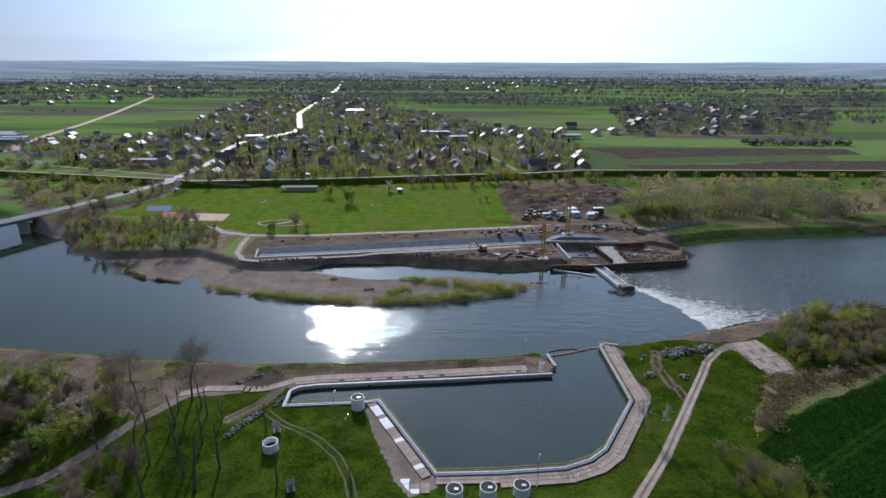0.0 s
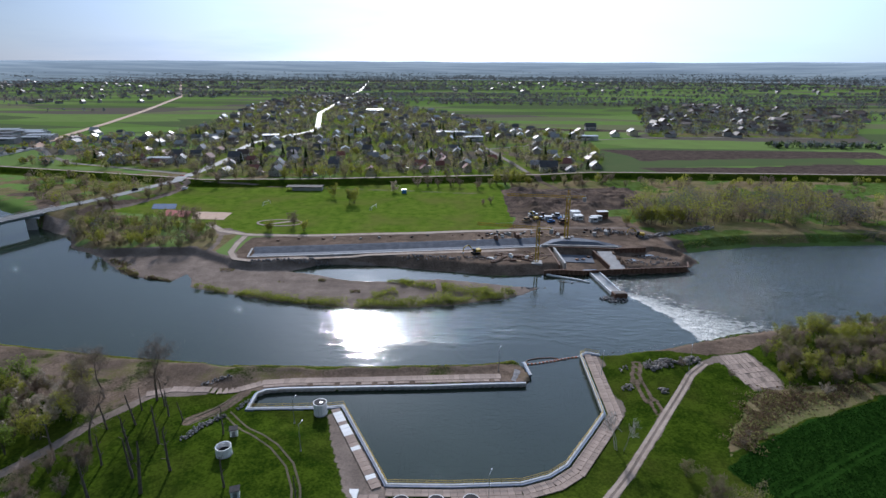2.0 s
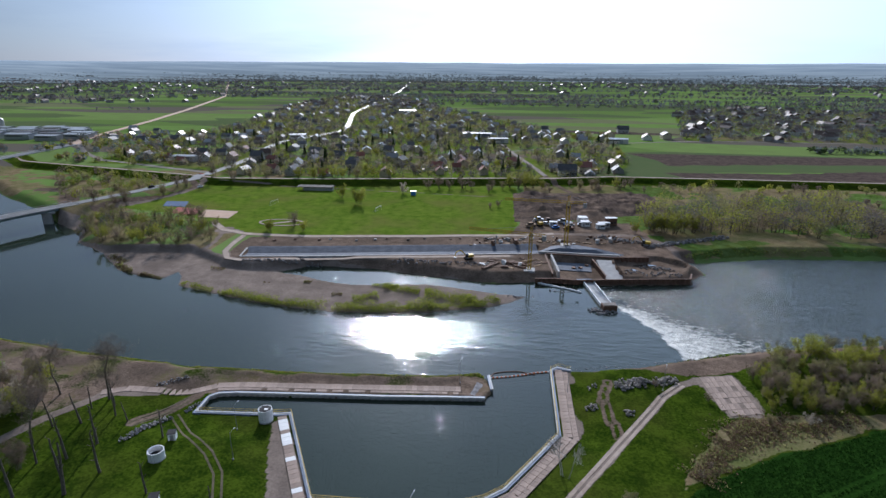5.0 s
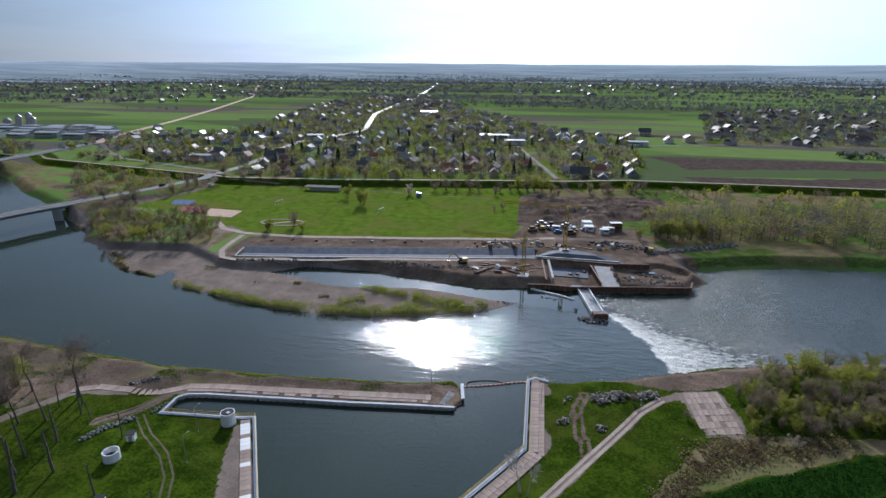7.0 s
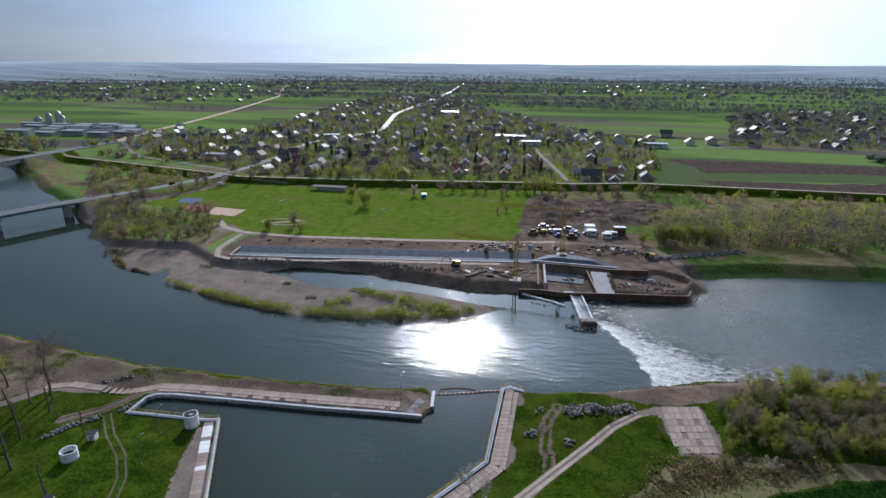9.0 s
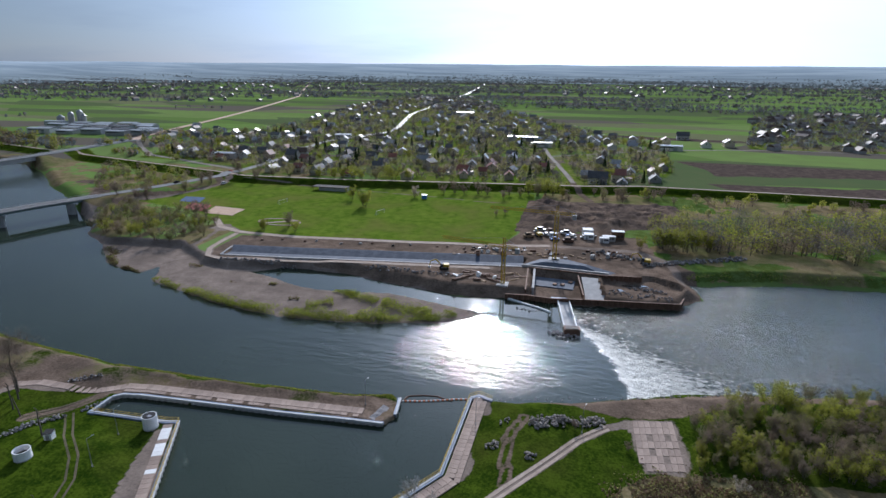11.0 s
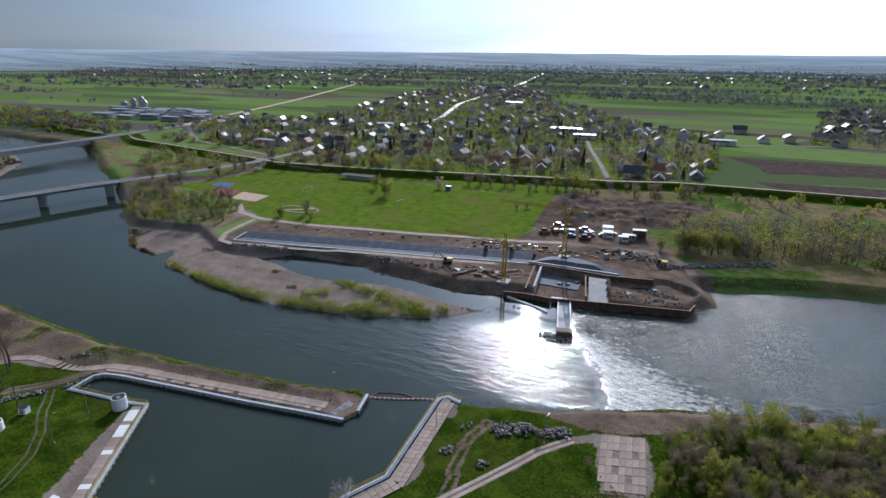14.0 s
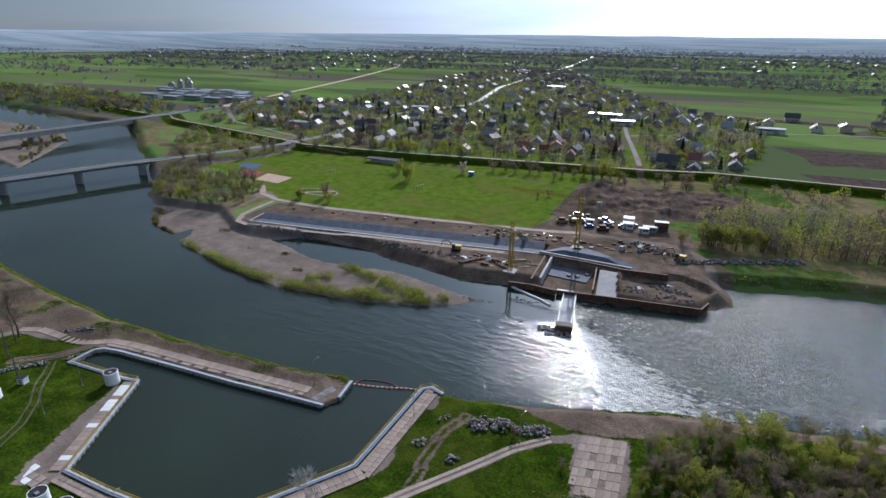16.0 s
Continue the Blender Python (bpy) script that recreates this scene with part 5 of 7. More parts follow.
# ---- tower cranes ----
def lattice_beam(p, q, w, step, chord):
    """Four chords with zigzag bracing between two points."""
    p, q = Vector(p), Vector(q)
    d = (q - p).normalized()
    u = d.cross(Vector((0, 0, 1)) if abs(d.z) < 0.9 else Vector((1, 0, 0))).normalized()
    v = d.cross(u)
    c = [u * (a * w / 2) + v * (b * w / 2) for a, b in ((1, 1), (1, -1), (-1, -1), (-1, 1))]
    n = max(2, int((q - p).length / step))
    segs = [(tuple(p + k), tuple(q + k), chord, chord) for k in c]
    for i in range(n):
        a, b = p + (q - p) * (i / n), p + (q - p) * ((i + 1) / n)
        for k in range(4):
            s, e = (c[k], c[(k + 1) % 4]) if i % 2 else (c[(k + 1) % 4], c[k])
            segs.append((tuple(a + s), tuple(b + e), chord * 0.6, chord * 0.6))
    return tubes(segs, 4)


def tower_crane(x, y, z, h, jib_to, back, label, w=1.5):
    e = thing("tower_crane", label, "crane", "", (x, y, z))
    j = Vector((jib_to[0] - x, jib_to[1] - y, 0))
    d = j.normalized()
    place_mesh("mast", lattice_beam((0, 0, 0), (0, 0, h), w, 1.6, 0.15), M["yellow"], e, "yellow lattice mast")
    place_mesh("jib", lattice_beam((0, 0, h + 0.6), tuple(j + Vector((0, 0, h + 0.6))), 0.9, 1.5, 0.075), M["yellow"], e, "long yellow lattice jib")
    place_mesh("counter_jib", lattice_beam((0, 0, h + 0.6), tuple(-d * back + Vector((0, 0, h + 0.6))), 0.9, 1.4, 0.075), M["yellow"], e)
    place_mesh("tower_head", lattice_beam((0, 0, h + 0.6), (0, 0, h + 4.0), 0.8, 1.0, 0.09), M["yellow"], e)
    t = (0, 0, h + 4.0)
    place_mesh("stay", tubes([(t, tuple(j * 0.7 + Vector((0, 0, h + 1.1))), 0.05, 0.05), (t, tuple(-d * back + Vector((0, 0, h + 1.1))), 0.05, 0.05)], 4), M["steel"], e)
    a = math.degrees(math.atan2(d.y, d.x))
    o = part("counterweight", box((1.6, 1.4, 2.0), (0, 0, 0), 0.05), M["concrete"], e)
    o.matrix_basis = pose(-d.x * back * 0.92, -d.y * back * 0.92, h - 1.6, 0, 0, a)
    o = part("cab", box((1.5, 1.3, 1.8), (0, 0, 0), 0.08), M["white"], e)
    o.matrix_basis = pose(d.y * 1.3, -d.x * 1.3, h - 1.2, 0, 0, a)
    part("base", box((4.6, 4.6, 0.9), (0, 0, -0.3), 0.06), M["concrete"], e)
    return e


tower_crane(63.8, 267.6, 4.6, 20.5, (34.5, 270.5), 8, "tall yellow lattice tower crane on the building site")
tower_crane(46.3, 237.2, 2.6, 15.5, (20, 243), 6, "smaller yellow tower crane by the river bank", 1.2)


# ---- cabins, machines and materials ----
def site_cabin(x, y, lx, ly, h, turn, wall, label, roof="white"):
    t = thing("site_cabin", label, "cabin", "cabins of the building site", (x, y, ground_z(x, y)), turn)
    part("wall", box((lx, ly, h), (0, 0, -0.1), 0.04), M[wall], t)
    part("roof", box((lx + 0.2, ly + 0.2, 0.16), (0, 0, h - 0.096), 0.03), M[roof], t)
    part("door", box((0.9, 0.05, 2.0), (-lx * 0.25, -ly / 2 - 0.03, 0.05), 0.01), M["steel"], t)
    for k in (0.05, 0.3):
        part("window", box((1.0, 0.05, 0.9), (lx * k, -ly / 2 - 0.03, 1.1), 0.01), M["glass"], t)
    return t


site_cabin(77.5, 309.5, 4.6, 4.0, 2.6, 8, "white", "white site office container with pale roof")
site_cabin(76.8, 316, 5.0, 4.4, 3.2, 8, "white", "white site office containers with a pale roof")
site_cabin(87.2, 308, 6.0, 2.5, 2.6, 8, "wall_grey", "grey steel site container beside the offices")
site_cabin(91.5, 313, 6.0, 3.0, 4.0, 8, "rust", "dark red-brown site cabin with a white roof")
site_cabin(85, 305, 4.5, 2.4, 2.5, 8, "white", "small white storage container")
site_cabin(60.5, 307, 4.0, 2.3, 2.4, 0, "white", "small white site cabin among machines")


def vehicle(x, y, turn, paint, label, kind="car", size=(4.4, 1.8, 1.45)):
    L, W, H = size
    t = thing(kind.replace(" ", "_"), label, kind, "vehicles parked on the site" if kind != "excavator" else "", (x, y, ground_z(x, y) + 0.12), turn)
    part("body", box((L, W, H * 0.5), (0, 0, 0.3), 0.12), M[paint], t)
    part("cabin", box((L * 0.55, W * 0.9, H * 0.42), (-L * 0.05, 0, 0.3 + H * 0.5), 0.15), M["black"], t, "dark glazed cabin")
    part("roof_panel", box((L * 0.42, W * 0.8, 0.06), (-L * 0.05, 0, 0.3 + H * 0.925), 0.02), M[paint], t)
    for sx in (-0.32, 0.32):
        for sy in (-0.5, 0.5):
            w = part("tyre", cone(0.34, 0.34, 0.24, (0, 0, -0.12), 14), M["black"], t)
            w.matrix_basis = pose(L * sx, W * sy * 0.92, 0.3, 90, 0, 0)
    return t


def excavator(x, y, turn, label):
    t = thing("excavator", label, "excavator", "", (x, y, ground_z(x, y) + 0.05), turn)
    for s in (-1, 1):
        part("track", box((4.0, 0.6, 0.8), (0, s * 1.15, 0), 0.25), M["black"], t)
    part("chassis", box((2.2, 1.9, 0.5), (0, 0, 0.6), 0.05), M["steel"], t)
    part("engine_house", box((2.6, 2.5, 1.2), (-0.9, 0, 1.104), 0.12), M["yellow"], t)
    part("cab", box((1.4, 1.0, 1.7), (0.9, 0.7, 1.104), 0.1), M["glass"], t)
    P = [(1.0, -0.3, 1.6), (3.4, -0.3, 4.3), (5.6, -0.3, 3.6)]
    place_mesh("boom", tubes([(P[0], P[1], 0.3, 0.26), (P[1], P[2], 0.26, 0.2)], 6), M["yellow"], t)
    place_mesh("stick", tubes([(P[2], (6.2, -0.3, 1.2), 0.2, 0.15)], 6), M["yellow"], t)
    part("bucket", box((0.9, 1.1, 0.8), (6.1, -0.3, 0.5), 0.15), M["steel"], t)
    return t


excavator(19.7, 246.2, 200, "yellow tracked excavator on the canal bank")
excavator(102.4, 277.6, 170, "yellow tracked excavator on the river embankment")
excavator(53, 306, 120, "yellow tracked excavator among parked machines")
rv = random.Random(41)
for k in range(8):
    vehicle(50 + rv.uniform(0, 30), 299 + rv.uniform(0, 13), rv.uniform(0, 180), rv.choice(["wall_grey", "steel", "steel", "blue", "rust", "black", "wall_grey"]), "parked car on the dusty site yard")
for k, (x, y, c) in enumerate(((58, 314, "rust"), (53, 315, "steel"), (68, 300.5, "rust"), (48.5, 303, "wood"), (66, 313, "steel"))):
    vehicle(x, y, rv.uniform(0, 180), c, "dusty lorry standing on the site yard", "lorry", (5.6, 2.2, 2.3))
for x, y, c in ((-196.5, 405, "red"), (-178, 371, "white"), (-203, 470, "white"), (-200, 350, "black")):
    vehicle(x, y, 80, c, "car on the village road")


def stack(x, y, turn, mat, label, nx, nz, size, name="timber_stack", category="material stack"):
    """Boards, beams or boxes stacked in layers."""
    t = thing(name, label, category, "material stacks on the site", (x, y, ground_z(x, y)), turn)
    me = None
    r = random.Random(int(x * 7 + y * 3))
    for i in range(nx):
        for k in range(nz):
            if k == nz - 1 and k and r.random() < 0.35:
                continue
            if me is None:
                o = part("piece", box(size, (0, 0, 0), 0.03), M[mat], t)
                me = o.data
            else:
                o = new("piece", me)
                o.parent = t
            o.matrix_basis = pose(r.uniform(-0.3, 0.3), (i - nx / 2) * (size[1] + 0.07), k * (size[2] + 0.01), 0, 0, r.uniform(-3, 3))
    return t


rs = random.Random(52)
for k in range(26):
    x = 18 + k * 3.1 + rs.uniform(-1, 1)
    y = 268 + 0.19 * (x - 18) + rs.uniform(-2.2, 3.5)
    m, size = rs.choice((("rust", (3.5, 0.25, 0.3)), ("wood", (3.0, 0.6, 0.25)), ("concrete", (2.2, 1.0, 0.8)), ("steel", (4.0, 0.3, 0.3)), ("rust", (2.0, 1.4, 1.2)), ("wood", (2.4, 0.5, 0.5))))
    stack(x, y, rs.uniform(-20, 30), m, {"rust": "stack of rusty steel beams on bare soil", "wood": "stack of formwork timber on bare soil", "concrete": "stack of grey concrete blocks", "steel": "bundle of grey scaffold tubes", "yellow": "stack of yellow formwork girders"}[m], rs.randint(2, 5), rs.randint(1, 3), tuple(q * 0.72 for q in size))
for k in range(30):
    x = 24 + rs.uniform(0, 28)
    y = 234 + 0.2 * (x - 24) + rs.uniform(0, 12)
    m, size = rs.choice((("rust", (6.0, 0.2, 0.2)), ("wood", (4.5, 0.2, 0.15)), ("wood", (5.5, 0.25, 0.2)), ("white", (1.0, 0.7, 0.5)), ("rust", (3.0, 0.4, 0.3)), ("rust", (7.5, 0.25, 0.25))))
    stack(x, y, rs.uniform(-60, 60), m, {"rust": "loose rusty steel piles on trodden soil", "wood": "loose formwork boards on trodden soil", "white": "white sacks and crates on trodden soil", "blue": "blue plastic crates on trodden soil"}[m], rs.randint(2, 6), rs.randint(1, 3), size)
for k in range(14):
    stack(-75 + k * 9 + rs.uniform(-3, 3), 262.5 + k * 1.35 + rs.uniform(-1.5, 2), rs.uniform(0, 90), rs.choice(["concrete", "rust", "black"]), "small pile of building material beside the channel", 2, 2, (1.1, 0.5, 0.35))
for k in range(46):
    x = rs.uniform(18, 100)
    y = 274 + 0.2 * (x - 18) + rs.uniform(-4, 5)
    m, size = rs.choice((("rust", (2.0, 0.5, 0.5)), ("wood", (2.5, 0.4, 0.3)), ("black", (1.2, 1.0, 0.8)), ("wall_grey", (1.5, 1.2, 1.0)), ("steel", (2.2, 0.3, 0.4)), ("rust", (1.2, 1.2, 1.3))))
    stack(x, y, rs.uniform(0, 180), m, "odd heap of weathered building material on the site", rs.randint(1, 3), rs.randint(1, 2), tuple(q * 0.7 for q in size))
stone_pile([(-79 + k * 2.2, 231.2 + k * 0.42, 1.5, 8) for k in range(16)], "dark rubble along the foot of the channel track", DARK_STONES, (0.5, 1.2), 0.8, 26)
stone_pile([(-12 + k * 3.2, 240.5 - 0.05 * k, 2.6, 9) for k in range(14)], "clods and rubble on the raw earth bank", DARK_STONES, (0.4, 1.3), 0.9, 27)
stone_pile([(88 + k * 3.0, 244 + 2.0 * math.sin(k * 1.7), 2.6, 9) for k in range(8)], "dark rubble on the cofferdam fill", DARK_STONES, (0.4, 1.1), 0.5, 28)


def puddle(x, y, rx, ry, z, turn, seed):
    """A flat pool with an uneven rim; the ground stands out of it."""
    r = random.Random(seed)
    rim = []
    for k in range(28):
        a = k * math.pi / 14
        q = 0.8 + 0.25 * math.sin(2 * a + seed) + 0.12 * math.sin(5 * a + 2 * seed) + r.uniform(-0.05, 0.05)
        rim.append((math.cos(a) * rx * q, math.sin(a) * ry * q))
    v = [(p, q, h) for h in (0.0, -0.4) for p, q in rim]
    ob = mesh_object("puddle", v, [tuple(range(28))] + [(k, k + 28, (k + 1) % 28 + 28, (k + 1) % 28) for k in range(28)], M["puddle"])
    ob.matrix_basis = pose(x, y, z, 0, 0, turn)
    return tagged(ob, "still muddy pool on the bare building ground", "puddle", "pools on the building site")


puddle(90.5, 244.5, 4.2, 6.0, 1.12, 10, 1)
puddle(99.5, 254.5, 6.5, 1.6, 1.35, 8, 2)
bags = thing("sandbag_row", "row of pale sandbags curving into the river", "sandbags")
me = None
for k, (x, y, a) in enumerate(along([(50, 229.6), (56, 226.8), (62, 224.4), (66.5, 221.5)], 0.8)):
    if me is None:
        o = part("sandbag", box((0.95, 0.9, 0.75), (0, 0, -0.2), 0.2), M["white"], bags)
        me = o.data
    else:
        o = new("sandbag", me)
        o.parent = bags
    o.matrix_basis = pose(x, y, rs.uniform(-0.05, 0.1), 0, 0, a + rs.uniform(-15, 15))

# ---- sports ground ----
def court(poly, mat, label, z=0.12):
    """A thin surfaced sheet draped over the ground between four corners."""
    a, b, c, d = (Vector(p) for p in poly)
    n, v = 9, []
    for j in range(n):
        for i in range(n):
            p = a.lerp(b, i / (n - 1)).lerp(d.lerp(c, i / (n - 1)), j / (n - 1))
            v.append((p.x, p.y, ground_z(p.x, p.y) + z))
    ob = mesh_object("sports_court", v, grid_faces(n, n), M[mat])
    sol = ob.modifiers.new("thickness", "SOLIDIFY")
    sol.thickness, sol.offset = 0.3, -1
    return tagged(ob, label, "sports court")


court([(-138, 297.5), (-119.5, 297.0), (-120.5, 311.5), (-142.5, 314)], "sand_court", "sandy volleyball court on the meadow")
court([(-158, 304), (-142, 301), (-145.5, 314.5), (-162, 317)], "red_court", "dark red sports court on the meadow")
court([(-172, 318), (-158, 319), (-163, 331), (-177, 330)], "blue_court", "blue and red sports court on the meadow")
ring = thing("skating_loop", "oval pale paved loop on the meadow", "path")
el = [(-86.6 + 12 * math.cos(a * math.pi / 20), 293 + 6.2 * math.sin(a * math.pi / 20)) for a in range(41)]
zr = max(ground_z(x, y) for x, y in el)
mesh_object("paving", *band(el, 0.6, -0.6, zr - 0.6, zr + 0.08), M["slab"], ring)
mesh_object("cross_path", *band([(-93, 288.5), (-86, 293), (-79.5, 297)], 1.0, -1.0, zr - 0.6, zr + 0.09), M["slab"], ring)


def goal(x, y, turn):
    t = thing("football_goal", "white football goal on the meadow", "goal", "football goals", (x, y, ground_z(x, y)), turn)
    place_mesh("frame", tubes([((-3.6, 0, 0), (-3.6, 0, 2.4), 0.09, 0.09), ((3.6, 0, 0), (3.6, 0, 2.4), 0.09, 0.09), ((-3.6, 0, 2.4), (3.6, 0, 2.4), 0.09, 0.09)], 6), M["white"], t)
    place_mesh("net_frame", tubes([((s * 3.6, 0, 2.4), (s * 3.6, 1.6, 0), 0.05, 0.05) for s in (-1, 1)] + [((-3.6, 1.6, 0.05), (3.6, 1.6, 0.05), 0.05, 0.05)], 5), M["steel"], t)
    return t


goal(-107.2, 332, 75)
goal(-40.2, 325.5, 75)
pav = thing("park_pavilion", "long low dark-roofed shelter at the edge of the meadow", "pavilion", "", (-96, 375.5, ground_z(-96, 375.5)), 2)
part("wall", box((20, 5, 2.6), (2, 0, -0.2), 0.05), M["wall_grey"], pav)
part("roof", box((25, 7.5, 0.35), (0, 0, 2.404), 0.08), M["roofing"], pav)
for x in (-11.5, -8.5):
    part("post", cone(0.1, 0.1, 2.6, (x, -3, -0.2), 8), M["wood"], pav)
kiosk = thing("kiosk", "small blue kiosk beside the park trees", "kiosk", "", (-27, 369, ground_z(-27, 369)), 5)
part("wall", box((3, 2.4, 2.5), (0, 0, -0.1), 0.05), M["blue"], kiosk)
part("roof", box((3.4, 2.8, 0.2), (0, 0, 2.404), 0.05), M["steel"], kiosk)


# ---- houses ----
def house_kind(seed, windows):
    """A gabled house; the ridge runs along x."""
    r = random.Random(seed)
    L, W, H, R = r.uniform(9, 13), r.uniform(7.5, 10), r.uniform(3.2, 5.6), r.uniform(2.6, 4.2)
    wall, roof = r.choice(["wall_white", "wall_white", "wall_cream", "wall_grey"]), r.choice(["roof_grey", "roof_grey", "roof_brown", "roof_red", "roof_pale"])
    tone = {"wall_white": "white", "wall_cream": "cream", "wall_grey": "grey"}[wall]
    rt = {"roof_grey": "dark grey", "roof_brown": "brown", "roof_red": "red tiled", "roof_pale": "pale metal"}[roof]
    t = thing("house", f"{tone} rendered village house with a {rt} gabled roof", "house", "village houses")
    bm = box((L, W, H), (0, 0, -0.3))
    for s in (-1, 1):
        x = s * L / 2
        a, b, c = bm.verts.new((x, -W / 2, H - 0.3)), bm.verts.new((x, W / 2, H - 0.3)), bm.verts.new((x, 0, H - 0.3 + R * 0.96))
        bm.faces.new((a, b, c) if s > 0 else (b, a, c))
    part("wall", bm, M[wall], t)
    bm = bmesh.new()
    o, th = 0.6, 0.22
    pts = [(-W / 2 - o, H - 0.3 - o * 2 * R / W), (0, H - 0.3 + R), (W / 2 + o, H - 0.3 - o * 2 * R / W)]
    prof = pts + [(y, z - th) for y, z in reversed(pts)]
    rings = [[bm.verts.new((x, y, z + th)) for y, z in prof] for x in (-L / 2 - 0.5, L / 2 + 0.5)]
    for i in range(6):
        j = (i + 1) % 6
        bm.faces.new((rings[0][i], rings[0][j], rings[1][j], rings[1][i]))
    bm.faces.new(rings[0])
    bm.faces.new(list(reversed(rings[1])))
    rf = part("roof", bm, M[roof], t)
    part("chimney", box((0.7, 0.7, 1.8), (L * 0.2, W * 0.12, H + R * 0.6)), M["brick"], rf)
    if windows:
        for s in (-1, 1):
            for k in (-0.3, 0.02, 0.32):
                w = part("window", box((1.3, 0.1, 1.3), (L * k, s * (W / 2 + 0.02), 0.8)), M["glass"], t)
            w = part("window", box((0.1, 1.2, 1.2), (s * (L / 2 + 0.02), 0.5, H - 0.1)), M["glass"], t)
        part("door", box((1.0, 0.1, 2.1), (L * 0.17, -W / 2 - 0.03, -0.1)), M["wood"], t)
    if r.random() < 0.5:
        part("annex", box((4.5, 4.2, 2.7), (L / 2 + 2.3, -W * 0.15, -0.3), 0.05), M[wall], t)
        part("annex_roof", box((4.9, 4.6, 0.25), (L / 2 + 2.4, -W * 0.15, 2.404), 0.05), M[roof], t)
    return t


NEAR_HOUSES, FAR_HOUSES = Kind([house_kind(100 + k, True) for k in range(9)]), Kind([house_kind(200 + k, False) for k in range(9)])
WEST_EDGE = [(-470, 700), (-345, 640), (-345, 520), (-400, 560)]
rh = random.Random(77)
taken = []
lanes = [MAIN_ROAD, SIDE_ROAD, [(-330, 560), (-270, 545), (-214, 560)], [(-200, 425), (-260, 445), (-330, 470), (-420, 545)], [(35, 574), (140, 650), (260, 690), (420, 690)]]


def clear_of(x, y, gap, spots):
    return all((x - a) ** 2 + (y - b) ** 2 > gap * gap for a, b in spots)


def lane_dist(x, y):
    return min(float(line_dist(l, np.array([x]), np.array([y]))[0][0]) for l in lanes)


def in_poly(poly, x, y):
    return float(inside(poly, np.array([x]), np.array([y]))[0])


def settle_houses(poly, n, gap, near_y):
    xs, ys = [p[0] for p in poly], [p[1] for p in poly]
    left, tries = n, 0
    while left and tries < n * 40:
        tries += 1
        y = min(ys) + (max(ys) - min(ys)) * rh.random() ** 1.4
        x = rh.uniform(min(xs), max(xs))
        g = gap * (1 + max(0, y - 700) / 1500)
        if in_poly(poly, x, y) < 0 or lane_dist(x, y) < 11 or not clear_of(x, y, g, taken) or ground_z(x, y) > 5:
            continue
        taken.append((x, y))
        left -= 1
        (NEAR_HOUSES if y < near_y else FAR_HOUSES).put(x, y, rh.uniform(0.68, 0.95), rh.choice([0, 90, 12, 102, -8, 82]) + rh.uniform(-6, 6), rh)


settle_houses(VILLAGE, 272, 15.5, 540)
settle_houses(WEST_EDGE, 12, 20, 100)
for x, y in ((129, 503), (117, 505), (150, 700), (190, 690), (215, 705), (95, 470), (80, 455), (175, 760), (-230, 470), (-245, 480), (-260, 500)):
    if clear_of(x, y, 12, taken):
        taken.append((x, y))
        NEAR_HOUSES.put(x, y, 1.05, rh.choice([0, 90, 10]), rh)
NEAR_HOUSES.finish()
FAR_HOUSES.finish()


def hall(x, y, lx, ly, h, turn, wall, roof, label, name="factory_hall", category="factory hall", z=None):
    t = thing(name, label, category, "halls of the works", (x, y, ground_z(x, y)), turn)
    part("wall", box((lx, ly, h), (0, 0, -0.4), 0.05), M[wall], t)
    bm = bmesh.new()
    n = 5
    rows = [[bm.verts.new((s * (lx / 2 + 0.3), -ly / 2 - 0.3 + (ly + 0.6) * k / (n - 1), h - 0.39 + 0.06 * ly * math.sin(math.pi * k / (n - 1)) + d)) for k in range(n)] for d in (0, 0.3) for s in (-1, 1)]
    for a, b in ((rows[0], rows[1]), (rows[3], rows[2])):
        for k in range(n - 1):
            bm.faces.new((a[k], b[k], b[k + 1], a[k + 1]))
    for a, b in ((rows[0], rows[2]), (rows[1], rows[3])):
        for k in range(n - 1):
            bm.faces.new((a[k], a[k + 1], b[k + 1], b[k]))
    part("roof", bm, M[roof], t)
    part("gate", box((4, 0.12, 4), (lx * 0.2, -ly / 2 - 0.05, -0.2)), M["steel"], t)
    part("window_band", box((lx * 0.7, 0.1, 1.0), (-lx * 0.08, -ly / 2 - 0.04, h * 0.6)), M["glass"], t)
    return t


rf = random.Random(91)
for k in range(20):
    u, v = k % 5, k // 5
    x, y = -640 + u * 34 + v * 20 + rf.uniform(-4, 4), 650 - v * 24 + u * 3 + rf.uniform(-5, 5)
    hall(x, y, rf.uniform(22, 32), rf.uniform(10, 15), rf.uniform(4, 6.5), 4 + rf.uniform(-4, 4), rf.choice(["wall_grey", "wall_white", "steel"]), rf.choice(["roof_pale", "roof_grey", "roof_pale", "steel"]), "long low grey works hall with a shallow roof")
for x, y, r, h in ((-640, 668, 4, 14), (-628, 672, 4, 17), (-618, 668, 3.5, 12), (-652, 662, 5, 10)):
    t = thing("silo", "pale round silo above the works halls", "silo", "silos of the works", (x, y, ground_z(x, y)))
    part("shell", cone(r, r, h, n=20), M["concrete"], t)
    part("roof", cone(r + 0.2, r * 0.3, 3, (0, 0, h + 0.004), 20), M["roof_pale"], t)
for x, y, lx, ly, a in ((-6, 686, 34, 10, 0), (20, 640, 22, 9, 10), (150, 655, 24, 10, 0), (-210, 640, 18, 12, 15), (-250, 475, 20, 9, 5), (-150, 1010, 30, 12, 0)):
    hall(x, y, lx, ly, 5, a, "wall_white", "roof_pale", "long white building with a shining pale roof", "long_building", "building")


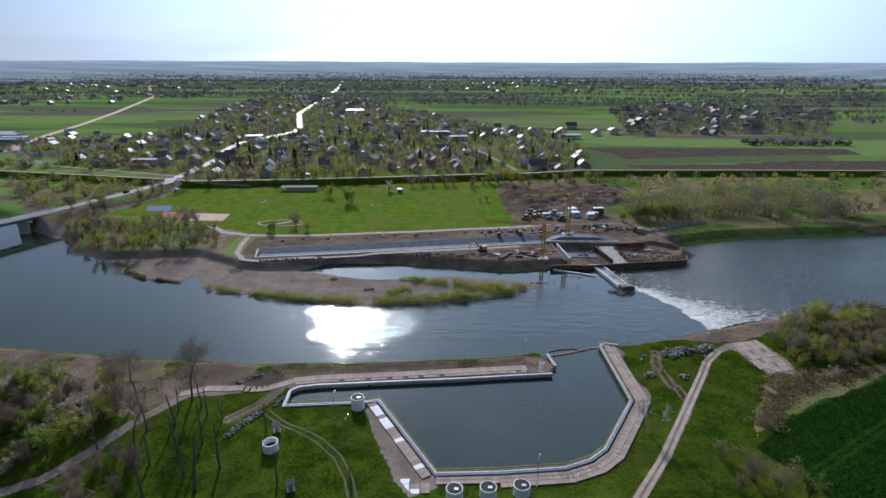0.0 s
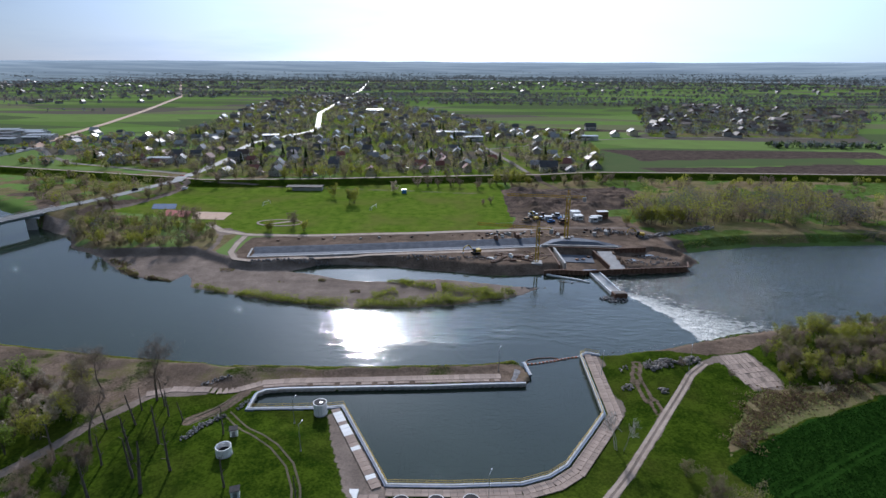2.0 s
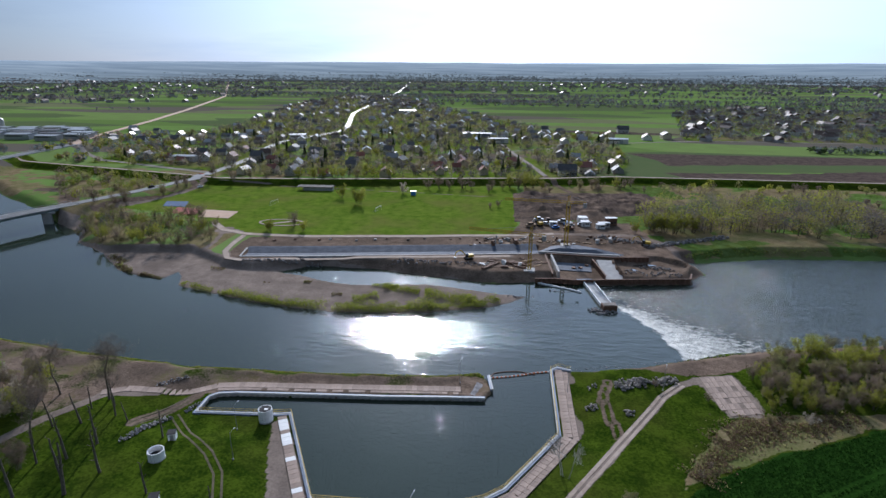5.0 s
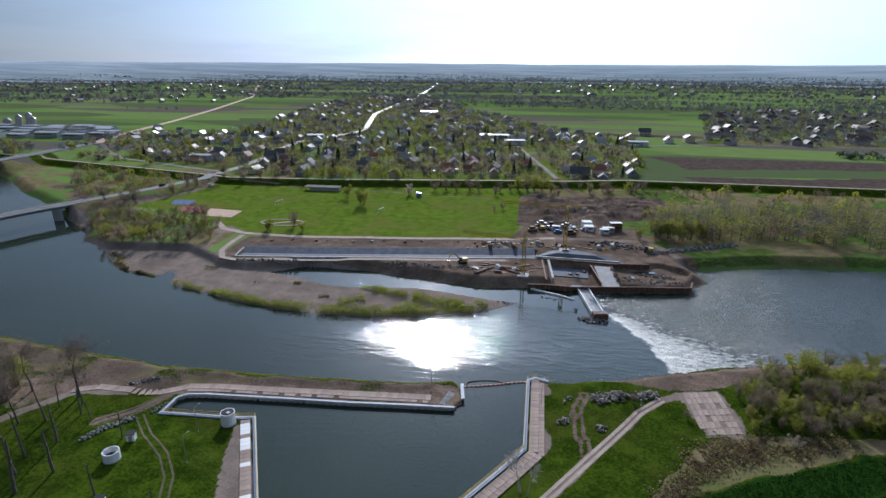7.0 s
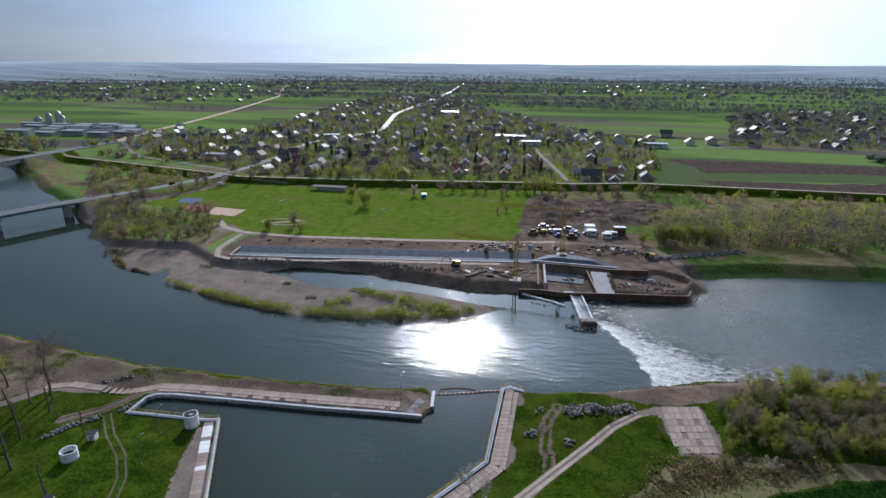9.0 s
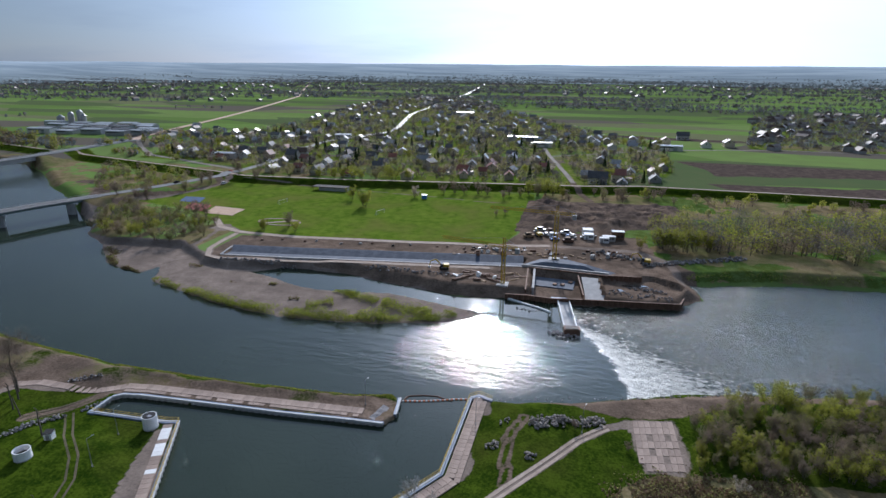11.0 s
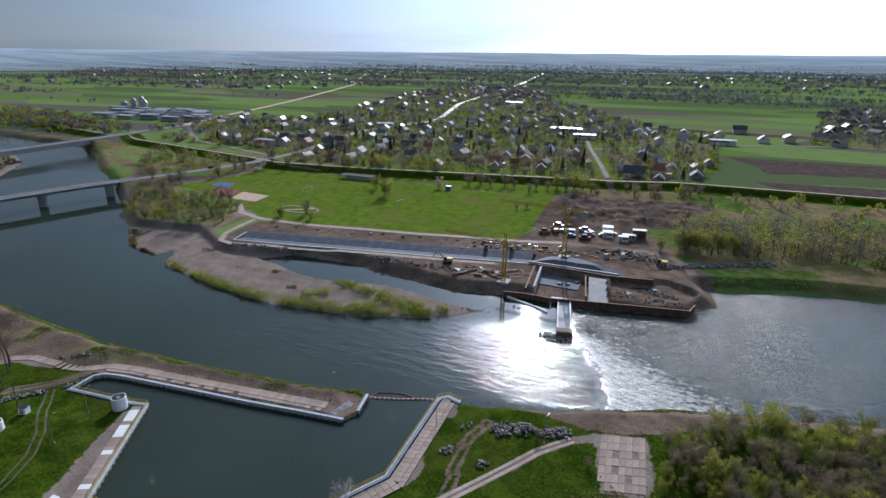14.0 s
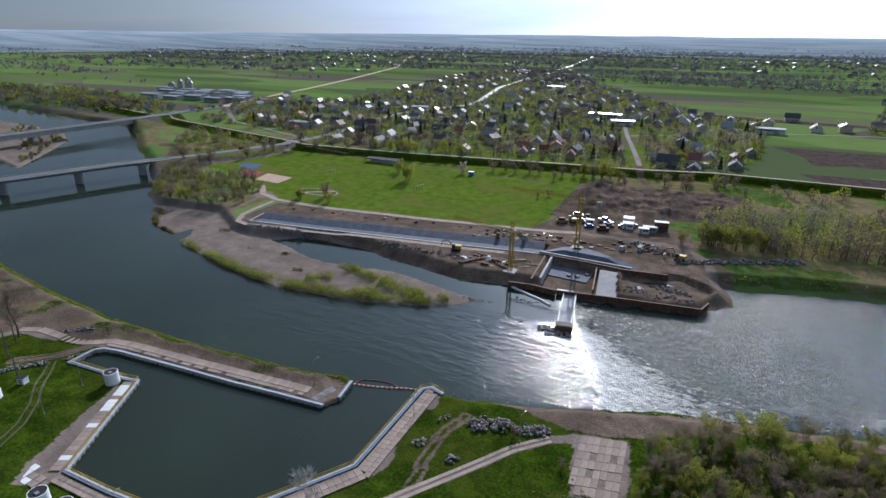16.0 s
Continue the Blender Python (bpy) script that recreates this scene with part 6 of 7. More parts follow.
# ---- vegetation ----
rt = random.Random(5)
# big bare trees and lopped poplars near the path
bare = Kind([tree(300 + k, 15, "tall bare tree with a wide fan of fine branches", crown="twig", count=0, spread=0.62, depth=4, twigs=1800, bole=0.2, puff=1.3) for k in range(2)])
for x, y, s in ((-64.5, 126.5, 1.05), (-61, 123.8, 0.7), (-85.5, 128.2, 0.85), (-79, 127, 0.9), (-69.6, 107.5, 0.95)):
    bare.put(x, y, s, rng=rt)
bare.finish()


def lopped(seed, h):
    rng = np.random.RandomState(seed)
    e = thing("lopped_tree", "bare lopped trunk with short stubs of branches", "tree", "lopped trees on the grass")
    p, segs = np.zeros(3) - (0, 0, 0.3), []
    lean = rng.normal(size=2) * 0.05
    for i in range(6):
        q = p + np.array((lean[0] + rng.normal() * 0.03, lean[1] + rng.normal() * 0.03, 1)) * h / 6
        segs.append((p, q, 0.34 * (1 - i * 0.1), 0.34 * (1 - (i + 1) * 0.1)))
        p = q
    twigs = []
    for _ in range(rng.randint(5, 11)):
        k = segs[rng.randint(1, 6)]
        a = rng.uniform(0, 6.28)
        d = np.array((math.cos(a), math.sin(a), rng.uniform(0.6, 1.6)))
        twigs.append((k[1], k[1] + d * rng.uniform(0.4, 1.3), 0.1, 0.05))
    place_mesh("trunk", tubes(segs, 8), M["bark"], e)
    place_mesh("branch_stubs", tubes(twigs, 5), M["bark"], e)
    return e


poles = Kind([lopped(60 + k, 10.5) for k in range(4)])
for x, y, s in ((-50.4, 94.1, 1.25), (-54.9, 109.5, 0.95), (-47.7, 100.9, 1.0), (-63.5, 101.8, 0.75), (-64.1, 116, 0.85), (-54.5, 98.3, 1.0), (-53.5, 118.3, 0.55), (-58, 104, 1.05), (-34, 96.5, 0.75), (-17.9, 93.3, 0.6), (-41.5, 113.8, 0.7), (-75, 103, 0.9), (-66, 122, 0.6), (-60, 92, 1.0), (-58, 120, 0.7), (-70, 114, 0.8)):
    poles.put(x, y, s, rng=rt)
poles.finish()

birch = Kind([tree(330, 8.5, "slim bare pale-barked tree beside the deck", crown="twig", bark="birch", count=0, spread=0.35, stems=3, depth=3, twigs=350)])
birch.put(51.4, 113.8, rng=rt)
birch.finish()

blossom = Kind([thicket(340 + k, 5.5, "white flowering thorn bush in full blossom", crown="blossom", leaf=0.15, count=1700, stems=6, wide=0.5, twigs=300) for k in range(3)])
olive = Kind([thicket(350 + k, 6.0, "spring thicket bush with first olive leaves", crown="olive", leaf=0.14, count=1100, stems=7, wide=0.42, twigs=800) for k in range(4)])
leafy = Kind([thicket(360 + k, 6.5, "young willow bush in bright yellow-green leaf", crown="spring", leaf=0.16, count=1700, stems=6, wide=0.38, twigs=250) for k in range(3)])
browny = Kind([thicket(370 + k, 6.0, "leafless brown thicket bush", crown="twig", leaf=0.09, count=300, stems=8, wide=0.4, twigs=1500) for k in range(3)])
greeny = Kind([thicket(380 + k, 8.0, "broad tree in fresh green leaf", "tree", crown="green", leaf=0.19, count=1900, stems=6, wide=0.42, twigs=200, bole=0.2) for k in range(3)])


def scatter(poly, n, gap, mix, size, keep=None):
    xs, ys = [p[0] for p in poly], [p[1] for p in poly]
    spots, tries = [], 0
    while len(spots) < n and tries < n * 30:
        tries += 1
        x, y = rt.uniform(min(xs), max(xs)), rt.uniform(min(ys), max(ys))
        if in_poly(poly, x, y) < 0 or not clear_of(x, y, gap, spots) or (keep and not keep(x, y)) or ground_z(x, y) < 0.15:
            continue
        spots.append((x, y))
        rt.choice(mix).put(x, y, rt.uniform(*size), rng=rt)
    return spots


# near left: blossoming thicket beside the path
scatter([(-130, 122), (-118, 136), (-100, 134), (-83, 130), (-80, 118), (-86, 104), (-94, 98), (-120, 100)], 72, 2.1, [blossom, blossom, olive, olive, greeny, browny, browny, leafy], (0.75, 1.2))
scatter([(-80, 88), (-76, 101), (-70, 104), (-62, 98), (-64, 86)], 9, 3.2, [browny, browny, olive], (0.7, 1.0))
scatter([(-110, 80), (-108, 98), (-88, 92), (-84, 80)], 12, 3.2, [browny, olive, blossom], (0.6, 0.9))
# near right: thicket by the river
scatter([(105, 146), (106, 159), (114, 166), (132, 172), (150, 176), (150, 149), (140, 147), (118, 143.5)], 100, 2.2, [olive, olive, browny, browny, browny, olive, olive, leafy, leafy], (0.5, 0.95))
scatter([(112, 172), (140, 181), (175, 188), (178, 184), (140, 176), (118, 170)], 16, 3.0, [leafy, leafy, olive], (0.5, 0.9))
for k, x, y, s in ((leafy, 126, 172.5, 1.25), (leafy, 129, 173.5, 1.1), (leafy, 105.5, 143.5, 0.5), (olive, 102.5, 137, 0.5), (blossom, 112, 138.5, 0.6), (browny, 90.5, 145.5, 0.38), (browny, 78.5, 150.5, 0.4), (olive, 63.6, 104.6, 0.75), (browny, 67, 96, 1.1), (olive, 71, 93.5, 1.2), (olive, 62, 93, 0.8), (greeny, 75, 91, 0.8), (browny, 80, 115.5, 0.35), (browny, 83, 119, 0.3)):
    k.put(x, y, s, rng=rt)
# copse by the bridge
scatter([(-183, 261), (-150, 246), (-112, 246), (-104, 258), (-116, 280), (-140, 292), (-170, 300), (-200, 300), (-200, 282)], 48, 4.0, [olive, olive, olive, browny, leafy], (0.7, 1.2))
scatter([(-208, 300), (-190, 312), (-186, 350), (-178, 376), (-186, 376), (-196, 340)], 7, 5, [browny, browny, olive], (1.0, 1.5))
# yellow-green willows at the edge of the east woods
for x, y, s in ((101.5, 299, 1.0), (110, 303, 1.4), (113, 301, 1.7), (117, 302, 1.6), (121, 300, 1.8), (126, 302, 1.6), (132, 303, 1.4)):
    leafy.put(x, y, s, rng=rt)
# park trees and levee trees
for k, x, y, s in ((leafy, -71.9, 356, 1.3), (leafy, -55, 338, 1.6), (greeny, -58, 341, 1.2), (blossom, -34.5, 372, 1.3), (leafy, -108, 405, 1.5), (leafy, -100, 403, 1.4), (leafy, -62, 407, 1.6), (olive, -75, 404, 1.5), (olive, 42, 400, 1.7), (leafy, 52, 402, 1.5), (leafy, 58, 398, 1.2), (olive, 84, 402, 1.2),
                    (browny, -178, 389, 2.0), (browny, -77, 286.5, 1.35), (leafy, -85.6, 277, 1.0), (leafy, -69, 279, 0.9), (leafy, -88, 278, 0.8), (browny, -135.8, 288, 1.6), (browny, -131, 290, 1.4), (browny, -20, 388, 1.2), (browny, -5, 390, 1.2), (browny, 10, 392, 1.0), (olive, -150, 392, 1.0), (browny, 25, 340, 0.6), (browny, 30, 345, 0.7)):
    k.put(x, y, s, rng=rt)
for k, x, y, s in ((leafy, -118, 402, 1.5), (leafy, -92, 404, 1.7), (leafy, -52, 409, 1.4), (olive, -140, 397, 1.4), (leafy, 36, 402, 1.5), (leafy, 47, 405, 1.7), (olive, 96, 410, 1.3), (leafy, -84, 400, 1.3), (browny, -12, 392, 1.4), (browny, 4, 394, 1.5), (browny, -160, 385, 1.4), (leafy, 110, 412, 1.1)):
    k.put(x, y, s, rng=rt)
scatter([(10, 380), (12, 402), (130, 424), (132, 400)], 16, 7, [browny, olive], (0.7, 1.1), keep=lambda x, y: abs(x - 72) > 6)

# village trees: the nearest are things, the rest one stand of garden trees
garden = [Kind([tree(400 + 10 * i + k, 8, lab, "tree", crown=c, leaf=lf, count=420, spread=0.5, stems=1, bole=0.25, twigs=tw, puff=1.6, depth=2) for k in range(2)])
          for i, (c, lab, lf, tw) in enumerate((("olive", "garden tree with thin olive spring leaves", 0.36, 120), ("blossom", "garden fruit tree in white blossom", 0.34, 60), ("bare_wood", "bare brown garden tree", 0.26, 350), ("spring", "garden tree in yellow-green leaf", 0.36, 60)))]
conifers = []
for k in range(2):
    rng = np.random.RandomState(440 + k)
    e = thing("conifer", "dark green garden conifer", "tree")
    place_mesh("trunk", tubes([((0, 0, -0.3), (0, 0, 9), 0.18, 0.04)], 6), M["bark"], e)
    z = rng.uniform(0.8, 9.6, 600)
    a, q = rng.uniform(0, 6.28, 600), (1 - z / 10.2) * 2.0 * np.sqrt(rng.uniform(0.2, 1, 600))
    place_mesh("crown", leaves(np.stack([np.cos(a) * q, np.sin(a) * q, z], 1), 0.42, rng), M["conifer"], e)
    conifers.append(e)
garden.append(Kind(conifers))
spots, tries = [], 0
while len(spots) < 280 and tries < 9000:
    tries += 1
    x, y = rt.uniform(-340, 150), 418 + 300 * rt.random() ** 1.3
    if in_poly(VILLAGE, x, y) < 2 or lane_dist(x, y) < 6 or not clear_of(x, y, 7.5, taken) or not clear_of(x, y, 5, spots):
        continue
    spots.append((x, y))
    rt.choices(garden, (4, 2, 8, 2, 4))[0].put(x, y, rt.uniform(0.6, 1.3), rng=rt)
for kd in garden + [blossom, olive, leafy, browny, greeny]:
    kd.finish()


def tree_stand(name, label, spots, mats, seed, size=(4, 9), per=46, leaf=0.9, stems=True):
    """Many far trees as one mesh of leaf clumps for each tone."""
    rng = np.random.RandomState(seed)
    e = tagged(new(name), label, "trees", kind="stuff")
    groups = {m: [] for m in mats}
    for i, s in enumerate(spots):
        groups[mats[rng.randint(len(mats))]].append(s)
    for m, sp in groups.items():
        if not sp:
            continue
        S = np.array(sp)
        n = len(S)
        z = np.array([ground_z(a, b) for a, b in sp])
        h = rng.uniform(*size, n)
        c = rng.normal(size=(n, per, 3))
        c /= np.linalg.norm(c, axis=2)[:, :, None]
        c *= rng.uniform(0.25, 1.0, (n, per))[:, :, None] ** 0.5
        P = np.empty((n, per, 3))
        P[:, :, 0] = S[:, 0:1] + c[:, :, 0] * h[:, None] * 0.46
        P[:, :, 1] = S[:, 1:2] + c[:, :, 1] * h[:, None] * 0.46
        P[:, :, 2] = z[:, None] + h[:, None] * (0.52 + 0.44 * c[:, :, 2])
        lv = leaves(P.reshape(-1, 3), leaf, rng)
        place_mesh("crown", lv, M[m], e)
        if stems:
            place_mesh("trunk", tubes([((a, b, q - 0.3), (a, b, q + t * 0.6), 0.25, 0.12) for (a, b), q, t in zip(sp, z, h)], 3), M["bark"], e)
    return e


def spread_spots(poly, n, rng, away=()):
    xs, ys = [p[0] for p in poly], [p[1] for p in poly]
    X, Y = rng.uniform(min(xs), max(xs), n * 6), rng.uniform(min(ys), max(ys), n * 6)
    ok = inside(poly, X, Y) > 0
    for l in away:
        ok &= line_dist(l, X, Y)[0] > 6
    return list(zip(X[ok][:n], Y[ok][:n]))


ng = np.random.RandomState(8)
tree_stand("village_trees", "bare and budding garden trees among the houses", spread_spots(VILLAGE, 5200, ng, lanes), ["bare_wood", "bare_wood", "twig", "bare_wood", "olive", "blossom", "bare_wood", "spring", "olive", "bare_wood"], 1, (3.5, 8.5), 32, 0.6)
tree_stand("village_trees", "garden trees of the farther village", spread_spots(VILLAGE_EAST, 1700, ng, lanes), ["bare_wood", "bare_wood", "hazed_wood", "olive", "bare_wood"], 2, (4, 9), 24, 0.9)
tree_stand("woods", "dense spring woods beyond the bridges", spread_spots([(-900, 560), (-720, 590), (-560, 540), (-440, 500), (-420, 450), (-520, 440), (-800, 470), (-1200, 620)], 420, ng), ["olive", "spring", "hazed_wood", "twig"], 3, (6, 11), 60, 1.0)
tree_stand("woods", "hedges and trees round the works and junction", spread_spots([(-440, 640), (-330, 640), (-300, 500), (-240, 450), (-300, 440), (-420, 480), (-430, 560)], 170, ng, lanes), ["olive", "spring", "hazed_wood", "twig"], 4, (4, 9), 60, 0.9)
tree_stand("thicket", "brown and olive thicket along the lower river bank", spread_spots([(150, 150), (150, 176), (200, 186), (330, 200), (330, 180), (210, 166), (180, 156)], 150, ng), ["twig", "olive", "twig", "bare_wood", "spring"], 18, (2.5, 5.0), 170, 0.2)
tree_stand("woods", "dense understorey of the copse by the bridge", spread_spots([(-183, 263), (-150, 249), (-116, 250), (-110, 258), (-120, 278), (-142, 290), (-172, 298), (-198, 298), (-198, 284)], 60, ng), ["olive", "green", "bare_wood", "olive"], 19, (3.5, 7.5), 150, 0.32)
tree_stand("woods", "budding riverside woods on the far bank", spread_spots([(104, 302), (106, 312), (124, 350), (160, 360), (235, 372), (245, 310), (200, 300), (150, 300), (118, 299)], 240, ng), ["bare_wood", "bare_wood", "olive", "spring", "twig"], 14, (8, 14), 200, 0.36)
tree_stand("woods", "scattered budding scrub on the flood plain", spread_spots([(235, 300), (240, 380), (130, 375), (140, 425), (340, 428), (560, 420), (560, 312)], 300, ng), ["olive", "twig", "spring"], 15, (2.5, 7), 110, 0.42)
tree_stand("woods", "scrub between the two bridge roads", spread_spots([(-250, 330), (-215, 320), (-205, 370), (-215, 392), (-300, 415), (-320, 400)], 90, ng), ["olive", "twig", "spring", "green"], 16, (4, 8), 120, 0.42)
tree_stand("woods", "low scrub on the gravel island of the upper river", spread_spots([(-500, 366), (-424, 350), (-379, 330), (-350, 300), (-312, 262), (-330, 268), (-400, 310), (-480, 345)], 90, ng), ["olive", "reed", "twig"], 17, (1.5, 3.5), 40, 0.6)
tree_stand("hedge", "dark hedge in the ploughed fields", spread_spots([(330, 600), (440, 600), (440, 618), (330, 614)], 60, ng), ["hazed_wood", "conifer"], 5, (4, 8), 50, 0.9)
belts = []
for k in range(150):
    cx, cy = ng.uniform(-2600, 2600), 800 + 2700 * ng.rand() ** 1.2
    L, Wd, a = ng.uniform(120, 620), ng.uniform(3, 22), ng.normal() * 0.07
    if in_poly(VILLAGE, cx, cy) > -40 or in_poly(VILLAGE_EAST, cx, cy) > -20 or abs(cx) > cy * 1.3:
        continue
    m = int(L * (0.25 + Wd / 60))
    u, v = ng.uniform(-L, L, m), ng.normal(size=m) * Wd
    belts += list(zip(cx + u * math.cos(a) - v * math.sin(a), cy + u * math.sin(a) + v * math.cos(a)))
tree_stand("far_woods", "far belts of woodland across the plain", belts, ["hazed_wood", "hazed_wood", "bare_wood", "bare_wood"], 6, (5, 10), 11, 1.8, False)
def clustered(spots, scale, cut):
    """Keeps the spots that fall in patches, long from side to side."""
    S = np.array(spots)
    keep = fbm(S[:, 0] * 0.35, S[:, 1], scale) > cut
    return [tuple(p) for p in S[keep]]


west = clustered(spread_spots([(-2600, 700), (-700, 720), (-520, 1100), (-700, 1900), (-1500, 3300), (-3500, 3000)], 9000, ng), 110, 0.5)
tree_stand("far_woods", "far wooded settlements across the plain", west, ["hazed_wood", "bare_wood", "hazed_wood", "bare_wood"], 7, (5, 10), 11, 1.9, False)
horizon = spread_spots([(-3600, 2700), (3600, 2700), (3200, 3400), (0, 4200), (-3200, 3400)], 9000, ng)
horizon = clustered(horizon, 160, 0.49)
tree_stand("far_woods", "dark woods along the horizon", horizon, ["hazed_wood"], 9, (8, 14), 8, 3.8, False)


# far houses that show as pale specks
def speck_village(poly, n, seed):
    rng = np.random.RandomState(seed)
    e = tagged(new("far_village"), "far scattered houses with pale walls and dark roofs", "houses", kind="stuff")
    vw, fw, vr, fr = [], [], [], []
    for x, y in spread_spots(poly, n, rng):
        L, W, H, R, a = rng.uniform(8, 16), rng.uniform(7, 10), rng.uniform(3, 6), rng.uniform(2.5, 4), rng.uniform(0, 3.14)
        z = ground_z(x, y) - 0.3
        c, s = math.cos(a), math.sin(a)
        pt = lambda u, v, w: (x + u * c - v * s, y + u * s + v * c, z + w)
        k = len(vw)
        vw += [pt(u, v, w) for w in (0, H) for u, v in ((-L / 2, -W / 2), (L / 2, -W / 2), (L / 2, W / 2), (-L / 2, W / 2))]
        fw += [(k + i, k + (i + 1) % 4, k + 4 + (i + 1) % 4, k + 4 + i) for i in range(4)]
        k = len(vr)
        vr += [pt(u, v, H) for u, v in ((-L / 2 - .4, -W / 2 - .4), (L / 2 + .4, -W / 2 - .4), (L / 2 + .4, W / 2 + .4), (-L / 2 - .4, W / 2 + .4))] + [pt(-L / 2 - .4, 0, H + R), pt(L / 2 + .4, 0, H + R)]
        fr += [(k, k + 1, k + 5, k + 4), (k + 2, k + 3, k + 4, k + 5), (k + 1, k + 2, k + 5), (k + 3, k, k + 4)]
    mesh_object("wall", vw, fw, M["wall_grey"], e)
    mesh_object("roof", vr, fr, M["roof_brown"], e)


speck_village(VILLAGE_EAST, 120, 5)
speck_village([(-420, 1150), (-90, 1100), (-240, 1500), (-420, 1500)], 60, 6)
speck_village([(-1900, 1100), (-600, 1100), (-700, 2600), (-2400, 2600)], 260, 3)
speck_village([(-500, 1700), (1500, 1500), (2300, 2800), (-900, 2900)], 320, 4)
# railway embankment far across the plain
ribbon("railway_bank", [(-2000, 1980, 0), (-864, 1690, 0), (-420, 1530, 0), (20, 1290, 0), (346, 1245, 0), (1200, 1180, 0), (2600, 1150, 0)], 7, M["hazed_wood"], "dark railway embankment across the plain", 4.0, 30.0)


# hazy distance: low wooded hills at the end of the plain
def far_hills():
    m, nt, b = nodes_of("hazy_distance")
    n1 = noise_node(nt, 0.007, 6.0, (0.3, 1.0, 1.0)).outputs["Fac"]
    # haze painted in: colour grows paler and bluer with depth and glows faintly
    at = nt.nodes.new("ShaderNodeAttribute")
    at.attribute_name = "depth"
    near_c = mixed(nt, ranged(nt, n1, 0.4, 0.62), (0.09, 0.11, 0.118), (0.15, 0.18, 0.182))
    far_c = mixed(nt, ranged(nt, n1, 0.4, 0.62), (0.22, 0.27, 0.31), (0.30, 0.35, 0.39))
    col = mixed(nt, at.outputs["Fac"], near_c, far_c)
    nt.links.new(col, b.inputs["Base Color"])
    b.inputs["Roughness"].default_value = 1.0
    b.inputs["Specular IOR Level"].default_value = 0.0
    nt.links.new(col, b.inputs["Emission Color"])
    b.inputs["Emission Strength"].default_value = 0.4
    v, rows, cols = [], 12, 121
    for j in range(rows):
        r = 2900 + (4960 - 2900) * j / (rows - 1)
        for i in range(cols):
            a = radians(-80 + 160 * i / (cols - 1))
            x, y = r * math.sin(a) + 60, r * math.cos(a) + 20
            t = j / (rows - 1)
            v.append((x, y, ground_z(x, y) + 2 + 30 * min(1, t * 1.6) * t + 9 * t * (fbm(np.array([a * 900]), np.array([r * 0.2]), 60)[0] - 0.5)))
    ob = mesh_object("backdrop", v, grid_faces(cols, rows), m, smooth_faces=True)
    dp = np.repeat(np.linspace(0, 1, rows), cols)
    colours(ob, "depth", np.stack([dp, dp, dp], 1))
    tagged(ob, "low blue-grey hills in the hazy distance", "backdrop", kind="structure")


far_hills()


# ---- reeds on the island ----
def reed_bed(strips, label, mats, seed, blade=0.3):
    """Shrubby reed: strips are (x, y, half length, half width, heading, height, count)."""
    rng = np.random.RandomState(seed)
    e = tagged(new("reed_bed"), label, "reeds", kind="stuff")
    for mi, m in enumerate(mats):
        pts = []
        for x, y, a, b, deg, h, n in strips:
            k = n // len(mats)
            u, v = rng.uniform(-a, a, k), rng.normal(size=k) * b * 0.62
            c, s = math.cos(radians(deg)), math.sin(radians(deg))
            X, Y = x + u * c - v * s, y + u * s + v * c
            g = np.array([ground_z(p, q) for p, q in zip(X, Y)])
            top = h * (0.25 + 1.35 * vnoise(X, Y, 2.6, mi % 2) ** 1.3) * rng.uniform(0.1, 1, k) ** 0.7
            ok = (g > -0.12) & (vnoise(X, Y, 4.5, 1) > 0.22)
            pts.append(np.stack([X, Y, g + top], 1)[ok])
        place_mesh("reeds", leaves(np.concatenate(pts), blade, rng), M[m], e)
    return e


reed_bed([(-82, 203.5, 12, 2.2, -20, 1.3, 3000), (-60, 197.5, 13, 3.0, -13, 2.0, 5200), (-38, 193.8, 11, 2.8, -3, 2.0, 4600), (-17, 193.6, 9, 3.6, 8, 2.2, 4600), (1, 196.5, 10, 4.0, 13, 2.5, 5600), (19, 202, 11, 4.2, 18, 2.4, 5600), (29, 206.5, 6, 3, 30, 1.8, 1800),
          (-2, 213.5, 10, 2.6, -14, 1.8, 3000), (15, 209, 9, 3.0, -8, 2.0, 3000), (-12, 217, 5, 1.6, -14, 1.4, 900), (-16, 203, 5, 2.5, 30, 1.6, 1300)], "yellow-green willow scrub along the gravel island", ["reed", "spring", "olive", "reed"], 21, 0.22)
reed_bed([(-127, 220.5, 11, 1.4, -38, 0.9, 1600), (-112, 214.5, 6, 1.2, -20, 0.8, 900), (-140, 233, 7, 2, -30, 0.8, 500), (-28, 205, 2, 1.2, 0, 1.0, 200), (-60, 212, 1.4, 1, 0, 1.0, 140), (-88, 226, 3, 1, 0, 0.8, 120), (-44, 217, 1.5, 1, 0, 0.8, 120)], "low brownish scrub on the gravel spit", ["olive", "dry"], 22)
reed_bed([(-122, 154.6, 26, 0.9, -8.5, 0.28, 3600), (-66, 148.4, 30, 0.9, -3, 0.28, 4000), (-12, 148.6, 24, 0.9, 3, 0.3, 3600), (22, 152.4, 10, 1.0, 10, 0.35, 1600)], "rough yellow-green grass along the river bank", ["spring", "dry", "spring", "reed"], 23, 0.15)
reed_bed([(84, 120, 7, 3, 48, 0.35, 1500), (94, 132, 8, 4.5, 40, 0.35, 2400), (104, 136, 8, 4, 25, 0.35, 1800), (118, 140, 9, 3, 22, 0.4, 1500)], "flattened dry stalks and weeds beside the field", ["dry", "dry", "olive"], 24, 0.28)
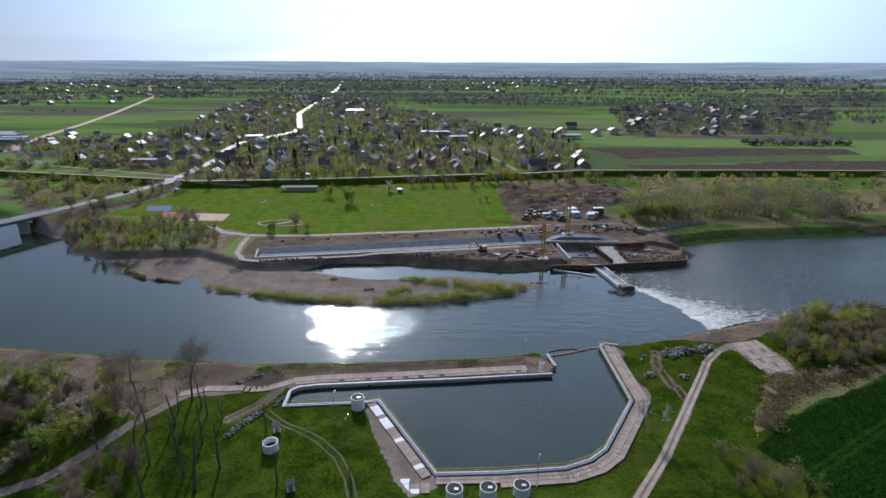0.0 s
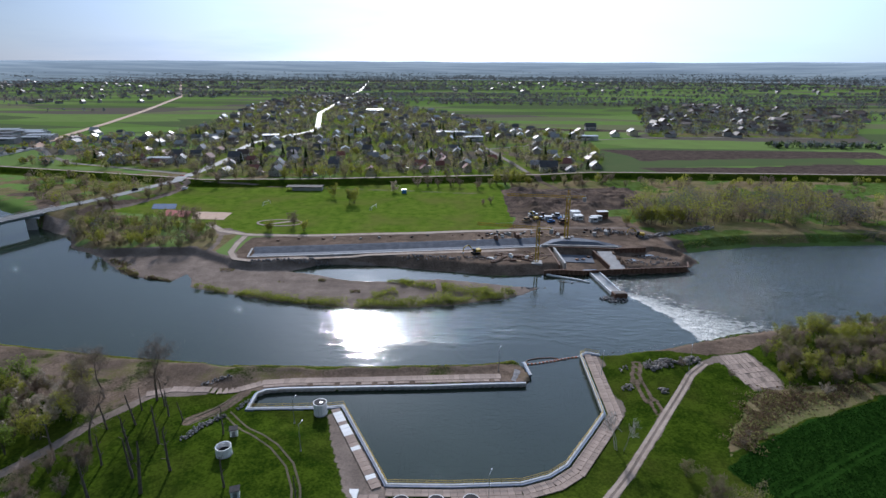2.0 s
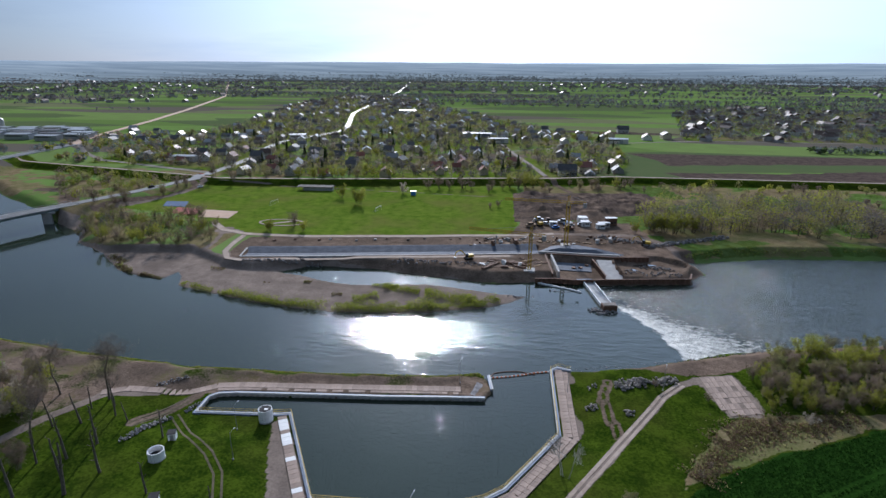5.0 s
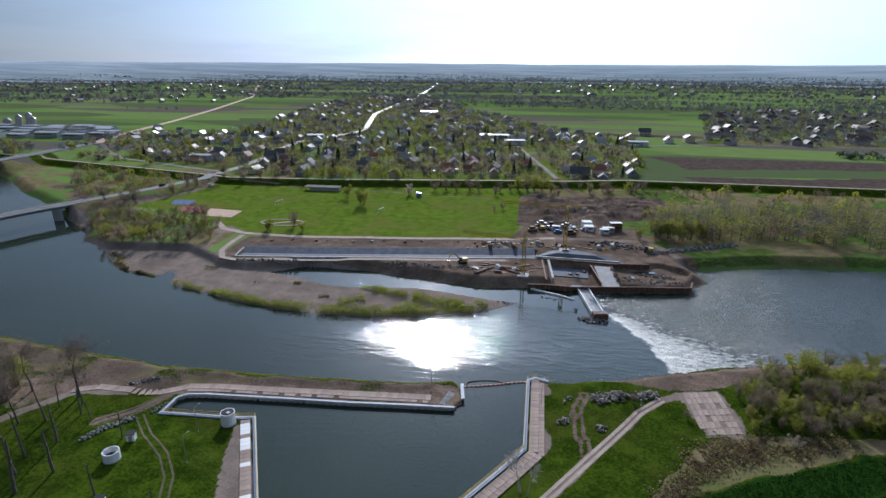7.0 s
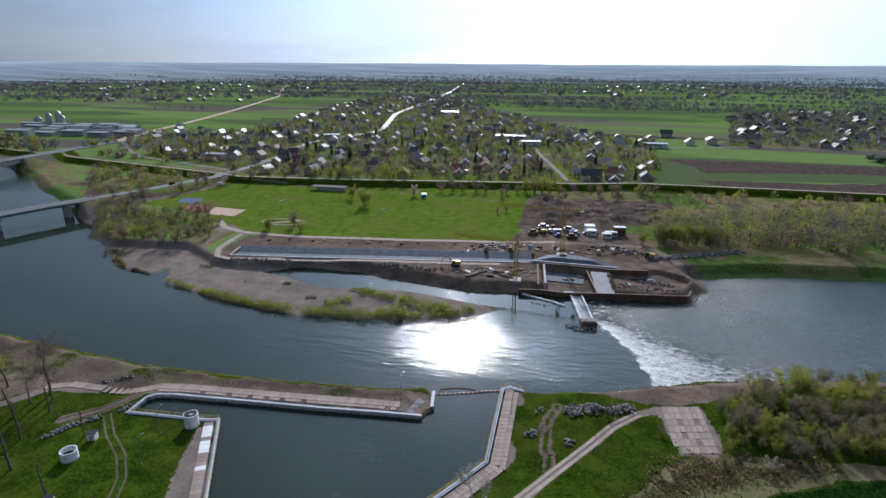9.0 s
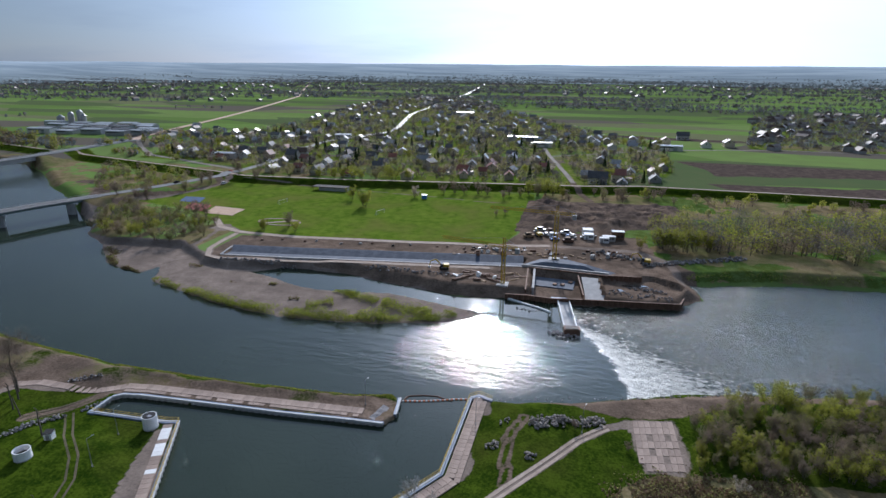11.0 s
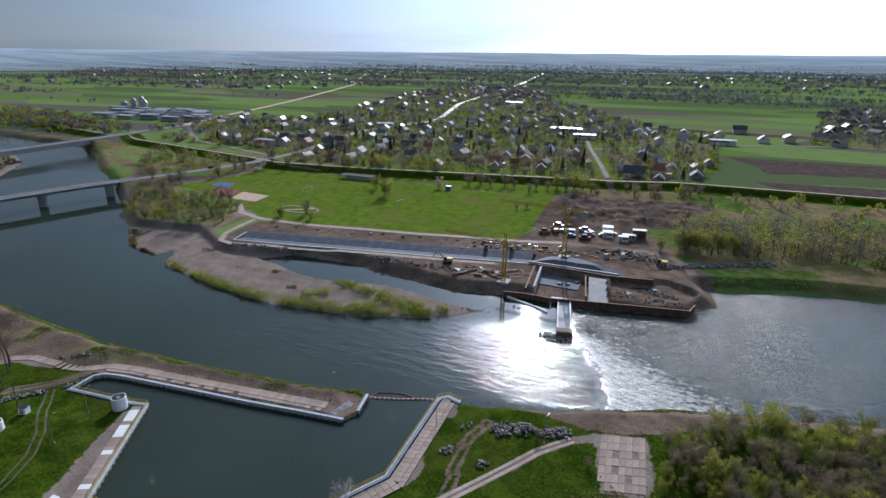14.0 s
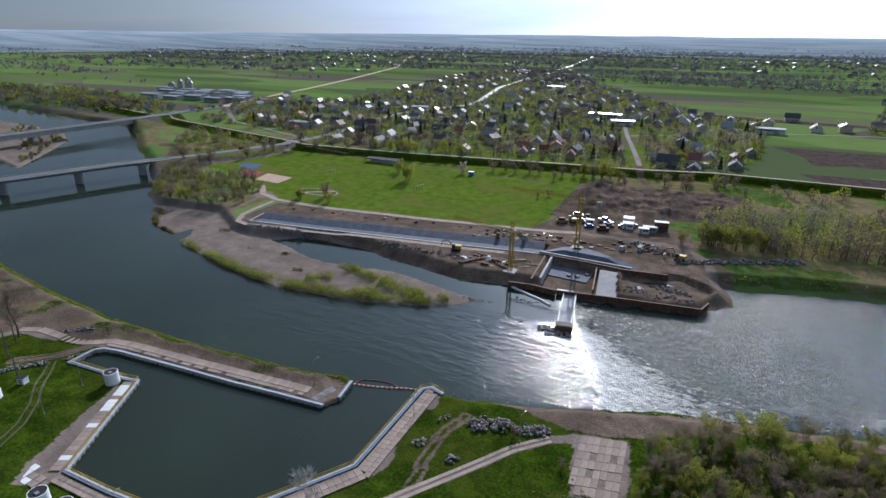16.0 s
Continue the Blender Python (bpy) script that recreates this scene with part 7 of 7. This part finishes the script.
reed_bed([(66.5, 262.5, 2, 1, 0, 0.5, 60), (128, 272, 10, 1.5, 20, 0.3, 300), (165, 281.5, 22, 1.5, 8, 0.3, 500), (220, 288, 30, 1.5, 6, 0.3, 500)], "rough growth along the embankment foot", ["olive", "green"], 25)

# ---- crop field ----
def crop_rows():
    rng = np.random.RandomState(31)
    e = tagged(new("crop_field"), "dense dark green crop in drilled rows with tractor lanes", "crop", kind="stuff")
    n = 150000
    X, Y = rng.uniform(70, 170, n), rng.uniform(60, 158, n)
    u = (X * math.sin(radians(31)) - Y * math.cos(radians(31)))
    row = np.abs((u / 0.75) % 1 - 0.5)
    lane = np.minimum(np.abs((u + 28.0) % 17.0 - 1.0), np.abs((u + 28.0) % 17.0 - 2.9))
    ok = (inside(CROP, X, Y) > 0.3) & (row < 0.36) & (lane > 0.45)
    X, Y = X[ok], Y[ok]
    g = np.array([ground_z(p, q) for p, q in zip(X, Y)])
    place_mesh("plants", leaves(np.stack([X, Y, g + rng.uniform(0.05, 0.3, len(X))], 1), 0.2, rng, 0.6), M["crop"], e)


crop_rows()


# ---- slabs, last ----
rp = random.Random(63)
deck = tagged(new("deck"), "concrete slab deck round the harbour basin", "deck", kind="structure")
DECK_LINE = WALL_SOUTH[5:13]
slab_row(deck, DECK_LINE, -2.2, 1.5, 2.2, Z_DECK - 0.02, rp, ((74, 78),))
slab_row(deck, DECK_LINE[1:], -4.0, 1.5, 1.4, Z_DECK - 0.03, rp)
slab_row(deck, list(reversed(WALL_SOUTH[4:6])), 2.3, 1.5, 2.3, Z_DECK - 0.02, rp, ((2, 3), (9, 10), (13, 16), (17, 20)))
slab_row(deck, [(-7.2, 94.3), (-7.2, 99.5)], 0.0, 1.5, 2.0, Z_DECK - 0.05, rp, ((0, 9),))
slab_row(deck, [(-5.0, 94.3), (-5.0, 98.0)], 0.0, 1.5, 2.0, Z_DECK - 0.05, rp, ((0, 1),))
slab_row(deck, [(-2.8, 94.5), (-2.8, 98.1)], 0.0, 1.5, 2.0, Z_DECK - 0.05, rp)
path = tagged(new("slab_path"), "weathered concrete slab path along the pier", "path", kind="structure")
slab_row(path, PIER_PATH[4:], 0.0, 1.5, 2.6, 0, rp, follow=True)
slab_row(path, PIER_PATH[8:], -2.0, 1.5, 1.2, 0, rp, follow=True, gaps=0.3)
plaza = tagged(new("slab_plaza"), "old concrete slab yard with grass in its joints", "yard", kind="structure")
for k in range(7):
    slab_row(plaza, [(93.6 + k * 1.35, 139.4 + k * 0.35), (92.6 + k * 1.35, 157.4 + k * 0.5)], 0.0, 2.6, 1.35, 0, rp, follow=True, gaps=0.1)
